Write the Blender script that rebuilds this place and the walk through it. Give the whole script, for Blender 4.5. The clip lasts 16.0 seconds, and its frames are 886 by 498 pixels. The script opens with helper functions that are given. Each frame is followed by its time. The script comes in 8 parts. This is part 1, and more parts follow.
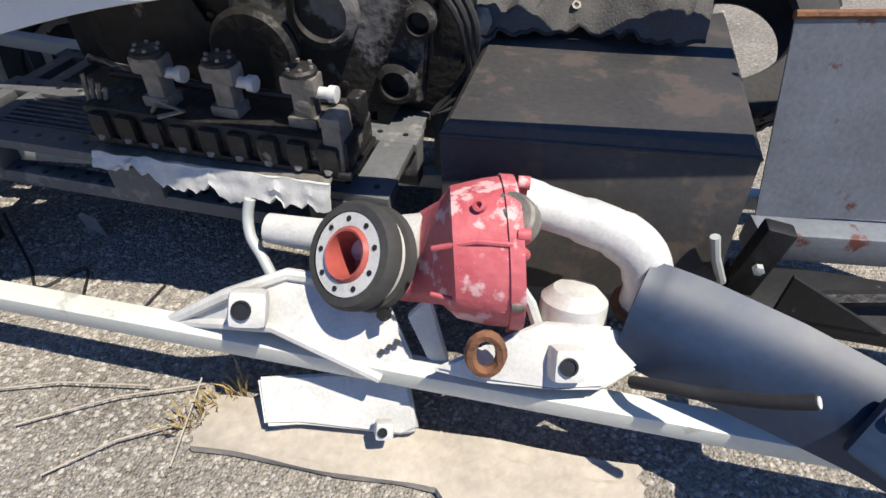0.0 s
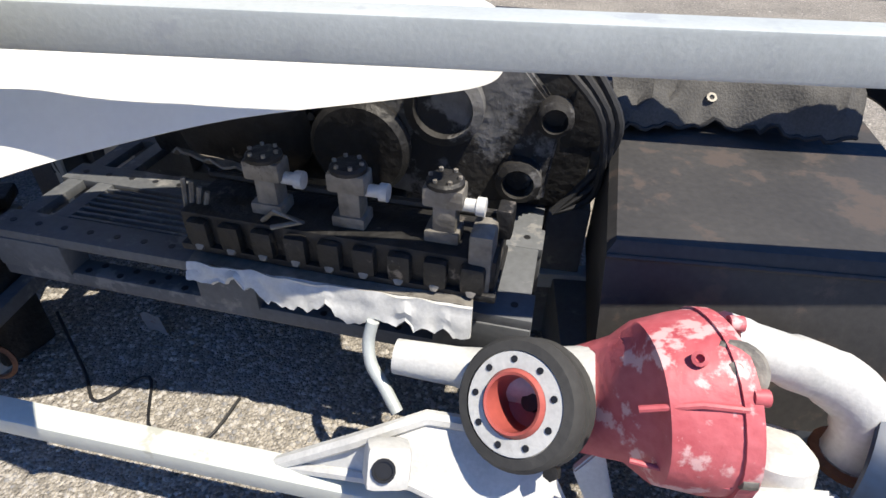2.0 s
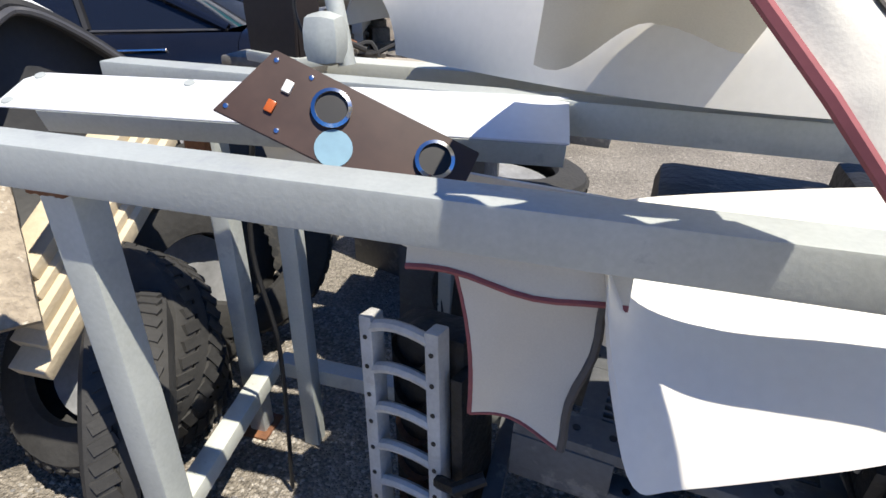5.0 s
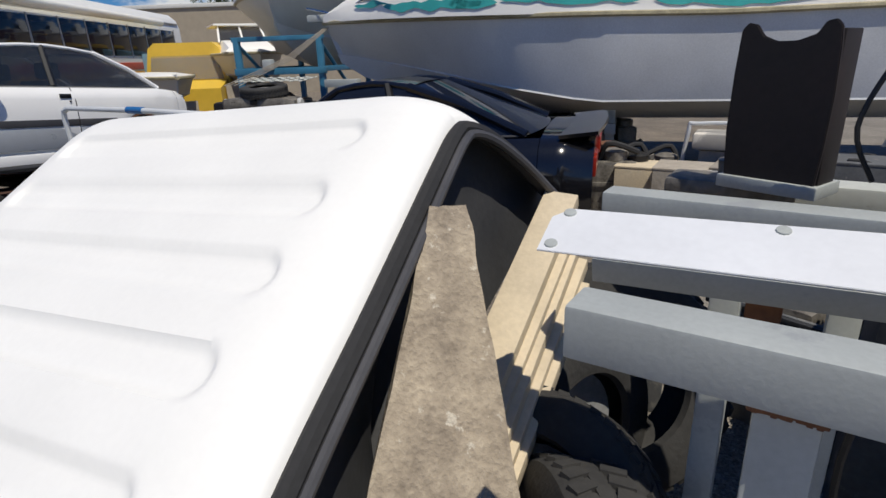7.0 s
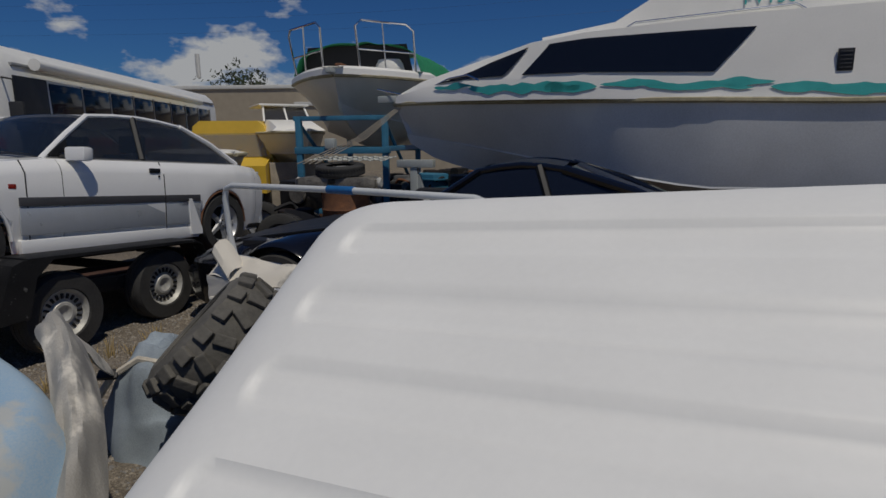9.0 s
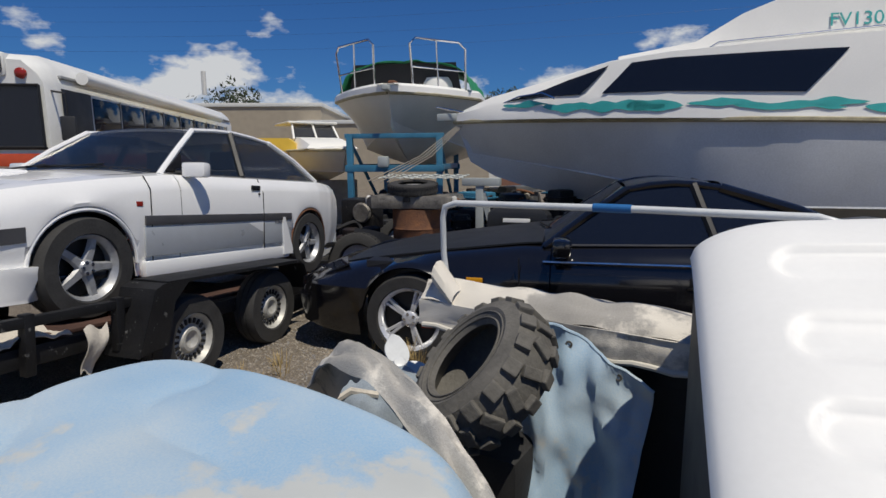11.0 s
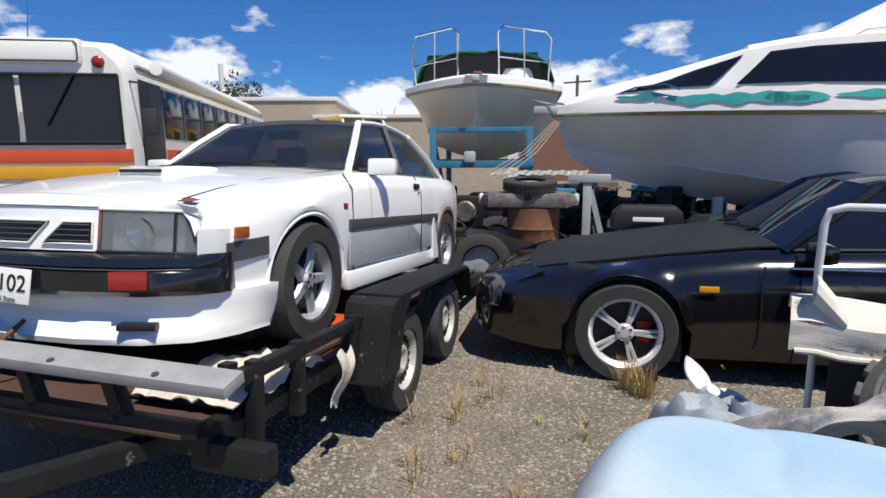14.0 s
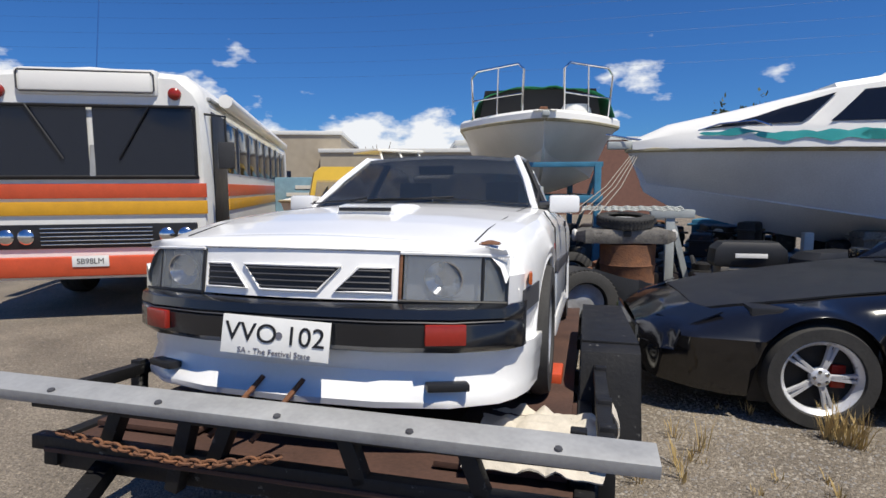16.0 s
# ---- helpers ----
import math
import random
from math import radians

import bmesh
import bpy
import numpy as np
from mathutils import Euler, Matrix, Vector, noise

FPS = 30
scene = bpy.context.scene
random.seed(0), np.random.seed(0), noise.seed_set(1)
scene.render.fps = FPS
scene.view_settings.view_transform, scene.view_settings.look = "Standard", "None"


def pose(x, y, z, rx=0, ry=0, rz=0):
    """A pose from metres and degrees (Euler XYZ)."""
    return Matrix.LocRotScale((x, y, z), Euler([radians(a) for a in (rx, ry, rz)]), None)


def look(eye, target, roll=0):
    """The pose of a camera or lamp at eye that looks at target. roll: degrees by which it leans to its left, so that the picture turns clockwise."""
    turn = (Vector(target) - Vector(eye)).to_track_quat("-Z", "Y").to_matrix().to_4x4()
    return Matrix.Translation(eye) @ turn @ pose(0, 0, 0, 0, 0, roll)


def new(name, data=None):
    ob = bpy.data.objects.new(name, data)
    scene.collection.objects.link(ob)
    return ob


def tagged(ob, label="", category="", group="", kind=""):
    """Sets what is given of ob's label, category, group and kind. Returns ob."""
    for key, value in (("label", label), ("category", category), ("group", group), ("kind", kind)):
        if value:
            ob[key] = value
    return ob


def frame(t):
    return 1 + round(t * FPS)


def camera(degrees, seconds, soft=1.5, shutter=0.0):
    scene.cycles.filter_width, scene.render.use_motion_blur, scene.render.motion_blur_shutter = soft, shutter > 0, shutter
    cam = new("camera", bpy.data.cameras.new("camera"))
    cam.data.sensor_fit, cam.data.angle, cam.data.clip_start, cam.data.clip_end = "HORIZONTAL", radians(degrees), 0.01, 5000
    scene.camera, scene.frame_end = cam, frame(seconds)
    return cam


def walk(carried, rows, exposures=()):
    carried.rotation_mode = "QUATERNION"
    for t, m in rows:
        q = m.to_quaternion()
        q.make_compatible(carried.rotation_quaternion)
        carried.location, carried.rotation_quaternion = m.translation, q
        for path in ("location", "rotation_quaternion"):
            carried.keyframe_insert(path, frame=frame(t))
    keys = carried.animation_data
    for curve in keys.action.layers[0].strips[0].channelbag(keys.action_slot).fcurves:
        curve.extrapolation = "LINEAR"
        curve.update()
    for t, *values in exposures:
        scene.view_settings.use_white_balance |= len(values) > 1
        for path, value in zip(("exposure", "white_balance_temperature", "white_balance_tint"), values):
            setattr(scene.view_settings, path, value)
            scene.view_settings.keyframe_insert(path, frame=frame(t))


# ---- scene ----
cam = camera(77.2, 16.0)
PATH = [
    (0, (-0.593, -0.042, 1.338), (-0.705, 1.437, -0.004), 1.0),
    (0.5, (-0.722, -0.028, 1.364), (-0.821, 1.475, 0.048), 1.0),
    (1, (-0.786, 0.0, 1.358), (-0.904, 1.574, 0.129), 1.2),
    (1.5, (-0.906, 0.123, 1.326), (-1.031, 1.709, 0.114), 1.4),
    (2, (-0.953, 0.178, 1.347), (-1.06, 1.766, 0.136), 1.5),
    (2.5, (-1.044, 0.099, 1.377), (-1.075, 1.719, 0.206), 2.0),
    (3, (-1.297, 0.024, 1.396), (-1.244, 1.649, 0.231), 2.7),
    (3.5, (-1.547, -0.017, 1.396), (-1.479, 1.631, 0.265), 3.5),
    (4, (-1.832, 0.088, 1.406), (-1.856, 1.764, 0.315), 4.0),
    (4.2, (-1.92, 0.16, 1.412), (-1.972, 1.849, 0.344), 4.3),
    (6.3, (-2.584, 0.442, 1.374), (-3.65, 1.972, 0.652), -2.2),
    (6.6, (-2.752, 0.443, 1.395), (-3.824, 1.98, 0.694), -1.9),
    (7, (-2.95, 0.364, 1.422), (-4.011, 1.927, 0.766), -1.9),
    (7.5, (-3.234, 0.297, 1.428), (-4.296, 1.891, 0.852), -1.1),
    (8, (-3.544, 0.36, 1.431), (-4.613, 1.972, 0.925), -1.2),
    (8.5, (-3.843, 0.293, 1.423), (-4.923, 1.919, 0.985), -0.9),
    (10.8, (-5.021, -0.225, 1.4), (-6.044, 1.465, 1.087), -0.5),
    (11, (-5.126, -0.265, 1.406), (-6.15, 1.423, 1.088), -0.3),
    (11.5, (-5.447, -0.281, 1.366), (-6.466, 1.409, 1.039), -0.4),
    (12, (-5.726, -0.34, 1.382), (-6.744, 1.35, 1.052), -0.4),
    (12.5, (-5.914, -0.508, 1.451), (-6.929, 1.183, 1.117), -0.4),
    (13, (-6.084, -0.638, 1.451), (-7.09, 1.056, 1.106), -0.4),
    (13.5, (-6.302, -0.63, 1.413), (-7.304, 1.065, 1.058), -0.5),
    (14, (-6.573, -0.646, 1.416), (-7.559, 1.061, 1.081), -0.4),
    (14.5, (-6.908, -0.787, 1.442), (-7.879, 0.936, 1.142), -0.2),
    (15, (-7.233, -0.872, 1.437), (-8.188, 0.864, 1.165), -0.1),
    (15.5, (-7.563, -0.893, 1.437), (-8.506, 0.855, 1.202), -0.2),
    (16, (-7.738, -1.055, 1.441), (-8.669, 0.702, 1.223), -0.3),
]
walk(cam, [(t, look(eye, target, roll)) for t, eye, target, roll in PATH], [(0.0, 0.6), (2.0, 0.8), (3.0, 0.85), (4.2, 0.75), (6.5, 0.1), (7.0, -0.3), (7.5, -0.85), (8.0, -1.25), (8.5, -1.32), (10.8, -0.58), (11.0, -0.45), (11.5, -0.12), (12.5, 0.12), (14.5, 0.24), (16.0, 0.14)])

# ---------- world, sun ----------
SUN_DIR = Vector((-0.42, 0.20, -1.0)).normalized()
world = bpy.data.worlds.new("sky")
scene.world = world
world.use_nodes = True
wn, wl = world.node_tree.nodes, world.node_tree.links
bg = wn["Background"]
sky = wn.new("ShaderNodeTexSky")
sky.sky_type = "NISHITA"
sky.sun_disc = False
sky.sun_elevation = math.asin(-SUN_DIR.z)
sky.sun_rotation = math.atan2(-SUN_DIR.x, -SUN_DIR.y)
sky.air_density, sky.dust_density, sky.ozone_density = 1.0, 0.3, 3.0
co = wn.new("ShaderNodeTexCoord")
mp = wn.new("ShaderNodeMapping")
mp.inputs["Scale"].default_value = (3.6, 3.6, 7.5)
wl.new(co.outputs["Generated"], mp.inputs["Vector"])
nz = wn.new("ShaderNodeTexNoise")
nz.inputs["Scale"].default_value, nz.inputs["Detail"].default_value, nz.inputs["Roughness"].default_value = 1.6, 9.0, 0.55
wl.new(mp.outputs["Vector"], nz.inputs["Vector"])
sep = wn.new("ShaderNodeSeparateXYZ")
wl.new(co.outputs["Generated"], sep.inputs["Vector"])
band = wn.new("ShaderNodeMapRange")
band.inputs["From Min"].default_value, band.inputs["From Max"].default_value = 0.03, 0.25
band.inputs["To Min"].default_value, band.inputs["To Max"].default_value = 0.205, -0.20
wl.new(sep.outputs["Z"], band.inputs["Value"])
add = wn.new("ShaderNodeMath")
wl.new(nz.outputs["Fac"], add.inputs[0])
wl.new(band.outputs["Result"], add.inputs[1])
ramp = wn.new("ShaderNodeValToRGB")
ramp.color_ramp.elements[0].position, ramp.color_ramp.elements[1].position = 0.525, 0.60
wl.new(add.outputs[0], ramp.inputs["Fac"])
mixw = wn.new("ShaderNodeMix")
mixw.data_type = "RGBA"
wl.new(ramp.outputs["Color"], mixw.inputs["Factor"])
tone = wn.new("ShaderNodeMix")
tone.data_type, tone.blend_type = "RGBA", "MULTIPLY"
tone.inputs["Factor"].default_value = 1.0
tone.inputs["B"].default_value = (0.31, 0.69, 1.24, 1)
wl.new(sky.outputs["Color"], tone.inputs["A"])
wl.new(tone.outputs["Result"], mixw.inputs["A"])
mixw.inputs["B"].default_value = (11.5, 11.8, 12.2, 1)
wl.new(mixw.outputs["Result"], bg.inputs["Color"])
bg.inputs["Strength"].default_value = 0.070
sun = new("sun", bpy.data.lights.new("sun", "SUN"))
sun.data.energy, sun.data.angle, sun.data.color = 5.0, radians(0.53), (1.0, 0.93, 0.81)
sun.matrix_world = look((0, 0, 20), Vector((0, 0, 20)) + SUN_DIR)

# ---------- materials ----------
def mat(name, col, rough=0.5, metal=0.0, var=0.15, scale=8.0, col2=None, bump=0.0, bscale=60.0, trans=0.0, coat=0.0, spots=None, spot_at=0.62, spot_scale=4.0):
    """Principled surface: base colour varied at two scales, fine relief, optional stains of another colour."""
    m = bpy.data.materials.new(name)
    m.use_nodes = True
    n, l = m.node_tree.nodes, m.node_tree.links
    p = n["Principled BSDF"]
    p.inputs["Metallic"].default_value = metal
    p.inputs["Transmission Weight"].default_value = trans
    p.inputs["Coat Weight"].default_value = coat
    tc = n.new("ShaderNodeTexCoord")
    n1 = n.new("ShaderNodeTexNoise")
    n1.inputs["Scale"].default_value, n1.inputs["Detail"].default_value = scale, 6.0
    l.new(tc.outputs["Object"], n1.inputs["Vector"])
    n2 = n.new("ShaderNodeTexNoise")
    n2.inputs["Scale"].default_value, n2.inputs["Detail"].default_value = bscale, 3.0
    l.new(tc.outputs["Object"], n2.inputs["Vector"])
    c2 = col2 or tuple(max(0.0, c * (1 - 2 * var)) for c in col)
    r = n.new("ShaderNodeValToRGB")
    r.color_ramp.elements[0].position, r.color_ramp.elements[1].position = 0.3, 0.7
    r.color_ramp.elements[0].color, r.color_ramp.elements[1].color = (*c2, 1), (*col, 1)
    mx = n.new("ShaderNodeMath")
    mx.operation = "MULTIPLY_ADD"
    mx.inputs[1].default_value = 0.35
    l.new(n2.outputs["Fac"], mx.inputs[0])
    sc = n.new("ShaderNodeMath")
    sc.operation = "MULTIPLY"
    sc.inputs[1].default_value = 0.65
    l.new(n1.outputs["Fac"], sc.inputs[0])
    l.new(sc.outputs[0], mx.inputs[2])
    l.new(mx.outputs[0], r.inputs["Fac"])
    out = r.outputs["Color"]
    rr = n.new("ShaderNodeMapRange")
    rr.inputs["To Min"].default_value, rr.inputs["To Max"].default_value = max(0.02, rough * 0.75), min(1.0, rough * 1.2)
    l.new(n1.outputs["Fac"], rr.inputs["Value"])
    l.new(rr.outputs["Result"], p.inputs["Roughness"])
    if spots:
        n3 = n.new("ShaderNodeTexNoise")
        n3.inputs["Scale"].default_value, n3.inputs["Detail"].default_value, n3.inputs["Roughness"].default_value = spot_scale, 8.0, 0.65
        l.new(tc.outputs["Object"], n3.inputs["Vector"])
        r3 = n.new("ShaderNodeValToRGB")
        r3.color_ramp.elements[0].position, r3.color_ramp.elements[1].position = spot_at, spot_at + 0.05
        l.new(n3.outputs["Fac"], r3.inputs["Fac"])
        m3 = n.new("ShaderNodeMix")
        m3.data_type = "RGBA"
        m3.inputs["B"].default_value = (*spots, 1)
        l.new(r3.outputs["Color"], m3.inputs["Factor"])
        l.new(out, m3.inputs["A"])
        out = m3.outputs["Result"]
    l.new(out, p.inputs["Base Color"])
    if bump:
        b = n.new("ShaderNodeBump")
        b.inputs["Strength"].default_value, b.inputs["Distance"].default_value = bump, 0.01
        l.new(n2.outputs["Fac"], b.inputs["Height"])
        l.new(b.outputs["Normal"], p.inputs["Normal"])
    return m

def glass(name, col=(0.7, 0.8, 0.8), rough=0.02, alpha=0.25, spec=0.7):
    """Thin tinted pane: part clear, part glossy dark tint."""
    m = bpy.data.materials.new(name)
    m.use_nodes = True
    n, l = m.node_tree.nodes, m.node_tree.links
    p = n["Principled BSDF"]
    p.inputs["Base Color"].default_value = (*col, 1)
    p.inputs["Roughness"].default_value = rough
    p.inputs["Alpha"].default_value = alpha
    p.inputs["Specular IOR Level"].default_value = spec
    return m

M = {}
M["gravel"] = mat("gravel", (0.32, 0.29, 0.245), 0.95, scale=1.6, col2=(0.145, 0.13, 0.11), bump=1.0, bscale=45, spots=(0.46, 0.42, 0.36), spot_at=0.60, spot_scale=26)
M["stone_a"] = mat("stone_light", (0.42, 0.39, 0.345), 0.9, bscale=80, bump=0.3)
# the crushed stone is pale round the rack and turns to brown-grey dirt where the vehicles stand
def two_grounds(m, tint):
    n, l = m.node_tree.nodes, m.node_tree.links
    p = n["Principled BSDF"]
    src = p.inputs["Base Color"].links[0].from_socket
    tc = n.new("ShaderNodeTexCoord")
    sx = n.new("ShaderNodeSeparateXYZ")
    l.new(tc.outputs["Object"], sx.inputs["Vector"])
    wob = n.new("ShaderNodeTexNoise")
    wob.inputs["Scale"].default_value = 1.3
    l.new(tc.outputs["Object"], wob.inputs["Vector"])
    ad = n.new("ShaderNodeMath")
    ad.operation = "MULTIPLY_ADD"
    ad.inputs[1].default_value = 2.5
    l.new(wob.outputs["Fac"], ad.inputs[0])
    l.new(sx.outputs["X"], ad.inputs[2])
    mr = n.new("ShaderNodeMapRange")
    mr.inputs["From Min"].default_value, mr.inputs["From Max"].default_value = -3.4, -1.6
    mr.inputs["To Min"].default_value, mr.inputs["To Max"].default_value = 1.0, 0.0
    l.new(ad.outputs[0], mr.inputs["Value"])
    mx = n.new("ShaderNodeMix")
    mx.data_type, mx.blend_type = "RGBA", "MULTIPLY"
    mx.inputs["B"].default_value = (*tint, 1)
    l.new(mr.outputs["Result"], mx.inputs["Factor"])
    l.new(src, mx.inputs["A"])
    l.new(mx.outputs["Result"], p.inputs["Base Color"])
two_grounds(M["gravel"], (0.80, 0.75, 0.69))
def pebbled(m, scale, depth):
    """Breaks a ground colour into packed stones: each cell its own tone, joints sunk."""
    n, l = m.node_tree.nodes, m.node_tree.links
    p = n["Principled BSDF"]
    src = p.inputs["Base Color"].links[0].from_socket
    tc = n.new("ShaderNodeTexCoord")
    vo = n.new("ShaderNodeTexVoronoi")
    vo.inputs["Scale"].default_value = scale
    l.new(tc.outputs["Object"], vo.inputs["Vector"])
    sp = n.new("ShaderNodeSeparateColor")
    l.new(vo.outputs["Color"], sp.inputs["Color"])
    mr = n.new("ShaderNodeMapRange")
    mr.inputs["To Min"].default_value, mr.inputs["To Max"].default_value = 0.62, 1.38
    l.new(sp.outputs["Red"], mr.inputs["Value"])
    mx = n.new("ShaderNodeMix")
    mx.data_type, mx.blend_type = "RGBA", "MULTIPLY"
    mx.inputs["Factor"].default_value = 1.0
    l.new(src, mx.inputs["A"])
    l.new(mr.outputs["Result"], mx.inputs["B"])
    l.new(mx.outputs["Result"], p.inputs["Base Color"])
    b = n.new("ShaderNodeBump")
    b.invert = True
    b.inputs["Strength"].default_value, b.inputs["Distance"].default_value = 1.0, depth
    l.new(vo.outputs["Distance"], b.inputs["Height"])
    l.new(p.inputs["Normal"].links[0].from_socket, b.inputs["Normal"])
    l.new(b.outputs["Normal"], p.inputs["Normal"])
pebbled(M["gravel"], 115.0, 0.008)
two_grounds(M["stone_a"], (0.80, 0.77, 0.72))
M["stone_b"] = mat("stone_dark", (0.24, 0.23, 0.22), 0.9, bscale=80, bump=0.3)
M["galv"] = mat("galvanised_steel", (0.49, 0.52, 0.50), 0.55, metal=0.2, var=0.12, scale=5, bump=0.05, bscale=120, spots=(0.38, 0.40, 0.40), spot_at=0.6, spot_scale=9)
M["galv_pale"] = mat("pale_steel", (0.62, 0.64, 0.58), 0.5, metal=0.1, var=0.1, scale=4, spots=(0.42, 0.42, 0.36), spot_at=0.63, spot_scale=12)
M["rust"] = mat("rust", (0.23, 0.10, 0.045), 0.95, col2=(0.09, 0.042, 0.025), scale=14, bump=0.5)
M["black_plastic_and_shade"] = mat("black_plastic_and_shade", (0.035, 0.036, 0.038), 0.6, var=0.2, bump=0.08)
M["pallet"] = mat("grey_plastic_pallet", (0.125, 0.13, 0.135), 0.65, var=0.25, scale=5, bump=0.08, spots=(0.19, 0.185, 0.175), spot_at=0.57, spot_scale=7)
M["oily"] = mat("oily_cast_iron", (0.035, 0.033, 0.031), 0.55, metal=0.4, var=0.35, scale=14, bump=0.5, bscale=40, spots=(0.16, 0.14, 0.12), spot_at=0.62, spot_scale=9)
M["grime_cloth"] = mat("grimy_canvas", (0.105, 0.10, 0.092), 0.95, var=0.3, scale=6, bump=0.3, bscale=150, spots=(0.19, 0.18, 0.16), spot_at=0.62, spot_scale=6)
M["plate_alu"] = mat("bright_sheet_aluminium", (0.80, 0.82, 0.84), 0.42, metal=0.15, var=0.06, scale=5, spots=(0.62, 0.64, 0.66), spot_at=0.66, spot_scale=9)
M["alloy"] = mat("dirty_cast_alloy", (0.31, 0.285, 0.245), 0.6, metal=0.4, var=0.35, scale=10, bump=0.3, bscale=50, spots=(0.10, 0.09, 0.08), spot_at=0.60, spot_scale=11)
M["grimy"] = mat("grime_blotched_alloy", (0.20, 0.195, 0.19), 0.7, metal=0.2, var=0.3, scale=9, bump=0.6, bscale=30, spots=(0.022, 0.02, 0.018), spot_at=0.49, spot_scale=5)
M["alloy_clean"] = mat("pale_cast_alloy", (0.60, 0.595, 0.565), 0.6, metal=0.1, var=0.16, scale=12, bump=0.10, bscale=110, spots=(0.45, 0.44, 0.41), spot_at=0.63, spot_scale=14)
M["red"] = mat("faded_red_paint", (0.53, 0.135, 0.15), 0.6, scale=8, col2=(0.37, 0.055, 0.065), bump=0.2, bscale=45, spots=(0.60, 0.36, 0.35), spot_at=0.55, spot_scale=11)
M["red_in"] = mat("red_paint_inside", (0.45, 0.10, 0.08), 0.45, var=0.2)
M["rubber"] = mat("black_rubber", (0.022, 0.022, 0.023), 0.75, var=0.25, bump=0.15)
M["tyre"] = mat("tyre_rubber", (0.045, 0.044, 0.042), 0.85, var=0.25, scale=10, bump=0.2)
M["tyre_dusty"] = mat("dusty_tyre_rubber", (0.15, 0.142, 0.125), 0.9, var=0.25, scale=7, bump=0.25)
M["blue_grey"] = mat("blue_grey_paint", (0.018, 0.038, 0.082), 0.5, var=0.3, scale=6, spots=(0.36, 0.22, 0.08), spot_at=0.67, spot_scale=6)
M["box_steel"] = mat("painted_steel_tank", (0.05, 0.047, 0.044), 0.7, metal=0.0, var=0.3, scale=3, bump=0.06, spots=(0.062, 0.048, 0.040), spot_at=0.54, spot_scale=6)
M["panel_grey"] = mat("grey_painted_panel", (0.17, 0.19, 0.22), 0.6, var=0.22, scale=5, bump=0.1, spots=(0.10, 0.03, 0.02), spot_at=0.61, spot_scale=9)
M["fibre"] = mat("white_fibreglass", (0.74, 0.72, 0.66), 0.45, var=0.06, scale=2, spots=(0.62, 0.60, 0.54), spot_at=0.68, spot_scale=3)
M["canvas"] = mat("cream_canvas", (0.66, 0.63, 0.55), 0.9, var=0.08, scale=5, bump=0.06, bscale=320, spots=(0.50, 0.46, 0.38), spot_at=0.62, spot_scale=4)
M["canvas_in"] = mat("tan_canvas_lining", (0.33, 0.295, 0.245), 0.95, var=0.15, scale=5, bump=0.10, bscale=320)
M["binding"] = mat("maroon_binding", (0.30, 0.09, 0.10), 0.8, var=0.2)
M["tarp"] = mat("faded_blue_tarp", (0.50, 0.56, 0.58), 0.6, scale=2.4, col2=(0.25, 0.42, 0.59), bump=0.08, bscale=180, spots=(0.50, 0.52, 0.50), spot_at=0.52, spot_scale=1.8)
M["tarp_blue"] = mat("blue_tarp_fold", (0.05, 0.18, 0.48), 0.55, var=0.2)
M["canvas_grey"] = mat("grey_canvas", (0.44, 0.42, 0.38), 0.9, var=0.18, scale=4, bump=0.25, bscale=200, spots=(0.66, 0.62, 0.54), spot_at=0.48, spot_scale=2)
M["bag_cloth"] = mat("blue_grey_bag_cloth", (0.36, 0.42, 0.47), 0.85, col2=(0.15, 0.18, 0.21), scale=5, bump=0.15, bscale=220)
M["white_roof"] = mat("white_gelcoat_roof", (0.83, 0.83, 0.80), 0.5, var=0.03, scale=3, spots=(0.72, 0.70, 0.62), spot_at=0.70, spot_scale=5)
M["white_car"] = mat("white_car_paint", (0.86, 0.86, 0.84), 0.22, var=0.03, scale=3, coat=0.5, spots=(0.36, 0.17, 0.05), spot_at=0.765, spot_scale=7)
M["silver_car"] = mat("silver_car_paint", (0.50, 0.53, 0.56), 0.3, metal=0.3, var=0.06, coat=0.4)
M["bumper"] = mat("black_bumper", (0.012, 0.013, 0.016), 0.25, var=0.2, coat=0.3)
M["trim_grey"] = mat("grey_trim_strip", (0.07, 0.07, 0.075), 0.5)
M["black_car"] = mat("black_car_paint", (0.008, 0.008, 0.010), 0.14, var=0.2, scale=4, coat=0.5, spots=(0.045, 0.05, 0.055), spot_at=0.66, spot_scale=3)
M["black_matt"] = mat("matt_black_bonnet", (0.018, 0.019, 0.021), 0.5, var=0.25, scale=4, bump=0.12, bscale=90)
M["chrome"] = mat("chrome", (0.75, 0.76, 0.78), 0.15, metal=1.0, var=0.08)
M["alu"] = mat("brushed_aluminium", (0.40, 0.405, 0.40), 0.55, metal=0.25, var=0.14, scale=9, bump=0.06)
M["wheel_alloy"] = mat("wheel_alloy", (0.52, 0.53, 0.54), 0.4, metal=0.45, var=0.2, scale=12)
M["wheel_bright"] = mat("polished_wheel_alloy", (0.74, 0.75, 0.77), 0.3, metal=0.35, var=0.08, scale=12)
M["wheel_pale"] = mat("pale_trailer_rim", (0.60, 0.59, 0.54), 0.5, metal=0.2, var=0.2, scale=14)
M["trailer"] = mat("worn_black_steel", (0.014, 0.014, 0.015), 0.6, metal=0.2, var=0.3, scale=6, spots=(0.13, 0.13, 0.125), spot_at=0.63, spot_scale=18, bump=0.15)
M["deck_rust"] = mat("red_oxide_deck", (0.09, 0.044, 0.031), 0.85, var=0.3, scale=4, bump=0.2)
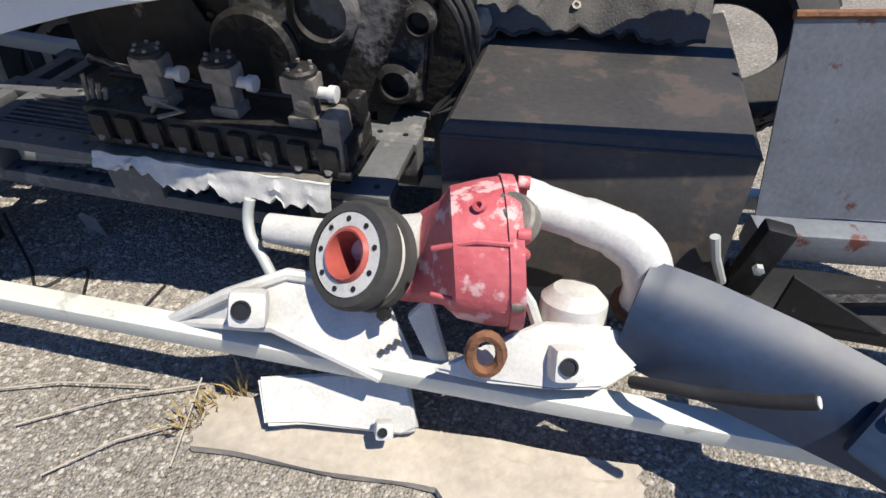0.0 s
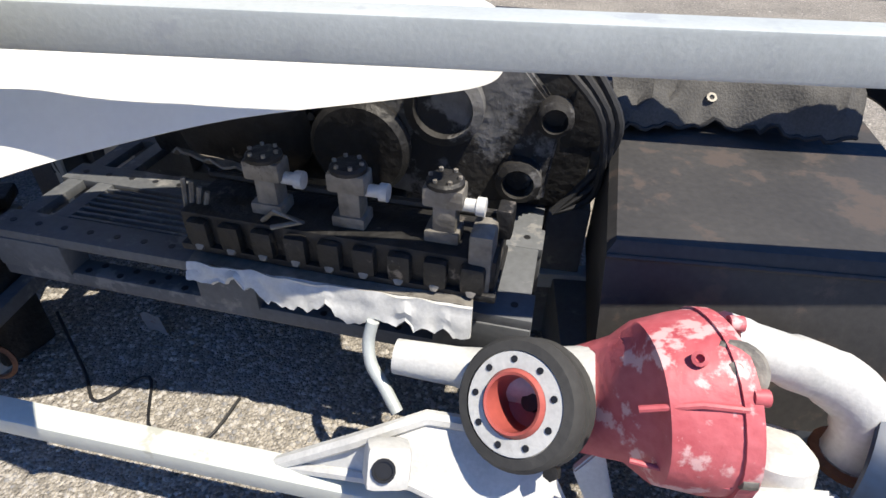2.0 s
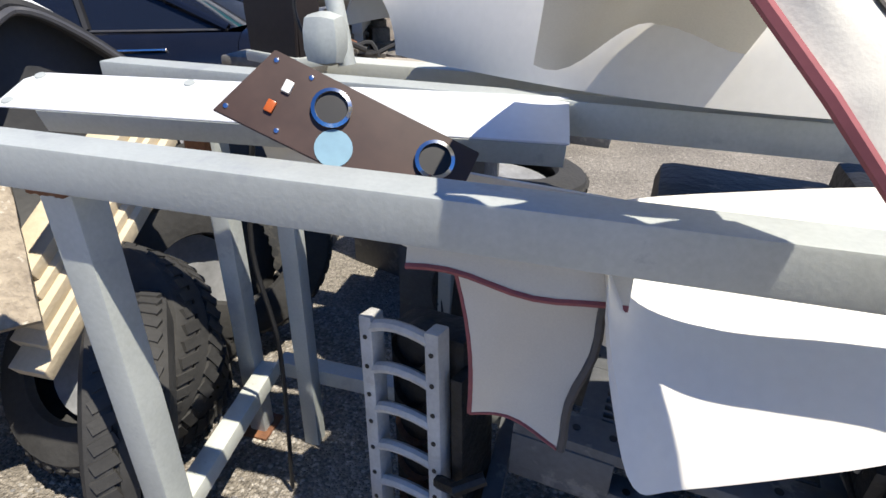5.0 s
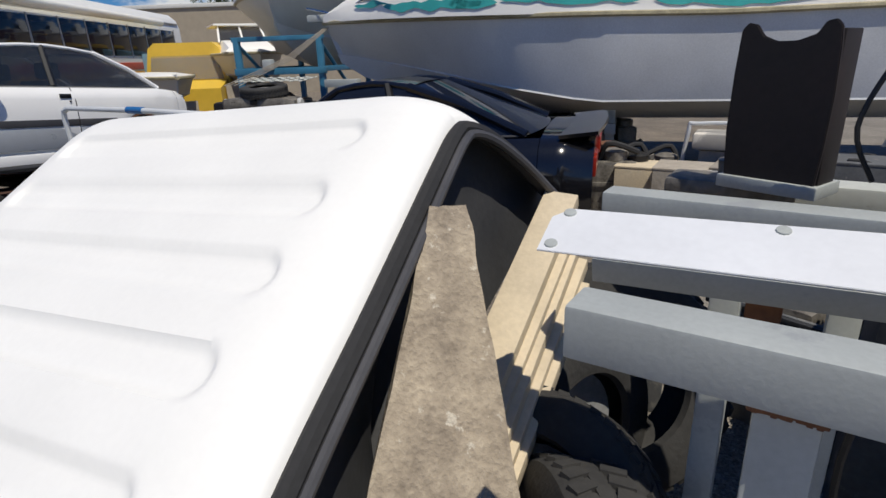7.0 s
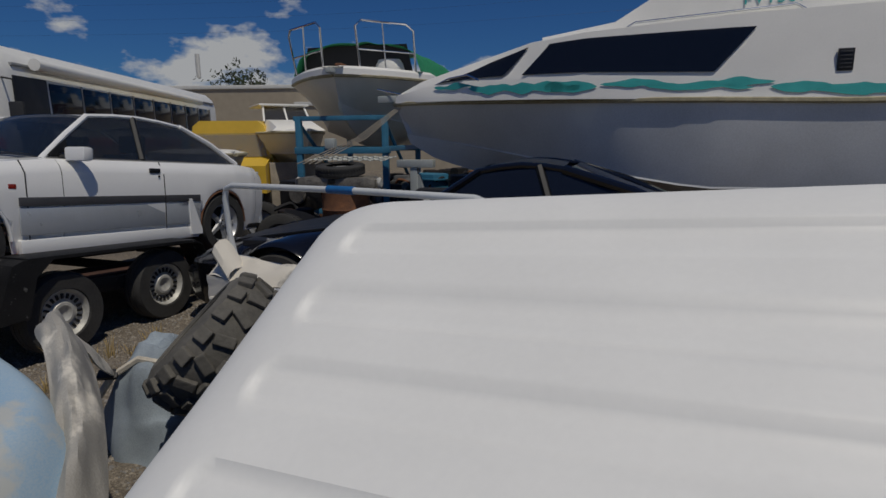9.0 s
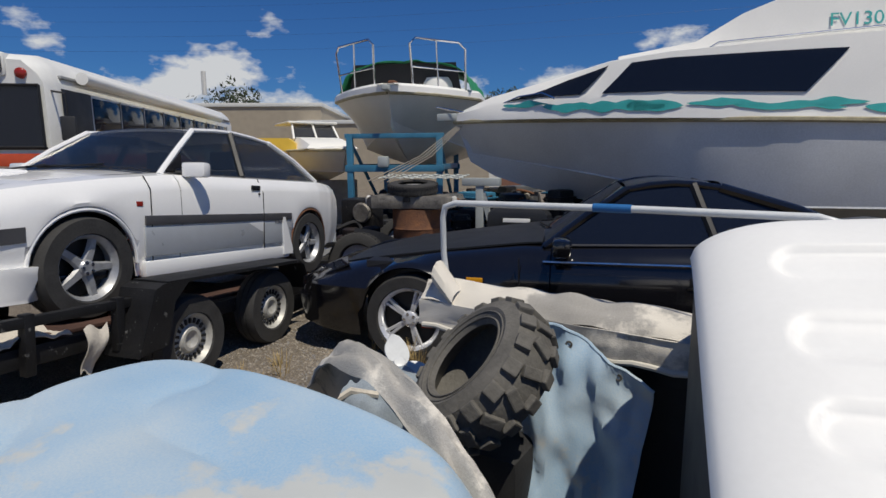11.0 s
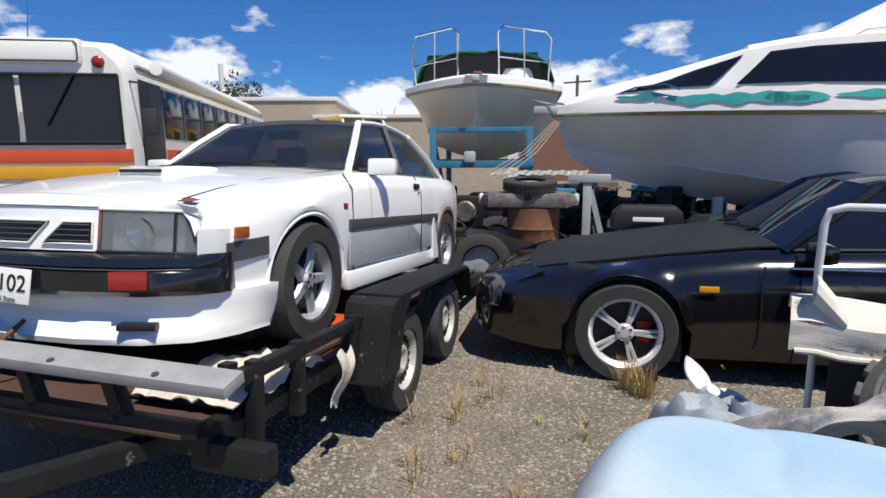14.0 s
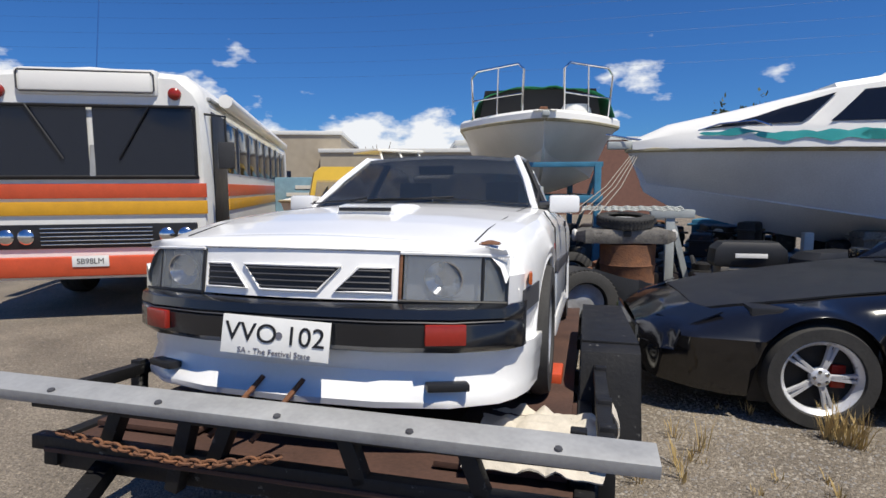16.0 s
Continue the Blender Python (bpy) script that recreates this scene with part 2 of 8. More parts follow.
M["glass_car"] = glass("car_glass", (0.018, 0.024, 0.032), 0.03, 0.55)
M["glass_dark"] = glass("dark_tinted_glass", (0.010, 0.014, 0.026), 0.04, 0.93, 0.3)
M["lens_clear"] = glass("clear_lens", (0.30, 0.32, 0.33), 0.06, 0.32)
M["lens_amber"] = mat("amber_lens", (0.45, 0.10, 0.02), 0.25, var=0.1)
M["lens_yellow"] = mat("yellow_lens", (0.75, 0.33, 0.01), 0.25, var=0.1)
M["lens_red"] = mat("red_lens", (0.32, 0.025, 0.015), 0.2, var=0.15)
M["plate_white"] = mat("white_number_plate", (0.82, 0.82, 0.78), 0.4, var=0.05)
M["ink"] = mat("black_ink", (0.012, 0.012, 0.013), 0.5)
M["ink_grey"] = mat("grey_ink", (0.16, 0.16, 0.19), 0.5)
M["seat"] = mat("grey_seat_cloth", (0.20, 0.20, 0.20), 0.95, var=0.2)
M["hull_white"] = mat("off_white_gelcoat", (0.85, 0.84, 0.79), 0.4, var=0.04, scale=2, spots=(0.55, 0.47, 0.30), spot_at=0.70, spot_scale=3)
M["hull_grey"] = mat("chalky_grey_hull", (0.72, 0.735, 0.74), 0.42, var=0.14, scale=1.2, spots=(0.70, 0.71, 0.70), spot_at=0.58, spot_scale=1.2)
M["hull_beige"] = mat("dull_beige_hull", (0.68, 0.665, 0.61), 0.5, var=0.12, scale=1.5)
M["teal"] = mat("teal_decal", (0.05, 0.42, 0.40), 0.45, var=0.10)
M["gunwale"] = mat("yellowed_rubbing_strip", (0.50, 0.44, 0.28), 0.6, var=0.25)
M["green_tarp"] = mat("green_tarp", (0.02, 0.27, 0.11), 0.75, var=0.2, bump=0.15)
M["blue_frame"] = mat("blue_painted_steel", (0.05, 0.22, 0.36), 0.5, var=0.2, scale=5, spots=(0.14, 0.07, 0.04), spot_at=0.68, spot_scale=9)
M["bus_white"] = mat("bus_white_paint", (0.78, 0.78, 0.74), 0.35, var=0.05, spots=(0.5, 0.45, 0.36), spot_at=0.72)
M["bus_red"] = mat("bus_red_stripe", (0.62, 0.09, 0.03), 0.4, var=0.12)
M["bus_yellow"] = mat("bus_ochre_stripe", (0.70, 0.36, 0.02), 0.4, var=0.1)
M["wood"] = mat("weathered_pine", (0.66, 0.56, 0.40), 0.8, var=0.15, scale=5, bump=0.2)
M["wood_grey"] = mat("grey_driftwood_plank", (0.45, 0.40, 0.33), 0.9, var=0.2, scale=6, bump=0.35, bscale=45)
M["carpet"] = mat("tan_matted_carpet", (0.46, 0.39, 0.29), 1.0, col2=(0.19, 0.155, 0.115), scale=14, bump=0.8, bscale=70, spots=(0.52, 0.47, 0.38), spot_at=0.60, spot_scale=22)
M["dark_brown"] = mat("brown_dash_panel", (0.055, 0.028, 0.020), 0.45, var=0.2)
M["spool"] = mat("rusty_brown_steel_spool", (0.022, 0.013, 0.012), 0.7, var=0.4, scale=5, spots=(0.06, 0.02, 0.012), spot_at=0.6)
M["brick"] = mat("cream_block_wall", (0.42, 0.36, 0.27), 0.9, var=0.1, scale=3, bump=0.2)
M["brick_red"] = mat("brown_brick_wall", (0.22, 0.11, 0.08), 0.9, var=0.15, scale=5)
M["roof_white"] = mat("white_wall_paint", (0.70, 0.70, 0.66), 0.7, var=0.06)
M["leaf"] = mat("grey_green_leaves", (0.06, 0.085, 0.035), 0.7, var=0.3, scale=3)
M["bark"] = mat("bark", (0.16, 0.12, 0.09), 0.95, bump=0.5)
M["straw"] = mat("dry_grass", (0.52, 0.38, 0.16), 0.9, var=0.2)
M["yellow_van"] = mat("yellow_van_paint", (0.75, 0.50, 0.06), 0.35, var=0.06)
M["blue_box"] = mat("pale_blue_paint", (0.22, 0.38, 0.48), 0.5, var=0.15)
M["wire"] = mat("black_cable", (0.015, 0.015, 0.016), 0.5)
M["cloth_white"] = mat("dirty_white_cloth", (0.62, 0.57, 0.48), 0.95, var=0.15, scale=8, bump=0.3)
M["white_plastic"] = mat("white_plastic_pipe", (0.66, 0.68, 0.68), 0.35, var=0.08)
M["blue_tape"] = mat("blue_tape", (0.02, 0.15, 0.40), 0.5)

# ---------- builders ----------
def link(name, bm, material, parent=None, label="", m=None, smooth=False):
    bmesh.ops.recalc_face_normals(bm, faces=bm.faces[:])
    me = bpy.data.meshes.new(name)
    bm.to_mesh(me)
    bm.free()
    if smooth:
        me.polygons.foreach_set("use_smooth", [True] * len(me.polygons))
        try:
            me.set_sharp_from_angle(angle=radians(38))
        except AttributeError:
            pass
    me.materials.append(material if not isinstance(material, str) else M[material])
    ob = new(name, me)
    if m is not None:
        ob.matrix_basis = m
    if parent is not None:
        ob.parent = parent
    if label:
        ob["label"] = label
    return ob

def part(name, bm, material, parent, label="", smooth=False):
    return link(name, bm, material, parent, label, None, smooth)

def thing(name, label, category, m=None, group="", kind=""):
    e = new(name)
    e.empty_display_size = 0.1
    if m is not None:
        e.matrix_basis = m
    return tagged(e, label, category, group, kind)

def cube(bm, s, c, rot=None, bev=0.0, seg=2):
    g = bmesh.ops.create_cube(bm, size=1.0)
    vs = g["verts"]
    mt = Matrix.Translation(c) @ (rot or Matrix.Identity(4)) @ Matrix.Diagonal((*s, 1))
    bmesh.ops.transform(bm, matrix=mt, verts=vs)
    if bev:
        es = list({e for v in vs for e in v.link_edges})
        bmesh.ops.bevel(bm, geom=es, offset=min(bev, 0.45 * min(s)), segments=seg, affect="EDGES", profile=0.6)
    return bm

def box(name, s, c, material, parent=None, bev=0.004, rot=None, label=""):
    return part(name, cube(bmesh.new(), s, c, rot, bev), material, parent, label, bev > 0)

def R(rx=0, ry=0, rz=0):
    return Euler([radians(a) for a in (rx, ry, rz)]).to_matrix().to_4x4()

def tube_bm(bm, pts, r, seg=10, caps=True, closed=False):
    pts = [Vector(p) for p in pts]
    n = len(pts)
    rings, up = [], None
    for i, p in enumerate(pts):
        a, b = pts[i - 1] if (i or closed) else p, pts[(i + 1) % n] if (i < n - 1 or closed) else p
        d = (b - a).normalized()
        if up is None:
            up = d.orthogonal().normalized()
        up = (up - d * up.dot(d)).normalized()
        s = d.cross(up)
        rad = r[i] if isinstance(r, (list, tuple)) else r
        rings.append([bm.verts.new(p + rad * (math.cos(t) * up + math.sin(t) * s)) for t in (2 * math.pi * k / seg for k in range(seg))])
    for i in range(n if closed else n - 1):
        A, B = rings[i], rings[(i + 1) % n]
        for k in range(seg):
            bm.faces.new((A[k], A[(k + 1) % seg], B[(k + 1) % seg], B[k]))
    if caps and not closed:
        bm.faces.new(rings[0][::-1])
        bm.faces.new(rings[-1])
    return bm

def smooth_pts(pts, k=6):
    """Catmull-Rom through the points."""
    P = [Vector(p) for p in pts]
    out = []
    for i in range(len(P) - 1):
        a, b, c, d = P[max(0, i - 1)], P[i], P[i + 1], P[min(len(P) - 1, i + 2)]
        for j in range(k):
            t = j / k
            out.append(0.5 * (2 * b + (c - a) * t + (2 * a - 5 * b + 4 * c - d) * t * t + (3 * b - a - 3 * c + d) * t ** 3))
    return out + [P[-1]]

def tube(name, pts, r, material, parent=None, seg=10, label="", bend=0, closed=False):
    if bend:
        pts = smooth_pts(pts, bend)
    return part(name, tube_bm(bmesh.new(), pts, r, seg, True, closed), material, parent, label, True)

def lathe_bm(bm, prof, seg=32, m=None):
    """Turn (radius, height) points about z."""
    m = m or Matrix.Identity(4)
    rings = []
    for r, h in prof:
        if r < 1e-6:
            rings.append([bm.verts.new(m @ Vector((0, 0, h)))])
        else:
            rings.append([bm.verts.new(m @ Vector((r * math.cos(2 * math.pi * k / seg), r * math.sin(2 * math.pi * k / seg), h))) for k in range(seg)])
    for A, B in zip(rings, rings[1:]):
        for k in range(seg):
            j = (k + 1) % seg
            if len(A) == 1 and len(B) == 1:
                continue
            if len(A) == 1:
                bm.faces.new((A[0], B[k], B[j]))
            elif len(B) == 1:
                bm.faces.new((A[k], A[j], B[0]))
            else:
                bm.faces.new((A[k], A[j], B[j], B[k]))
    return bm

def lathe(name, prof, material, parent=None, m=None, seg=32, label=""):
    return part(name, lathe_bm(bmesh.new(), prof, seg, m), material, parent, label, True)

def loft_bm(bm, rings, closed=True, caps=True):
    V = [[bm.verts.new(p) for p in r] for r in rings]
    n = len(V[0])
    for A, B in zip(V, V[1:]):
        for k in range(n if closed else n - 1):
            j = (k + 1) % n
            bm.faces.new((A[k], A[j], B[j], B[k]))
    if caps:
        for r in (V[0][::-1], V[-1]):
            try:
                bm.faces.new(r)
            except ValueError:
                pass
    return bm

def loft(name, rings, material, parent=None, closed=True, caps=True, label="", thick=0.0):
    bm = loft_bm(bmesh.new(), rings, closed, caps)
    if thick:
        shell(bm, thick)
    return part(name, bm, material, parent, label, True)

def shell(bm, t):
    bmesh.ops.recalc_face_normals(bm, faces=bm.faces[:])
    bmesh.ops.solidify(bm, geom=bm.faces[:], thickness=t)
    return bm

def sheet(name, f, nu, nv, material, parent=None, thick=0.003, label=""):
    """A grid surface f(u, v) -> point, u and v from 0 to 1, with thickness."""
    bm = bmesh.new()
    V = [[bm.verts.new(f(i / nu, j / nv)) for j in range(nv + 1)] for i in range(nu + 1)]
    for i in range(nu):
        for j in range(nv):
            bm.faces.new((V[i][j], V[i + 1][j], V[i + 1][j + 1], V[i][j + 1]))
    if thick:
        shell(bm, thick)
    return part(name, bm, material, parent, label, True)

def prism(name, poly, d, material, parent=None, m=None, bev=0.0, label=""):
    """A flat outline (x, y) raised by d along z, placed by m."""
    m = m or Matrix.Identity(4)
    bm = bmesh.new()
    f = bm.faces.new([bm.verts.new((x, y, 0)) for x, y in poly])
    g = bmesh.ops.extrude_face_region(bm, geom=[f])
    bmesh.ops.translate(bm, vec=(0, 0, d), verts=[v for v in g["geom"] if isinstance(v, bmesh.types.BMVert)])
    if bev:
        bmesh.ops.bevel(bm, geom=bm.edges[:], offset=bev, segments=2, affect="EDGES")
    bmesh.ops.transform(bm, matrix=m, verts=bm.verts[:])
    return part(name, bm, material, parent, label, bev > 0)

def text(name, s, size, material, parent, m, depth=0.001):
    cu = bpy.data.curves.new(name, "FONT")
    cu.body, cu.size, cu.extrude, cu.align_x, cu.align_y = s, size, depth, "CENTER", "CENTER"
    tmp = new(name, cu)
    me = bpy.data.meshes.new_from_object(tmp.evaluated_get(bpy.context.evaluated_depsgraph_get()))
    bpy.data.objects.remove(tmp)
    me.materials.append(M[material])
    me.transform(m)
    ob = new(name, me)
    ob.parent = parent
    return ob

def lerp(a, b, t):
    return a + (b - a) * t

def curve(y, pts):
    """Piecewise-linear value at y through (y, value) pairs, eased."""
    if y <= pts[0][0]:
        return pts[0][1]
    for (a, va), (b, vb) in zip(pts, pts[1:]):
        if y <= b:
            t = (y - a) / (b - a)
            return va + (vb - va) * t
    return pts[-1][1]

def nz3(x, y, z=0.0, s=1.0):
    return noise.noise(Vector((x * s, y * s, z * s)))

# ---------- ground ----------
def ground():
    bm = bmesh.new()
    xs = [-600, -120, -50, -25] + [-18 + 0.5 * i for i in range(53)] + [14, 30, 80, 500]
    ys = [-400, -80, -20, -6] + [-3 + 0.5 * i for i in range(37)] + [20, 30, 60, 150, 600]
    V = [[bm.verts.new((x, y, 0.012 * nz3(x, y, 3, 0.9) if abs(x) < 20 and abs(y) < 18 else 0.0)) for y in ys] for x in xs]
    for i in range(len(xs) - 1):
        for j in range(len(ys) - 1):
            bm.faces.new((V[i][j], V[i + 1][j], V[i + 1][j + 1], V[i][j + 1]))
    return tagged(link("ground", bm, "gravel", smooth=True), "grey gravel yard with scattered pale stones", "ground", kind="structure")
ground()

def stones(name, n, x0, x1, y0, y1, material, label, smin, smax):
    bm = bmesh.new()
    rnd = random.Random(5 + n)
    for _ in range(n):
        x, y, s = rnd.uniform(x0, x1), rnd.uniform(y0, y1), rnd.uniform(smin, smax)
        z = 0.012 * nz3(x, y, 3, 0.9)
        a = rnd.uniform(0, 6.28)
        top = bm.verts.new((x, y, z + s * 0.55))
        ring = [bm.verts.new((x + s * rnd.uniform(0.7, 1.2) * math.cos(a + k * 1.2566), y + s * rnd.uniform(0.6, 1.1) * math.sin(a + k * 1.2566), z - 0.001)) for k in range(5)]
        for k in range(5):
            bm.faces.new((ring[k], ring[(k + 1) % 5], top))
    tagged(link(name, bm, material), label, "gravel", kind="stuff")
stones("pale_gravel", 15000, -3.6, 0.8, 0.2, 2.2, "stone_a", "loose pale gravel stones on the yard", 0.003, 0.012)
stones("dark_gravel", 9000, -3.6, 0.8, 0.2, 2.2, "stone_b", "loose dark gravel stones on the yard", 0.003, 0.010)
stones("pale_gravel", 20000, -9.0, -4.5, -0.6, 4.5, "stone_a", "loose pale gravel stones between the vehicles", 0.004, 0.015)
stones("dark_gravel", 14000, -9.0, -4.5, -0.6, 4.5, "stone_b", "loose dark gravel stones between the vehicles", 0.004, 0.013)

def tuft(x, y, h, n, seed, spread=0.05):
    rnd = random.Random(seed)
    bm = bmesh.new()
    for _ in range(n):
        a, s, hh = rnd.uniform(0, 6.28), rnd.uniform(0, spread), h * rnd.uniform(0.5, 1.1)
        lean = rnd.uniform(0.1, 0.6) * hh
        b = Vector((x + s * math.cos(a), y + s * math.sin(a), 0))
        t = b + Vector((lean * math.cos(a + 0.5), lean * math.sin(a + 0.5), hh))
        w = Vector((-math.sin(a), math.cos(a), 0)) * 0.0025
        mid = (b + t) / 2 + Vector((0, 0, 0.15 * hh))
        p = [bm.verts.new(v) for v in (b - w, b + w, mid + w, mid - w, t)]
        bm.faces.new((p[0], p[1], p[2], p[3]))
        bm.faces.new((p[3], p[2], p[4]))
    tagged(link("grass_tuft", bm, "straw"), "tuft of dry straw-coloured grass on the gravel", "grass", kind="stuff")

# ---------- wheels ----------
def wheel(parent, c, R_, W, rim_r, style, mtyre="tyre", mrim="wheel_alloy", out=1, camber=None):
    """A wheel with its axis along local x, outer face towards out."""
    m = Matrix.Translation(c) @ (camber or Matrix.Identity(4)) @ R(0, 90 * out, 0)
    w = W / 2
    tp = [(rim_r, -w * 0.8), (rim_r + 0.01, -w), (R_ * 0.86 + rim_r * 0.14, -w), (R_ * 0.97, -w * 0.85), (R_, -w * 0.6), (R_, -w * 0.32), (R_ - 0.007, -w * 0.3), (R_ - 0.007, -w * 0.24), (R_, -w * 0.22), (R_, w * 0.22), (R_ - 0.007, w * 0.24), (R_ - 0.007, w * 0.3), (R_, w * 0.32), (R_, w * 0.6), (R_ * 0.97, w * 0.85), (R_ * 0.86 + rim_r * 0.14, w), (rim_r + 0.01, w), (rim_r, w * 0.8)]
    wh = part("wheel", lathe_bm(bmesh.new(), [(rim_r * 0.98, -w * 0.8), (rim_r * 0.98, w * 0.7)], 36, m), "bumper", parent)
    part("tyre", lathe_bm(bmesh.new(), tp, 48, m), mtyre, wh, "", True)
    o = w * 0.82
    part("rim", lathe_bm(bmesh.new(), [(rim_r * 0.9, -w * 0.6), (rim_r * 0.93, o - 0.03), (rim_r, o - 0.005), (rim_r * 1.02, o + 0.004), (rim_r * 1.0, o + 0.006), (rim_r * 0.93, o - 0.012), (rim_r * 0.88, o - 0.03)], 40, m), mrim, wh, "", True)
    if style == "steel":
        part("disc", lathe_bm(bmesh.new(), [(0, o - 0.035), (rim_r * 0.2, o - 0.03), (rim_r * 0.34, o - 0.012), (rim_r * 0.45, o - 0.014), (rim_r * 0.55, o - 0.035), (rim_r * 0.9, o - 0.03)], 36, m), mrim, wh, "", True)
        for k in range(20):
            a = 2 * math.pi * k / 20
            b = bmesh.new()
            cube(b, (rim_r * 0.22, 0.018, 0.012), (rim_r * 0.72, 0, o - 0.026), None, 0.004)
            bmesh.ops.transform(b, matrix=m @ Matrix.Rotation(a, 4, "Z"), verts=b.verts[:])
            part("slot", b, "ink", wh)
    else:
        n, split = (5, style == "split")
        part("barrel_back", lathe_bm(bmesh.new(), [(0, o - 0.075), (rim_r * 0.9, o - 0.07)], 30, m), "ink", wh)
        part("hub", lathe_bm(bmesh.new(), [(rim_r * 0.26, o - 0.05), (rim_r * 0.25, o - 0.018), (rim_r * 0.2, o - 0.008), (rim_r * 0.1, o - 0.006), (0, o - 0.006)], 24, m), mrim, wh, "", True)
        for k in range(n):
            a = 2 * math.pi * k / n + 0.3
            for d in ((-0.085, 0.085) if split else (0,)):
                b = bmesh.new()
                w0, w1 = (0.030, 0.026) if split else (0.075, 0.05)
                L = [(rim_r * 0.17, w0, o - 0.022), (rim_r * 0.5, (w0 + w1) / 2.2, o - 0.016), (rim_r * 0.95, w1, o - 0.022)]
                rings = [[Vector((x, -ww / 2 + d * x * 1.1, z - 0.018)), Vector((x, ww / 2 + d * x * 1.1, z - 0.018)), Vector((x, ww * 0.32 + d * x * 1.1, z)), Vector((x, -ww * 0.32 + d * x * 1.1, z))] for x, ww, z in L]
                loft_bm(b, rings)
                bmesh.ops.transform(b, matrix=m @ Matrix.Rotation(a, 4, "Z"), verts=b.verts[:])
                part("spoke", b, mrim, wh, "", True)
            b = bmesh.new()
            lathe_bm(b, [(0.012, o - 0.02), (0.011, o - 0.004), (0, o - 0.003)], 8, m @ Matrix.Translation((rim_r * 0.17 * math.cos(a + 0.63), rim_r * 0.17 * math.sin(a + 0.63), 0)))
            part("wheel_nut", b, "chrome", wh)
    return wh

# ---------- car shells ----------
def car_shell(parent, y0, y1, step, ring, material, name="body"):
    n = round((y1 - y0) / step)
    rings = []
    for i in range(n + 1):
        y = lerp(y0, y1, i / n)
        half = ring(y)
        pts = [Vector((x, y, z)) for x, z in half]
        rings.append(pts + [Vector((-p.x, p.y, p.z)) for p in pts[::-1][1 if half[-1][0] == 0 else 0:]])
    return loft(name, rings, material, parent, closed=False, caps=False)

def arch(y, yc, r, zc, base):
    d = abs(y - yc)
    return max(base, zc + math.sqrt(max(0.0, r * r - d * d))) if d < r else base

def quad(name, pts, material, parent, thick=0.004, label=""):
    bm = bmesh.new()
    bm.faces.new([bm.verts.new(p) for p in pts])
    shell(bm, thick)
    return part(name, bm, material, parent, label)

def bilinear(a, b, c, d, bulge):
    a, b, c, d = map(Vector, (a, b, c, d))
    n = (b - a).cross(d - a).normalized()
    return lambda u, v: a.lerp(b, u).lerp(d.lerp(c, u), v) + n * bulge * 4 * u * (1 - u)

def greenhouse(p, base, roof, glass_m, body_m, w_b, w_r, crown=0.03, frame=0.03, bpost=None):
    """Roof, pillars and panes. base: y and z of the glass foot front and back; roof: the same for the roof's front and back edge."""
    (fb, fz), (rb, rz) = base
    (ft, ftz), (rt, rtz) = roof
    sheet("roof", lambda u, v: Vector((lerp(-w_r, w_r, u), lerp(ft, rt, v), lerp(ftz, rtz, v) + crown * (1 - (2 * u - 1) ** 2) + 0.035 * math.sin(math.pi * v))), 14, 12, body_m, p, 0.02)
    sheet("windscreen", lambda u, v: Vector((lerp(lerp(-w_b, w_b, u), lerp(-w_r, w_r, u), v), lerp(fb, ft, v) - 0.09 * (1 - (2 * u - 1) ** 2) * (1 - 0.6 * v), lerp(fz, ftz, v) + crown * (1 - (2 * u - 1) ** 2) * v)), 14, 6, glass_m, p, 0.004)
    sheet("rear_window", lambda u, v: Vector((lerp(lerp(-w_b * .92, w_b * .92, u), lerp(-w_r, w_r, u), v), lerp(rb, rt, v) + 0.08 * (1 - (2 * u - 1) ** 2), lerp(rz, rtz, v) + crown * (1 - (2 * u - 1) ** 2) * v)), 12, 6, glass_m, p, 0.004)
    for s in (1, -1):
        tube("a_pillar", [(s * w_b, fb, fz - 0.02), (s * (w_b + w_r) / 2 + s * 0.006, (fb + ft) / 2, (fz + ftz) / 2 + 0.006), (s * w_r, ft, ftz + 0.004)], frame, body_m, p, 8)
        tube("roof_rail", [(s * w_r, lerp(ft, rt, t), lerp(ftz, rtz, t) + 0.004 + 0.035 * math.sin(math.pi * t)) for t in (0, .25, .5, .75, 1)], frame * 0.8, body_m, p, 8)
        tube("c_pillar", [(s * w_r, rt, rtz + 0.004), (s * (w_b * .92 + w_r) / 2, (rb + rt) / 2, (rz + rtz) / 2 + 0.03), (s * w_b * .92, rb, rz)], frame * 1.2, body_m, p, 8)
        m0, m1 = (bpost or (lerp(fb, rb, 0.52), lerp(ft, rt, 0.62)))
        zb = lerp(fz, rz, (m0 - fb) / (rb - fb))
        zt = lerp(ftz, rtz, (m1 - ft) / (rt - ft)) + 0.03
        quad("side_window", [(s * w_b, fb, fz), (s * w_b, m0 - 0.03, zb), (s * w_r, m1 - 0.03, zt), (s * w_r, ft, ftz)], glass_m, p)
        quad("quarter_window", [(s * w_b, m0 + 0.03, zb), (s * w_b * .92, rb, rz), (s * w_r, rt, rtz + 0.02), (s * w_r, m1 + 0.03, zt)], glass_m, p)
        tube("b_pillar", [(s * (w_b + .002), m0, zb), (s * (w_r + .002), m1, zt)], 0.028, "ink", p, 6)
        tube("window_trim", [(s * (w_b + .004), fb + 0.02, fz - 0.004), (s * (w_b + .004), m0, zb - 0.004), (s * w_b * .93, rb, rz - 0.004)], 0.008, "trim_grey", p, 6)

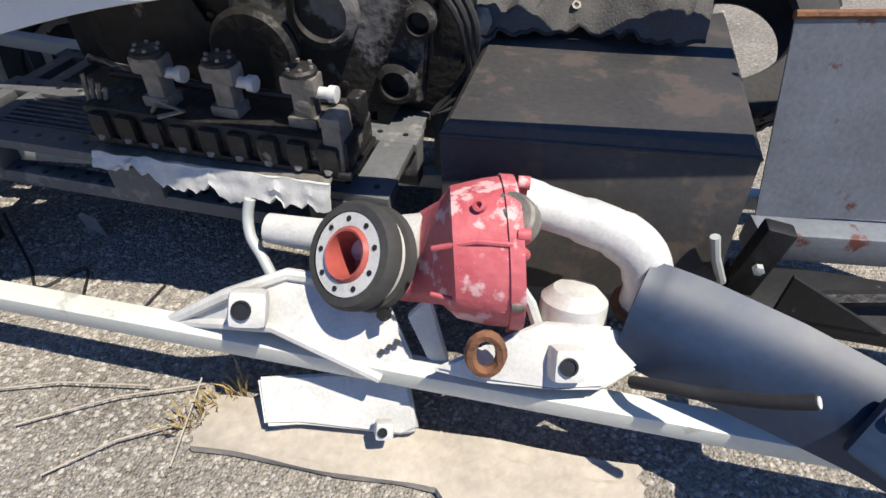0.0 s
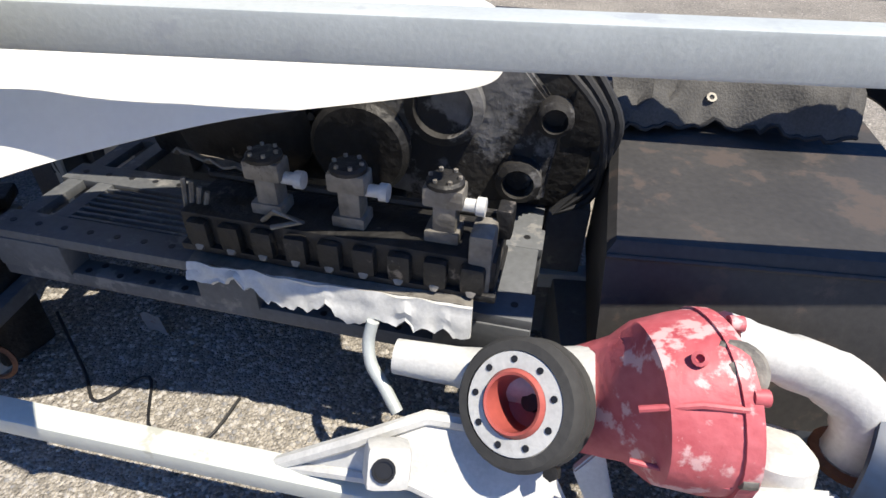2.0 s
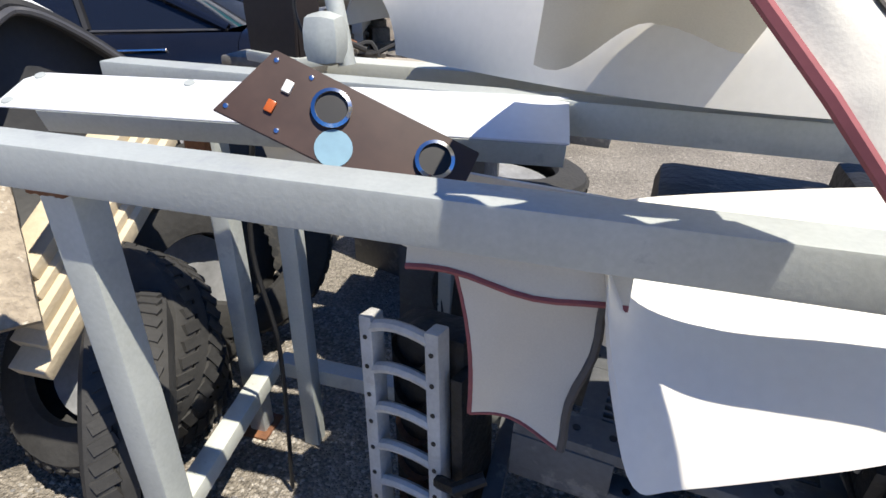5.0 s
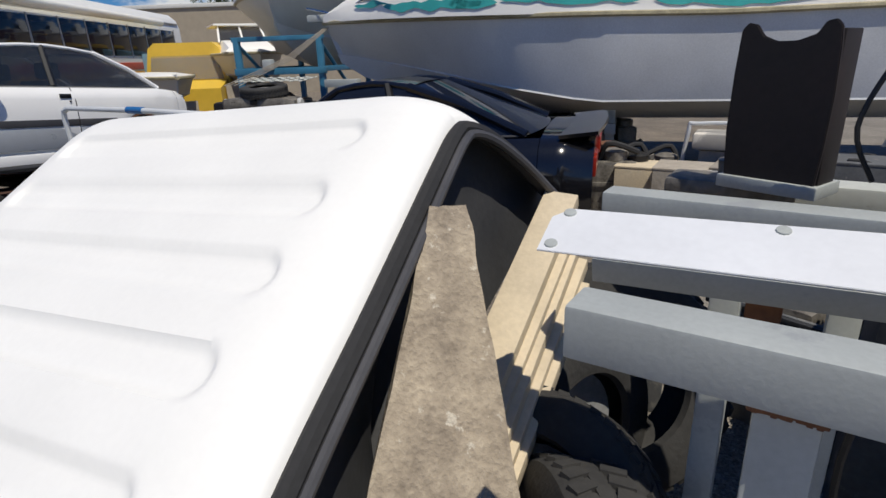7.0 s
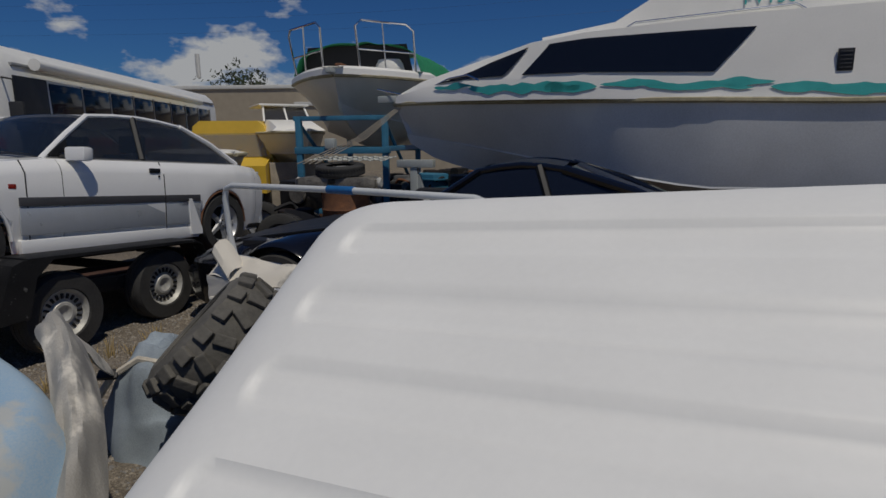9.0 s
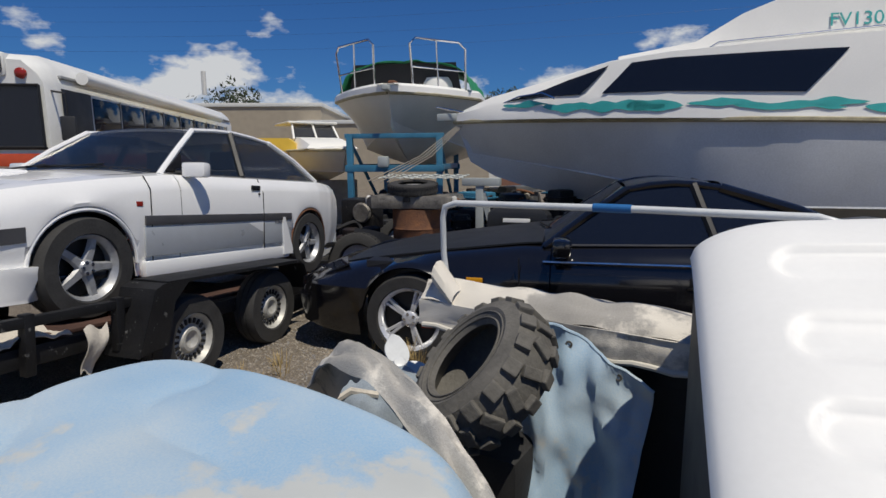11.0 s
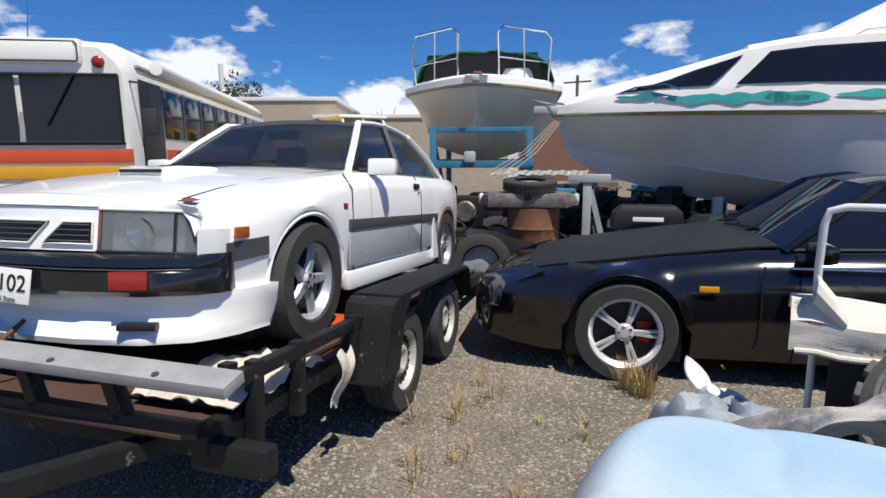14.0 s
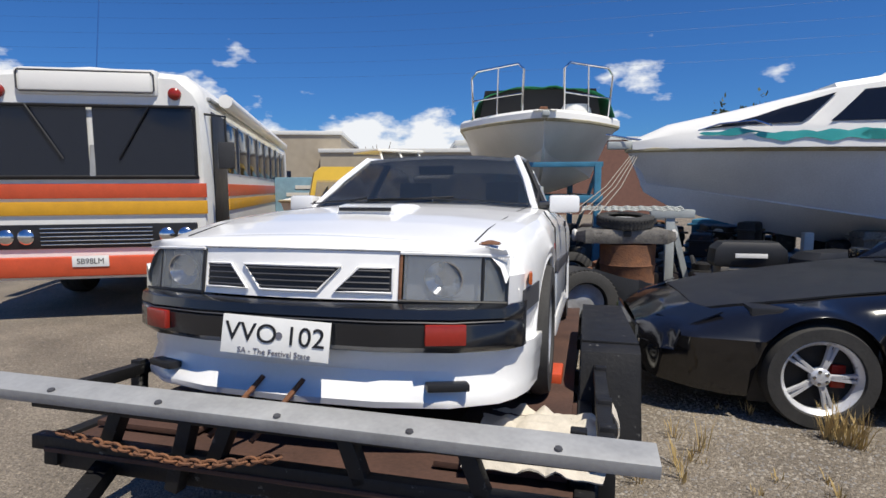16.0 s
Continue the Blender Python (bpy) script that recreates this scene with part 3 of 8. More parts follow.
def seats(p, y, z, w=0.36):
    for s in (1, -1):
        sheet("seat_back", lambda u, v: Vector((s * w + lerp(-.2, .2, u), y + 0.1 * v + 0.05 * (2 * u - 1) ** 2 * -1, z + 0.55 * v)), 6, 8, "seat", p, 0.08)
        box("headrest", (0.24, 0.08, 0.16), (s * w, y + 0.12, z + 0.66), "seat", p, 0.03)
    box("dashboard", (1.25, 0.3, 0.2), (0, y - 0.75, z + 0.3), "black_plastic_and_shade", p, 0.05)
    tube("steering_wheel", [(-w + 0.18 * math.cos(a), y - 0.5 - 0.05 * math.sin(a), z + 0.4 + 0.17 * math.sin(a)) for a in (2 * math.pi * k / 20 for k in range(20))], 0.013, "black_plastic_and_shade", p, 8, closed=True)

# white hatchback on the trailer: local x to its left, y to its tail, z up
HATCH = pose(-9.22, 1.24, 0.50, 0, 0, 13.5) @ R(-4.6, 0, 0) @ Matrix.Translation((-0.07, 0, 0)) @ Matrix.Diagonal((1.095, 1, 1, 1))
def hatchback():
    p = thing("white_hatchback", "white 1980s hatchback with silver lower doors and rust, on a trailer", "car", HATCH)
    FW, RWY, RW = -0.085, 2.267, 0.297
    def width(y):
        w = curve(y, [(-0.80, 0.655), (-0.70, 0.688), (-0.5, 0.715), (-0.1, 0.742), (0.5, 0.752), (1.6, 0.765), (2.45, 0.755), (2.75, 0.72), (3.0, 0.66)])
        return w + 0.016 * max(0.0, 1 - abs(y - FW) / 0.40) ** 0.7 + 0.012 * max(0.0, 1 - abs(y - RWY) / 0.40) ** 0.7
    def deck_z(y):
        return curve(y, [(-0.80, 0.660), (-0.74, 0.682), (-0.5, 0.737), (-0.3, 0.773), (0.1, 0.825), (0.6, 0.872), (2.6, 0.895), (2.9, 0.875), (3.0, 0.83)])
    def ring(y):
        w, deck = width(y), deck_z(y)
        zb = arch(y, FW, 0.335, RW, arch(y, RWY, 0.325, RW, curve(y, [(-0.80, 0.33), (-0.45, 0.24), (0.4, 0.20)])))
        sh = deck - 0.035
        pts = [(w - 0.035, zb), (w + 0.002, max(0.44, zb + 0.02)), (w + 0.006, max(0.585, zb + 0.04)), (w - 0.004, max(sh - 0.075, zb + 0.055)), (w - 0.022, max(sh - 0.02, zb + 0.07)), (w - 0.062, max(deck - 0.008, zb + 0.08)), (w - 0.12, max(deck + 0.002, zb + 0.085)), (w * 0.5, deck + 0.026), (0, deck + 0.036)]
        if 0.62 < y < 2.82:
            pts = pts[:7] + [(w - 0.135, deck - 0.006), (w - 0.14, deck - 0.12)]
        return pts
    car_shell(p, -0.78, 0.615, 0.022, ring, "white_car", "front_body")
    car_shell(p, 0.620, 2.825, 0.025, ring, "white_car", "body_sides")
    car_shell(p, 2.83, 3.0, 0.035, ring, "white_car", "tail")
    quad("tail_panel", [(0.66, 3.0, 0.25), (-0.66, 3.0, 0.25), (-0.62, 3.0, 0.83), (0.62, 3.0, 0.83)], "silver_car", p, 0.02)
    box("floor_pan", (1.4, 3.5, 0.05), (0, 1.15, 0.24), "bumper", p, 0.01)
    greenhouse(p, ((0.56, 0.880), (2.68, 0.900)), ((1.06, 1.222), (2.02, 1.225)), "glass_car", "white_car", 0.632, 0.482, 0.028, 0.022, (1.43, 1.49))
    for s in (1, -1):
        prism("mirror_triangle", [(0, 0), (0.16, 0), (0.15, 0.13)], 0.008, "ink", p, Matrix.Translation((s * 0.636, 0.60, 0.89)) @ R(90 + s * 0, 0, 90))
    seats(p, 1.52, 0.38, 0.32)
    # nose: lamps, grille with black slots, bumper, spoiler
    def nose(x, v, out=0.0):
        """The upright nose face: v runs from the bonnet's edge down to the bumper."""
        y = -0.935 + 0.190 * (abs(x) / 0.66) ** 1.7 - 0.018 * v
        return Vector((x, y - out, 0.664 - 0.010 * (x / 0.66) ** 2 - 0.168 * v + out * 0.1))
    # front lip of the bonnet, rolled from the nose to the wing tops
    def lip(u, v):
        x = lerp(-0.66, 0.66, u)
        a, b = nose(x, 0.0, 0.004), Vector((x * 0.99, -0.775, deck_z(-0.775) + 0.034 * (1 - abs(x / 0.66) ** 1.6) + 0.001))
        return a.lerp(b, v) + Vector((0, -0.012, 0.020)) * math.sin(math.pi * v) * (1 - 0.55 * abs(x / 0.66) ** 2)
    sheet("bonnet_front", lip, 40, 10, "white_car", p, 0.006)
    sheet("grille_panel", lambda u, v: nose(lerp(-0.345, 0.345, u), 0.01 + 0.97 * v), 24, 6, "white_car", p, 0.012)
    for a0, a1, b0, b1 in ((-0.325, -0.222, -0.325, -0.150), (-0.168, 0.168, -0.098, 0.098), (0.222, 0.325, 0.150, 0.325)):
        g = sheet("grille_opening", lambda u, v: nose(lerp(lerp(a0, a1, u), lerp(b0, b1, u), v), 0.33 + 0.50 * v, 0.0045), 10, 4, "ink", p, 0.003)
        for k in range(4):
            t = 0.14 + 0.24 * k
            tube("grille_bar", [nose(lerp(lerp(a0, b0, t) + 0.008, lerp(a1, b1, t) - 0.008, q / 6), 0.33 + 0.50 * t, 0.010) for q in range(7)], 0.0035, "trim_grey", g, 5)
        tube("opening_rim", [nose(x, v, 0.007) for x, v in ((a0, 0.33), (lerp(a0, a1, 0.5), 0.33), (a1, 0.33), (b1, 0.83), (lerp(b0, b1, 0.5), 0.83), (b0, 0.83))], 0.005, "white_car", g, 6, closed=True)
    for s in (1, -1):
        h = sheet("headlamp_housing", lambda u, v: nose(s * lerp(0.352, 0.585, u), 0.06 + 0.90 * v, -0.05), 8, 6, "wheel_alloy", p, 0.01)
        sheet("headlamp_glass", lambda u, v: nose(s * lerp(0.358, 0.582, u), 0.06 + 0.88 * v, 0.008 + 0.0011 * math.sin(u * 110)), 70, 5, "lens_clear", h, 0.004, "ribbed clear headlamp glass")
        lathe("reflector", [(0.0, -0.03), (0.03, -0.028), (0.058, 0.0), (0.062, 0.006), (0.058, 0.006)], "chrome", h, Matrix.Translation(nose(s * 0.47, 0.52, -0.014)) @ R(96), 24)
        sheet("indicator_lens", lambda u, v: nose(s * lerp(0.592, 0.664, u), 0.06 + 0.88 * v, 0.006 - 0.006 * u), 8, 5, "lens_clear", h, 0.012, "pale corner indicator lens")
        sheet("lamp_recess", lambda u, v: nose(s * lerp(0.338, 0.668, u), 0.02 + 0.98 * v, -0.062), 8, 4, "ink", h, 0.004)
        for x in (0.347, 0.587):
            tube("lamp_gasket", [nose(s * x, 0.04 + 0.92 * k / 4, 0.003) for k in range(5)], 0.006, "rust" if s > 0 and x < 0.5 else "ink", h, 6)
        tube("lamp_sill", [nose(s * lerp(0.345, 0.664, k / 8), 0.985, 0.010) for k in range(9)], 0.007, "ink", h, 6)
        tube("lamp_brow", [nose(s * lerp(0.345, 0.664, k / 8), 0.03, 0.008) for k in range(9)], 0.006, "white_car", h, 6)
        box("side_marker", (0.012, 0.10, 0.045), (s * 0.716, -0.585, 0.566), "lens_amber", p, 0.005, R(0, 0, s * 5), "amber side marker lamp")
        tube("mirror_arm", [(s * 0.64, 0.70, 0.895), (s * 0.71, 0.715, 0.90)], 0.024, "bumper", p, 8)
        box("mirror_shell", (0.165, 0.085, 0.105), (s * 0.775, 0.735, 0.905), "white_car", p, 0.022, R(0, 0, s * 8))
        box("mirror_glass", (0.14, 0.006, 0.08), (s * 0.775, 0.782, 0.905), "chrome", p, 0.002, R(0, 0, s * 8))
        box("door_handle", (0.012, 0.11, 0.04), (s * 0.760, 1.43, 0.800), "bumper", p, 0.004)
        box("door_lock", (0.010, 0.018, 0.018), (s * 0.764, 1.47, 0.752), "ink", p, 0.004)
        for y0, y1 in ((0.30, 1.52), (1.526, 1.93)):
            xw = width((y0 + y1) / 2)
            box("rubbing_strip", (0.014, y1 - y0, 0.062), (s * (xw + 0.008), (y0 + y1) / 2, 0.560), "trim_grey", p, 0.004)
            box("silver_panel", (0.010, y1 - y0, 0.19), (s * (xw + 0.004), (y0 + y1) / 2, 0.425), "silver_car", p, 0.003)
        sheet("wing_strip", lambda u, v: Vector((s * (width(lerp(-0.66, -0.425, u)) + 0.010), lerp(-0.66, -0.425, u), lerp(0.525, 0.445, v) + 0.018 * u)), 8, 2, "trim_grey", p, 0.008)
        box("side_skirt", (0.05, 1.62, 0.11), (s * 0.745, 1.10, 0.245), "white_car", p, 0.02)
        prism("mudflap", [(0, 0), (0.14, 0), (0.14, 0.05), (0.02, 0.34), (-0.02, 0.34)], 0.03, "white_car", p, Matrix.Translation((s * 0.752, 1.80, 0.22)) @ R(90, 0, 90), 0.004)
        for y in (0.36, 1.523):
            tube("door_gap", [(s * (width(y) + 0.0065), y, z) for z in (0.30, 0.56)] + [(s * (width(y) - 0.001), y, 0.76), (s * (width(y) - 0.055), y, deck_z(y) - 0.004)], 0.004, "ink", p, 5)
        box("wing_badge", (0.008, 0.05, 0.032), (s * 0.752, 0.27, 0.665), "lens_red", p, 0.003)
        part("arch_lip", tube_bm(bmesh.new(), [(s * (width(FW + 0.335 * math.cos(a)) - 0.010), FW + 0.335 * math.cos(a), RW + 0.335 * math.sin(a)) for a in (math.pi * k / 20 for k in range(21))], 0.012, 8), "white_car", p, "", True)
        part("arch_lip", tube_bm(bmesh.new(), [(s * (width(RWY + 0.325 * math.cos(a)) - 0.010), RWY + 0.325 * math.cos(a), RW + 0.325 * math.sin(a)) for a in (math.pi * k / 20 for k in range(21))], 0.013, 8), "rust" if s > 0 else "white_car", p, "rusted arch edge" if s > 0 else "", True)
        for y in (FW, RWY):
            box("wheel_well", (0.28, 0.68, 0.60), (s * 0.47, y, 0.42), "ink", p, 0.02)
            wheel(p, (s * 0.672, y, RW), RW, 0.185, 0.19, "five", out=s)
        tube("bonnet_gap", [(s * x, y, deck_z(y) + dz) for x, y, dz in ((0.592, 0.58, 0.006), (0.585, 0.2, 0.006), (0.575, -0.2, 0.006), (0.555, -0.5, 0.006), (0.545, -0.70, 0.006))], 0.0030, "ink", p, 6)
    text("lettering", "TURBO", 0.045, "ink_grey", p, Matrix.Translation((0.7755, 1.74, 0.515)) @ R(90, 0, 90))
    sheet("rust_bubble", lambda u, v: Vector((0.60 + 0.055 * (u - 0.5) * (1 + 0.5 * nz3(v * 4, u)), -0.735 + 0.05 * (v - 0.5) * (1 + 0.6 * nz3(u * 5, 3)), 0.694 + 0.010 * math.sin(math.pi * u) * math.sin(math.pi * v) + 0.15 * (v - 0.5) * 0.05)), 8, 8, "rust", p, 0.003, "rust bubble on the wing")
    bmp = [(-0.712, -0.665), (-0.704, -0.72), (-0.66, -0.80), (-0.52, -0.905), (-0.3, -0.965), (0, -0.982), (0.3, -0.965), (0.52, -0.905), (0.66, -0.80), (0.704, -0.72), (0.712, -0.665)]
    skirt = [(-0.752, -0.44), (-0.735, -0.62)] + bmp[1:-1] + [(0.735, -0.62), (0.752, -0.44)]
    loft("bumper", [[Vector((x, y + 0.01, 0.335)), Vector((x, y - 0.012, 0.355)), Vector((x, y - 0.014, 0.425)), Vector((x, y - 0.004, 0.432)), Vector((x, y - 0.004, 0.440)), Vector((x, y - 0.014, 0.447)), Vector((x, y - 0.008, 0.478)), Vector((x, y + 0.018, 0.490)), Vector((x * 0.95, y + 0.10, 0.490)), Vector((x * 0.95, y + 0.10, 0.335))] for x, y in bmp], "bumper", p)
    tube("bumper_groove", [(x, y - 0.010, 0.436) for x, y in bmp[2:-2]], 0.003, "trim_grey", p, 5)
    loft("front_spoiler", [[Vector((x * 0.99, y + 0.065, 0.335)), Vector((x * 0.99, y + 0.055, 0.285)), Vector((x * 0.985, y + 0.060, 0.262)), Vector((x * 0.985, y + 0.030, 0.205)), Vector((x * 0.975, y + 0.008, 0.172)), Vector((x * 0.975, y + 0.014, 0.150)), Vector((x * 0.93, y + 0.09, 0.150)), Vector((x * 0.93, y + 0.12, 0.335))] for x, y in skirt], "white_car", p)
    for x, a in ((-0.50, -24), (0.50, 24)):
        box("air_slot", (0.13, 0.05, 0.026), (x, -0.888, 0.222), "ink", p, 0.006, R(0, 0, a))
        box("bumper_lamp", (0.125, 0.02, 0.068), (x, -0.925, 0.398), "lens_red", p, 0.006, R(0, 0, a), "dull red bumper lamp")
    loft("bonnet_scoop", [[Vector((x0, y, z0)), Vector((x0 + 0.015, y, z1)), Vector((x1 - 0.015, y, z1)), Vector((x1, y, z0))] for x0, x1, y, z0, z1 in ((-0.115, 0.145, -0.315, 0.785, 0.842), (-0.12, 0.15, -0.22, 0.80, 0.856), (-0.125, 0.155, 0.0, 0.83, 0.864), (-0.125, 0.155, 0.06, 0.845, 0.862))], "white_car", p)
    box("scoop_slot", (0.225, 0.03, 0.016), (0.015, -0.313, 0.826), "ink", p, 0.004)
    for s in (1, -1):
        tube("wiper", [(s * 0.05 - 0.3, 0.44, 0.905), (s * 0.25 - 0.05, 0.545, 0.935)], 0.007, "ink", p, 6)
    sheet("cowl_strip", lambda u, v: Vector((lerp(-0.60, 0.60, u), 0.45 + 0.07 * v - 0.05 * (1 - (2 * u - 1) ** 2), 0.893 + 0.028 * (1 - (2 * u - 1) ** 2) + 0.002 * v)), 16, 2, "ink", p, 0.004)
    box("rear_view_mirror", (0.22, 0.03, 0.06), (0, 0.96, 1.14), "black_plastic_and_shade", p, 0.01)
    np_ = box("number_plate", (0.365, 0.006, 0.130), (-0.012, -1.012, 0.372), "plate_white", p, 0.003, R(-6) @ R(0, 2, 0), "white number plate with black letters")
    text("plate_letters", "VVO 102", 0.089, "ink", np_, Matrix.Translation((-0.012, -1.0165, 0.380)) @ R(84) @ R(0, 0, -2))
    text("plate_slogan", "SA - The Festival State", 0.027, "ink_grey", np_, Matrix.Translation((-0.012, -1.0220, 0.322)) @ R(84) @ R(0, 0, -2))
    lathe("plate_badge", [(0.012, 0), (0.012, 0.002), (0, 0.002)], "ink_grey", np_, Matrix.Translation((0.004, -1.0150, 0.380)) @ R(84), 12)
    for x in (-0.06, 0.08):
        tube("tie_chain", [(x - 0.03, -0.94, 0.22), (x - 0.12, -1.10, 0.05)], 0.009, "rust", p, 8)
    return p
hatchback()

# car trailer: local x to the hatchback's left, y to the tail
TRAILER = pose(-9.22, 1.24, 0.50, 0, 0, 13.5) @ R(-4.6, 0, 0)
def trailer():
    p = thing("car_trailer", "worn black steel tandem car trailer with red-oxide deck", "trailer", TRAILER)
    for s in (1, -1):
        box("side_rail", (0.06, 4.9, 0.10), (s * 0.92, 1.35, -0.07), "trailer", p, 0.006)
        box("runway", (0.42, 4.7, 0.02), (s * 0.66, 1.4, -0.012), "deck_rust", p, 0.002)
        box("top_rail", (0.05, 1.0, 0.05), (s * 0.98, -0.5, 0.11), "trailer", p, 0.006)
        for y in ((-0.9, -0.62, -0.12) if s > 0 else (-0.62, -0.12)):
            box("rail_post", (0.05, 0.05, 0.30), (s * 0.985, y, 0.0), "trailer", p, 0.005)
        # mudguard over both wheels
        prof = [(-0.14, -0.17), (-0.02, 0.19), (0.04, 0.215), (1.46, 0.215), (1.52, 0.19), (1.62, -0.02)]
        loft("mudguard", [[Vector((s * 0.90, y, z)), Vector((s * 1.16, y, z)), Vector((s * 1.16, y, z - 0.012)), Vector((s * 0.90, y, z - 0.012))] for y, z in prof], "trailer", p)
        prism("mudguard_skirt", [(-0.14, -0.17), (-0.02, 0.19), (0.04, 0.213), (0.24, 0.213), (0.12, 0.10), (0.06, -0.15)], 0.006, "trailer", p, Matrix.Translation((s * 1.155, 0, 0)) @ R(90, 0, 90))
        box("mudguard_top", (0.26, 1.38, 0.012), (s * 1.03, 0.76, 0.220), "trailer", p, 0.003)
        for y in (0.34, 1.19):
            wheel(p, (s * 1.02, y, -0.185 + 0.07 * (y - 0.34)), 0.285, 0.165, 0.165, "steel", "tyre", "wheel_pale", s)
        if s > 0:
            box("front_upright", (0.05, 0.05, 0.22), (s * 0.90, -0.93, 0.03), "trailer", p, 0.006)
        box("tail_lamp", (0.1, 0.03, 0.06), (s * 0.85, 3.82, -0.07), "lens_red", p, 0.006)
        box("ramp_step", (0.30, 0.25, 0.05), (s * 0.66, 0.22, 0.02), "bus_red", p, 0.01)
    for y in (-1.05, -0.4, 0.6, 1.6, 2.7, 3.75):
        box("crossmember", (1.80, 0.07, 0.08), (0, y, -0.09), "trailer", p, 0.006)
    box("front_rail", (1.9, 0.05, 0.05), (0, -1.12, 0.125), "trailer", p, 0.006)
    box("front_rail", (1.9, 0.05, 0.05), (0, -1.12, -0.02), "trailer", p, 0.006)
    for x in (-0.62, -0.2, 0.25, 0.62):
        box("front_strut", (0.05, 0.05, 0.16), (x, -1.12, 0.05), "trailer", p, 0.006, R(0, 22 if x < 0 else -22, 0))
    box("corner_block", (0.28, 0.07, 0.10), (1.02, -1.06, -0.12), "trailer", p, 0.008)
    box("front_deck", (1.78, 1.06, 0.015), (0, -0.62, -0.04), "deck_rust", p, 0.002)
    for s in (1, -1):
        tube("drawbar", [(s * 0.75, -1.0, -0.12), (0.0, -2.35, -0.14)], 0.045, "trailer", p, 4)
    box("winch_post", (0.05, 0.05, 0.26), (-0.35, -1.12, 0.0), "trailer", p, 0.006, R(0, 14, 0))
    box("jockey_stand", (0.06, 0.06, 0.55), (0.0, -1.9, -0.28), "trailer", p, 0.006)
    return p
trailer()
def front_plank():
    p = box("aluminium_plank", (2.50, 0.10, 0.04), (0, 0, 0), "alu", None, 0.004)
    p.matrix_basis = TRAILER @ pose(-0.15, -1.19, 0.178, 14, 1.0, 1.5)
    tagged(p, "pale aluminium plank lying across the trailer's front rail", "plank")
    for k in range(6):
        lathe("rivet", [(0.012, 0), (0.010, 0.005), (0, 0.006)], "trim_grey", p, Matrix.Translation((-1.0 + 0.4 * k, -0.03, 0.022)), 8)
front_plank()

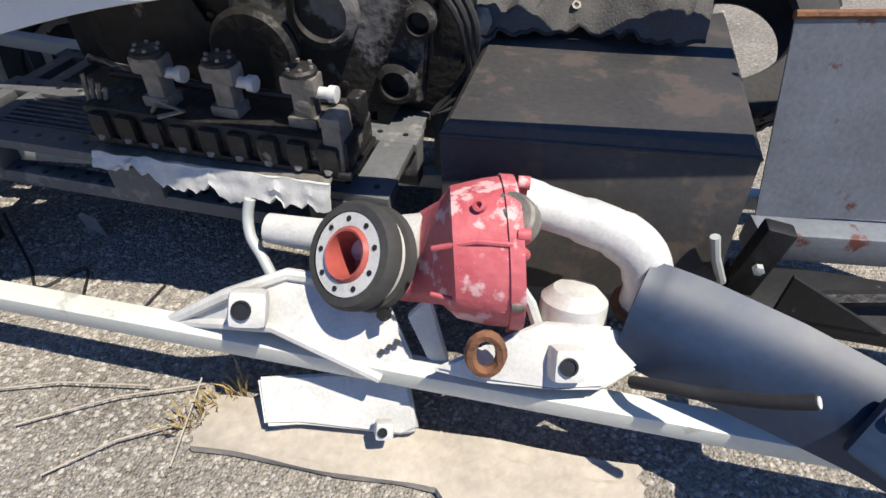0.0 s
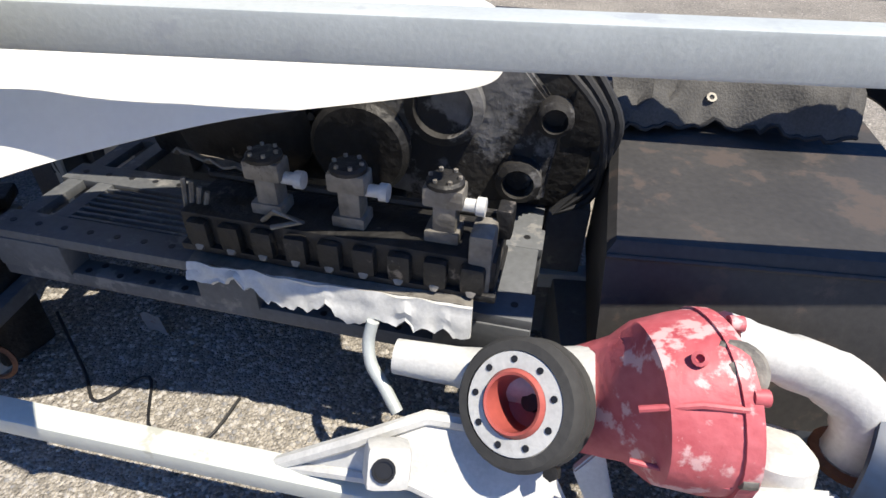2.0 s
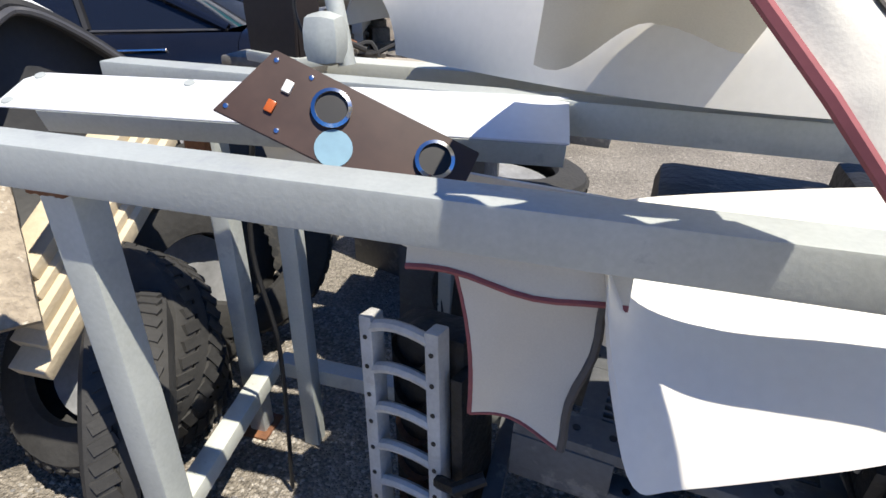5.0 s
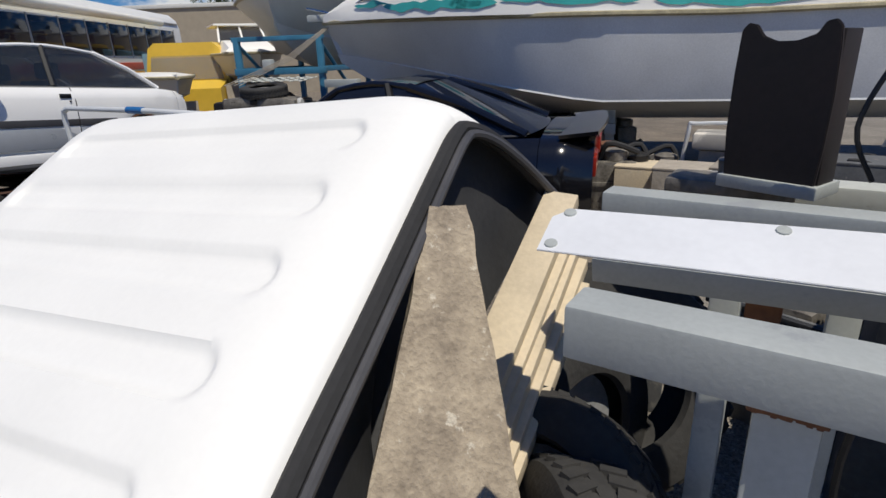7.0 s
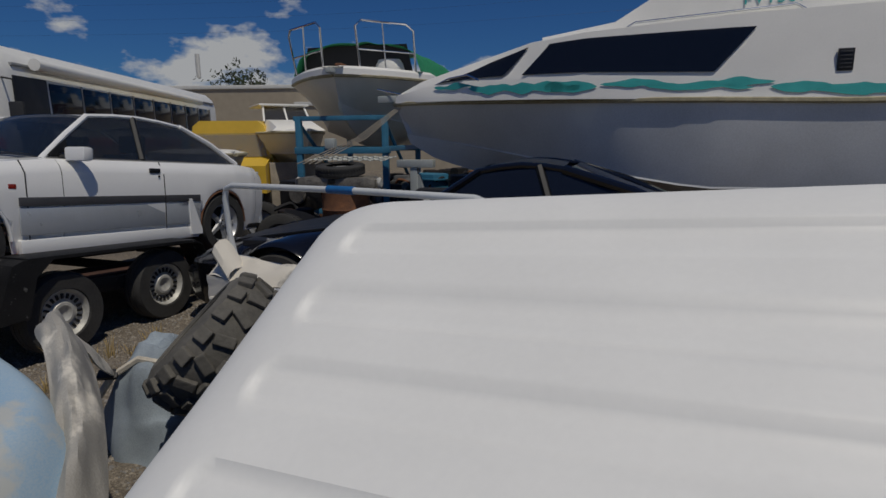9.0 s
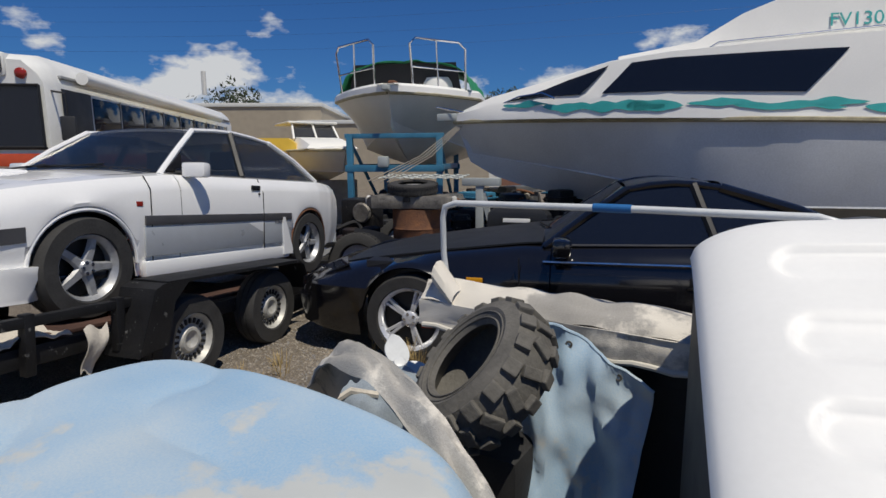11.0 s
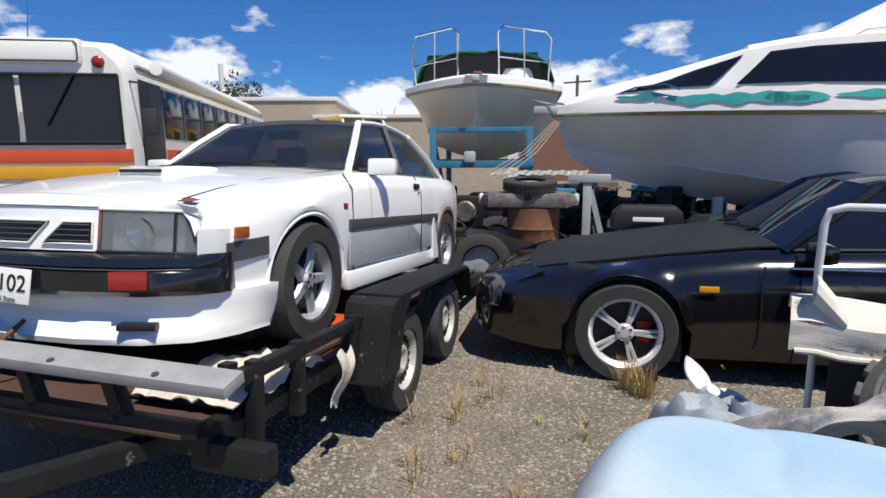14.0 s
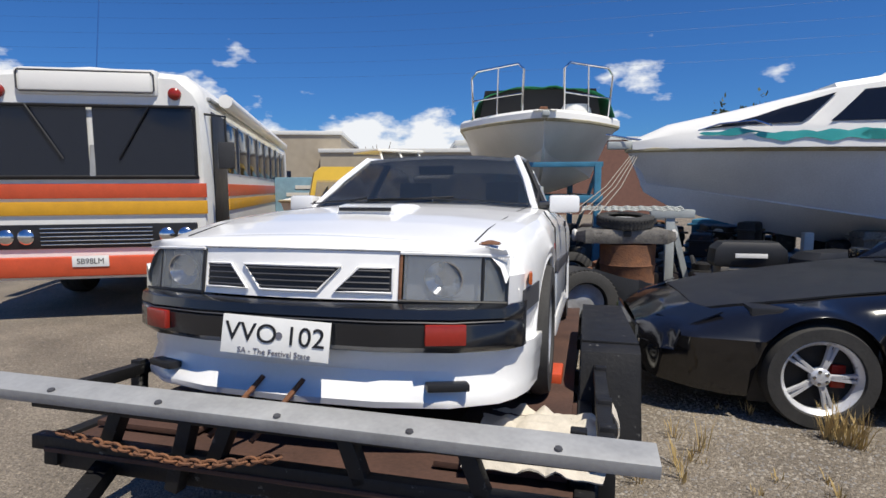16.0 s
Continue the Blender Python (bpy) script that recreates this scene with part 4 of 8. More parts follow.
# black coupe
COUPE = pose(-7.505, 3.61, 0.0, 0, 0, -73.0)
def coupe():
    p = thing("black_coupe", "low black sports coupe with matt bonnet and five-spoke alloys", "car", COUPE)
    WB, RW = 2.45, 0.315
    def ring(y):
        w = curve(y, [(-0.98, 0.55), (-0.9, 0.72), (-0.7, 0.82), (-0.3, 0.875), (0.0, 0.885), (0.8, 0.865), (2.0, 0.88), (2.6, 0.89), (3.1, 0.84), (3.3, 0.76)])
        zb = arch(y, 0, 0.355, RW, arch(y, WB, 0.36, RW, curve(y, [(-0.98, 0.22), (-0.5, 0.16), (3.0, 0.2), (3.3, 0.3)])))
        deck = curve(y, [(-0.98, 0.50), (-0.8, 0.58), (-0.4, 0.675), (0.2, 0.765), (0.75, 0.835), (2.6, 0.89), (3.1, 0.90), (3.3, 0.86)])
        mid = max(0.52 if y > -0.8 else 0.42, zb + 0.015)
        pts = [(w - 0.05, zb), (w - 0.01, max(0.34, zb + 0.005)), (w, mid), (w - 0.02, max(deck - 0.16, mid + 0.02)), (w - 0.07, max(deck - 0.06, mid + 0.03)), (w - 0.17, max(deck - 0.01, mid + 0.035)), (w * 0.45, deck + 0.02), (0, deck + 0.03)]
        if 0.95 < y < 2.95:
            pts = pts[:6] + [(w - 0.20, deck - 0.02), (w - 0.21, deck - 0.14)]
        return pts
    car_shell(p, -0.98, 0.945, 0.035, ring, "black_car", "front_body")
    car_shell(p, 0.952, 2.948, 0.035, ring, "black_car", "body_sides")
    car_shell(p, 2.952, 3.30, 0.035, ring, "black_car", "tail_deck")
    sheet("bonnet", lambda u, v: Vector((lerp(-1, 1, u) * curve(lerp(-0.62, 0.88, v), [(-0.62, 0.50), (-0.3, 0.60), (0.88, 0.66)]), lerp(-0.62, 0.88, v), curve(lerp(-0.62, 0.88, v), [(-0.8, 0.58), (-0.4, 0.675), (0.2, 0.765), (0.75, 0.835), (0.9, 0.845)]) + 0.034 * (1 - 0.55 * abs(2 * u - 1) ** 2.4))), 12, 16, "black_matt", p, 0.012)
    greenhouse(p, ((0.90, 0.845), (2.85, 0.90)), ((1.42, 1.20), (1.98, 1.215)), "glass_dark", "black_car", 0.70, 0.53, 0.03, 0.028, (1.95, 1.82))
    box("cabin_floor", (1.4, 2.2, 0.04), (0, 1.9, 0.3), "ink", p, 0.01)
    quad("tail_panel", [(0.76, 3.30, 0.3), (-0.76, 3.30, 0.3), (-0.6, 3.30, 0.86), (0.6, 3.30, 0.86)], "black_car", p, 0.02)
    quad("nose_panel", [(0.52, -0.98, 0.24), (-0.52, -0.98, 0.24), (-0.48, -0.98, 0.5), (0.48, -0.98, 0.5)], "black_car", p, 0.02)
    sheet("rear_spoiler", lambda u, v: Vector((lerp(-0.72, 0.72, u), 3.12 + 0.25 * v - 0.05 * (2 * u - 1) ** 2, 0.93 + 0.03 * v - 0.02 * (2 * u - 1) ** 2)), 10, 4, "black_car", p, 0.025)
    for s in (1, -1):
        box("tail_lamp", (0.40, 0.03, 0.13), (s * 0.48, 3.305, 0.70), "lens_red", p, 0.01)
        box("fog_lamp", (0.20, 0.04, 0.07), (s * 0.58, -0.925, 0.40), "lens_clear", p, 0.012, R(0, 0, s * 24))
        sheet("headlamp", lambda u, v: Vector((s * lerp(0.42, 0.70, u), -0.86 + 0.22 * v + 0.16 * u * (1 - 0.2 * v), 0.575 + 0.085 * v)), 6, 4, "glass_dark", p, 0.012)
        box("wing_indicator", (0.012, 0.11, 0.035), (s * 0.882, 0.46, 0.62), "lens_yellow", p, 0.004, None, "yellow wing indicator")
        box("mirror_shell", (0.20, 0.12, 0.12), (s * 0.90, 1.02, 0.86), "black_car", p, 0.04)
        tube("mirror_arm", [(s * 0.78, 1.03, 0.84), (s * 0.86, 1.02, 0.85)], 0.03, "black_car", p, 8)
        h = box("door_handle", (0.012, 0.20, 0.065), (s * 0.868, 1.88, 0.66), "ink", p, 0.02)
        box("handle_rim", (0.008, 0.23, 0.012), (s * 0.872, 1.88, 0.625), "black_car", h, 0.004)
        tube("chrome_strip", [(s * 0.83, 0.9, 0.752), (s * 0.855, 1.9, 0.765), (s * 0.85, 2.5, 0.79)], 0.009, "chrome", p, 6, "thin bright waist strip")
        box("door_gap", (0.004, 0.007, 0.55), (s * 0.872, 0.75, 0.5), "ink", p, 0.0)
        box("door_gap", (0.004, 0.007, 0.55), (s * 0.878, 2.0, 0.5), "ink", p, 0.0)
        for y in (0, WB):
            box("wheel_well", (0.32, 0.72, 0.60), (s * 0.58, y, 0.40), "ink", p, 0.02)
            wheel(p, (s * 0.78, y, RW), RW, 0.22, 0.222, "split", "tyre", "wheel_bright", s)
            if y == 0:
                box("brake_caliper", (0.05, 0.08, 0.14), (s * 0.79, 0.11, RW), "lens_red", p, 0.01)
    for s in (1, -1):
        tube("wiper", [(s * 0.1 - 0.35, 0.80, 0.885), (s * 0.25 - 0.05, 0.90, 0.91)], 0.008, "ink", p, 6)
    return p
coupe()

# ---------- boats ----------
def hull(p, L, beam, z_sheer, z_chine, z_keel, mat_side, mat_bottom, n=28, flare=0.80, full=0.45):
    """Hull along local y from the bow at 0 to the transom at L."""
    side, bot = [], []
    for i in range(n + 1):
        t = i / n
        w = beam * min(1.0, (t / full) ** 0.62 if t < full else 1.0) * (1 - 0.06 * max(0, t - 0.6))
        zs = z_sheer(t)
        zc = z_chine(t)
        zk = z_keel(t)
        y = t * L
        wc = w * (flare * min(1, t / 0.35) + 0.02)
        yk = y + 0.0
        half = [(w, zs), (w * 0.995, zs - 0.05), (lerp(w, wc, 0.5) * 1.02, lerp(zs, zc, 0.5)), (wc, zc)]
        side.append([Vector((x, yk + (1 - min(1, t / 0.3)) * 0.42 * (zs - z) , z)) for x, z in half] )
        bot.append([Vector((wc, yk + (1 - min(1, t / 0.3)) * 0.42 * (zs - zc), zc)), Vector((wc * 0.55, yk + (1 - min(1, t / 0.3)) * 0.42 * (zs - lerp(zc, zk, 0.5)), lerp(zc, zk, 0.5))), Vector((0, yk + (1 - min(1, t / 0.3)) * 0.42 * (zs - zk), zk))])
    for s in (1, -1):
        fl = lambda v: Vector((v.x * s, v.y, v.z))
        loft("topside", [[fl(v) for v in r] for r in side], mat_side, p, False, False, thick=0.02)
        loft("bottom", [[fl(v) for v in r] for r in bot], mat_bottom, p, False, False, thick=0.02)
        tube("rubbing_strip", [fl(r[0]) + Vector((s * 0.015, 0, -0.02)) for r in side], 0.028, "gunwale", p, 6)
    loft("deck", [[Vector((-r[0].x, r[0].y, r[0].z)), Vector((-r[0].x * .5, r[0].y, r[0].z + 0.05)), Vector((r[0].x * .5, r[0].y, r[0].z + 0.05)), r[0]] for r in side], "hull_white", p, False, False, thick=0.02)
    r, b = side[-1], bot[-1]
    quad("transom", [(-r[0].x, L, r[0].z), (-r[3].x, L, r[3].z), (0, L, b[2].z), (r[3].x, L, r[3].z), (r[0].x, L, r[0].z)], mat_side, p, 0.03)

CRUISER = pose(-9.05, 6.53, 0.0, 0, 0, -73.0)
def cruiser():
    p = thing("cabin_cruiser", "white cabin cruiser with grey hull and teal brush-stroke decals", "boat", CRUISER)
    L, B = 8.4, 1.38
    zs = lambda t: 1.93 - 0.17 * min(1, t / 0.6)
    zc = lambda t: lerp(1.50, 0.92, min(1, t / 0.45))
    zk = lambda t: lerp(1.38, 0.62, min(1, (t / 0.42)) ** 0.55)
    hull(p, L, B, zs, zc, zk, "hull_grey", "hull_grey", flare=0.90)
    # white topsides above the rubbing strip, rising to the coach roof
    st = [(0.06, 0.12, 0.08, 1.96, 1.99), (0.5, 0.42, 0.30, 2.02, 2.18), (1.2, 0.80, 0.66, 2.03, 2.32), (2.0, 1.07, 0.96, 2.02, 2.50), (2.6, 1.20, 1.08, 2.0, 2.56), (4.1, 1.34, 1.24, 1.93, 2.62), (6.0, 1.35, 1.22, 1.90, 2.66), (6.6, 1.35, 1.2, 1.89, 2.62)]
    rings = []
    for y, wb, wt, z0, z1 in st:
        zg = 1.93 - 0.17 * min(1, y / L / 0.6) - 0.01
        rings.append([Vector((-wb - 0.02, y, zg)), Vector((-wb + 0.01, y, z0 + 0.05)), Vector((-wt, y, z1 - 0.03)), Vector((-wt * 0.85, y, z1)), Vector((0, y, z1 + 0.05)), Vector((wt * 0.85, y, z1)), Vector((wt, y, z1 - 0.03)), Vector((wb - 0.01, y, z0 + 0.05)), Vector((wb + 0.02, y, zg))])
    loft("coach_roof", rings, "hull_white", p, False, True, thick=0.02)
    for s in (1, -1):
        def on(y, f):
            a = [r for r in st]
            for r0, r1 in zip(a, a[1:]):
                if r0[0] <= y <= r1[0]:
                    t = (y - r0[0]) / (r1[0] - r0[0])
                    wb, wt, z0, z1 = (lerp(r0[i], r1[i], t) for i in (1, 2, 3, 4))
                    return Vector((s * (lerp(wb - 0.01, wt, f) + 0.016), y, lerp(z0 + 0.05, z1 - 0.03, f)))
        def pane(name, y0, y1, lo0, lo1, hi0, hi1, lab):
            sheet(name, lambda u, v: on(lerp(lerp(y0[0], y1[0], u), lerp(y0[1], y1[1], u), v), lerp(lerp(lo0, lo1, u), lerp(hi0, hi1, u), v)), 10, 3, "glass_dark", p, 0.006, lab)
        pane("forward_window", (0.80, 1.55), (1.68, 1.98), 0.30, 0.18, 0.80, 0.90, "dark raked forward window")
        pane("side_window", (1.92, 2.22), (3.85, 4.20), 0.14, 0.10, 0.88, 0.78, "long dark side window")
        # teal brush strokes
        rnd = random.Random(9)
        for k in range(9):
            y = 0.75 + 0.50 * k + rnd.uniform(-0.12, 0.12)
            a, b2 = 0.28 + rnd.uniform(-.05, .05), 0.10
            zg = lambda yy: 1.93 - 0.17 * min(1, yy / L / 0.6)
            def blob(u, v, y=y, ln=rnd.uniform(0.5, 1.2), zo=rnd.uniform(0.07, 0.17), hh=rnd.uniform(0.045, 0.095)):
                yy = y + ln * u
                w = hh * math.sin(math.pi * min(1, u * 1.02)) ** 0.6 * (0.7 + 0.5 * nz3(yy, k, 1, 6))
                z = zg(yy) + zo + 0.03 * nz3(yy, 2.0 * k, 0, 3) + (v - 0.5) * 2 * w
                r = [q for q in st if q[0] <= yy][-1]
                r2 = ([q for q in st if q[0] > yy] or [r])[0]
                t = (yy - r[0]) / (r2[0] - r[0]) if r2 is not r else 0
                wb = lerp(r[1], r2[1], t)
                z0 = lerp(r[3], r2[3], t) + 0.05
                fz = max(0, min(1, (z - zg(yy)) / (z0 - zg(yy))))
                return Vector((s * (lerp(wb + 0.02, wb - 0.01, fz) + 0.012), yy, z))
            sheet("teal_decal", blob, 14, 2, "teal", p, 0.002, "teal brush-stroke decal")
        box("side_vent", (0.03, 0.13, 0.20), (s * 1.325, 4.95, 2.11), "ink", p, 0.006)
        for k in range(5):
            box("vent_slat", (0.02, 0.10, 0.010), (s * 1.338, 4.95, 2.04 + 0.035 * k), "trim_grey", p, 0.002)
        tube("handrail", [(s * 0.95, 3.0, 2.56), (s * 0.95, 3.1, 2.62), (s * 0.95, 4.6, 2.70), (s * 0.95, 4.7, 2.64)], 0.012, "chrome", p, 8)
        tube("bow_handle", [(s * 0.50, 0.75, 2.10), (s * 0.62, 0.95, 2.16), (s * 0.85, 1.25, 2.17), (s * 0.9, 1.4, 2.10)], 0.012, "chrome", p, 8)
    # flybridge with registration
    fb = [(2.1, 0.72, 2.50, 2.57), (2.9, 0.84, 2.56, 2.67), (3.35, 0.88, 2.58, 2.93), (3.7, 0.90, 2.60, 3.06), (4.7, 0.92, 2.62, 3.24), (6.2, 0.92, 2.64, 3.22), (6.6, 0.88, 2.62, 3.0)]
    loft("flybridge", [[Vector((-w, y, a)), Vector((-w * 0.92, y, b)), Vector((w * 0.92, y, b)), Vector((w, y, a))] for y, w, a, b in fb], "hull_white", p, True, True)
    text("registration", "FV130S", 0.19, "teal", p, Matrix.Translation((0.896, 4.42, 2.79)) @ R(90 - 8, 0, 90))
    box("radio_box", (0.3, 0.5, 0.12), (0.3, 5.3, 3.28), "dark_brown", p, 0.02)
    box("anchor_roller", (0.12, 0.32, 0.10), (0, -0.08, 1.98), "galv", p, 0.02)
    tube("pulpit", [(-0.2, 0.3, 2.0), (0, -0.25, 2.12), (0.2, 0.3, 2.0)], 0.014, "chrome", p, 8)
    # cradle posts on the ground
    for y in (1.9, 4.0, 6.2, 8.0):
        for s in (1, -1):
            box("support_post", (0.10, 0.10, 0.92), (s * 0.72, y, 0.46), "galv", p, 0.008)
        box("support_beam", (1.7, 0.12, 0.12), (0, y, 0.56), "galv", p, 0.008)
    return p
cruiser()

RUNABOUT = pose(-10.135, 6.475, 0.0, 0, 0, 22.0)
def runabout():
    p = thing("beige_runabout", "beige open boat with bow rails and a green tarp", "boat", RUNABOUT)
    L, B = 5.4, 1.22
    hull(p, L, B, lambda t: 2.40 - 0.06 * t, lambda t: lerp(2.0, 1.62, min(1, t / 0.35)), lambda t: lerp(1.9, 1.30, min(1, t / 0.3) ** 0.6), "hull_beige", "hull_beige", full=0.22, flare=0.74)
    def brim(t):
        w = B * min(1.0, (t / 0.22) ** 0.62 if t < 0.22 else 1.0) * (1 - 0.06 * max(0, t - 0.6))
        return w, t * L, 2.40 - 0.06 * t
    ts = [0.0004, 0.004, 0.012, 0.025, 0.04, 0.06, 0.09, 0.12, 0.16, 0.22, 0.35, 0.5, 0.75, 1.0]
    rim = []
    for side_ in (1, -1):
        for t in (ts[::-1] if side_ > 0 else ts):
            w, y, z = brim(t)
            rim.append([Vector((side_ * (w + 0.02), y - 0.03 * (t < 0.02), z - 0.01)), Vector((side_ * (w + 0.012), y - 0.03 * (t < 0.02), z + 0.07)), Vector((side_ * (w - 0.03), y + 0.01, z + 0.105)), Vector((side_ * max(0.0, w - 0.12), y + 0.08, z + 0.11)), Vector((side_ * max(0.0, w - 0.14), y + 0.10, z + 0.04))])
    loft("white_gunwale", rim, "hull_white", p, False, False, thick=0.012)
    for s in (1, -1):
        tube("bow_rail", [(s * 0.30, 0.35, 2.42), (s * 0.28, 0.22, 3.10), (s * 0.36, 0.25, 3.18), (s * 0.95, 0.62, 3.16), (s * 1.04, 0.75, 3.08), (s * 1.02, 0.95, 2.42)], 0.017, "chrome", p, 8)
        tube("mid_rail", [(s * 0.29, 0.28, 2.78), (s * 1.02, 0.82, 2.76)], 0.012, "chrome", p, 8)
        tube("rail_post", [(s * 0.66, 0.5, 2.42), (s * 0.64, 0.42, 3.17)], 0.012, "chrome", p, 8)
    box("anchor_winch", (0.12, 0.22, 0.16), (0, 0.30, 2.50), "rust", p, 0.03)
    box("bow_roller", (0.10, 0.35, 0.07), (0, -0.05, 2.43), "galv", p, 0.015)
    lathe("white_tub", [(0.0, 0), (0.30, 0.0), (0.32, 0.05), (0.30, 0.20), (0.27, 0.28), (0.0, 0.30)], "hull_white", p, Matrix.Translation((0.55, 1.25, 2.44)), 20)
    def tarp(u, v):
        y = lerp(0.9, 4.2, v)
        x = lerp(-1.05, 1.12, u)
        z = 2.50 + 0.66 * math.sin(math.pi * u) ** 0.4 * (0.85 + 0.2 * v) + 0.05 * nz3(x, y, 0, 4) - 0.10 * (1 - v) * (1 - abs(2 * u - 1))
        return Vector((x * (1 + 0.04 * nz3(x, y, 3, 3)), y, max(2.42, z)))
    sheet("tarp", tarp, 22, 14, "green_tarp", p, 0.006, "sagging green tarp over the cockpit")
    # black panel painted in as the shade under the tarp's front edge
    quad("cockpit_shade", [(-0.95, 1.1, 2.44), (0.95, 1.1, 2.44), (0.85, 1.05, 2.95), (-0.85, 1.05, 2.95)], "ink", p, 0.02)
    return p
runabout()

def blue_cradle():
    p = thing("blue_boat_stand", "blue painted steel boat stand with diagonal braces", "boat stand", pose(-10.1, 6.55, 0, 0, 0, 24))
    for s in (1, -1):
        for y in (0, 2.4):
            box("post", (0.09, 0.09, 1.78), (s * 0.68, y, 0.89), "blue_frame", p, 0.006)
        tube("brace", [(s * 0.68, 0, 1.7), (s * 0.68, 2.4, 0.3)], 0.03, "blue_frame", p, 6)
        box("side_beam", (0.07, 2.4, 0.08), (s * 0.68, 1.2, 1.30), "blue_frame", p, 0.006)
    for y in (0, 2.4):
        box("cross_beam", (1.5, 0.10, 0.10), (0, y - 0.003, 1.28), "blue_frame", p, 0.006)
        box("cross_beam", (1.5, 0.07, 0.07), (0, y - 0.003, 1.76), "blue_frame", p, 0.006)
        box("cross_beam", (1.5, 0.08, 0.08), (0, y - 0.003, 0.35), "blue_frame", p, 0.006)
    box("winch", (0.16, 0.14, 0.16), (-0.15, -0.08, 1.38), "galv", p, 0.03)
    return p
blue_cradle()

# small far boat and dinghy
def far_boats():
    p = thing("small_cruiser", "small cream half-cabin boat with windscreen", "boat", pose(-12.3, 8.0, 0, 0, 0, 62))
    hull(p, 4.2, 0.85, lambda t: 1.62, lambda t: 1.2, lambda t: lerp(1.2, 0.95, min(1, t * 3)), "hull_beige", "hull_beige", 14)
    loft("cabin", [[Vector((-0.55, y, 1.64)), Vector((-0.45, y + 0.1, z)), Vector((0.45, y + 0.1, z)), Vector((0.55, y, 1.64))] for y, z in ((0.7, 1.72), (1.3, 1.86), (1.7, 1.9))], "hull_white", p)
    for x in (-0.5, 0, 0.5):
        tube("screen_post", [(x, 1.7, 1.85), (x * .9, 2.0, 2.2)], 0.025, "hull_white", p, 6)
    quad("windscreen", [(-0.5, 1.7, 1.86), (0.5, 1.7, 1.86), (0.45, 2.0, 2.18), (-0.45, 2.0, 2.18)], "glass_car", p)
    box("hardtop", (1.1, 1.2, 0.05), (0, 2.5, 2.22), "hull_white", p, 0.02)
    for y in (1, 3):
        box("trestle", (1.2, 0.1, 1.0), (0, y, 0.5), "wood_grey", p, 0.01)
    q = thing("open_dinghy", "dull beige open dinghy on a stand", "boat", pose(-11.4, 5.6, 0, 0, 0, 70))
    hull(q, 3.4, 0.6, lambda t: 1.25, lambda t: 0.95, lambda t: 0.8, "hull_beige", "hull_beige", 12)
    for y in (0.9, 2.6):
        box("trestle", (0.9, 0.1, 0.82), (0, y, 0.41), "wood_grey", q, 0.01)
far_boats()

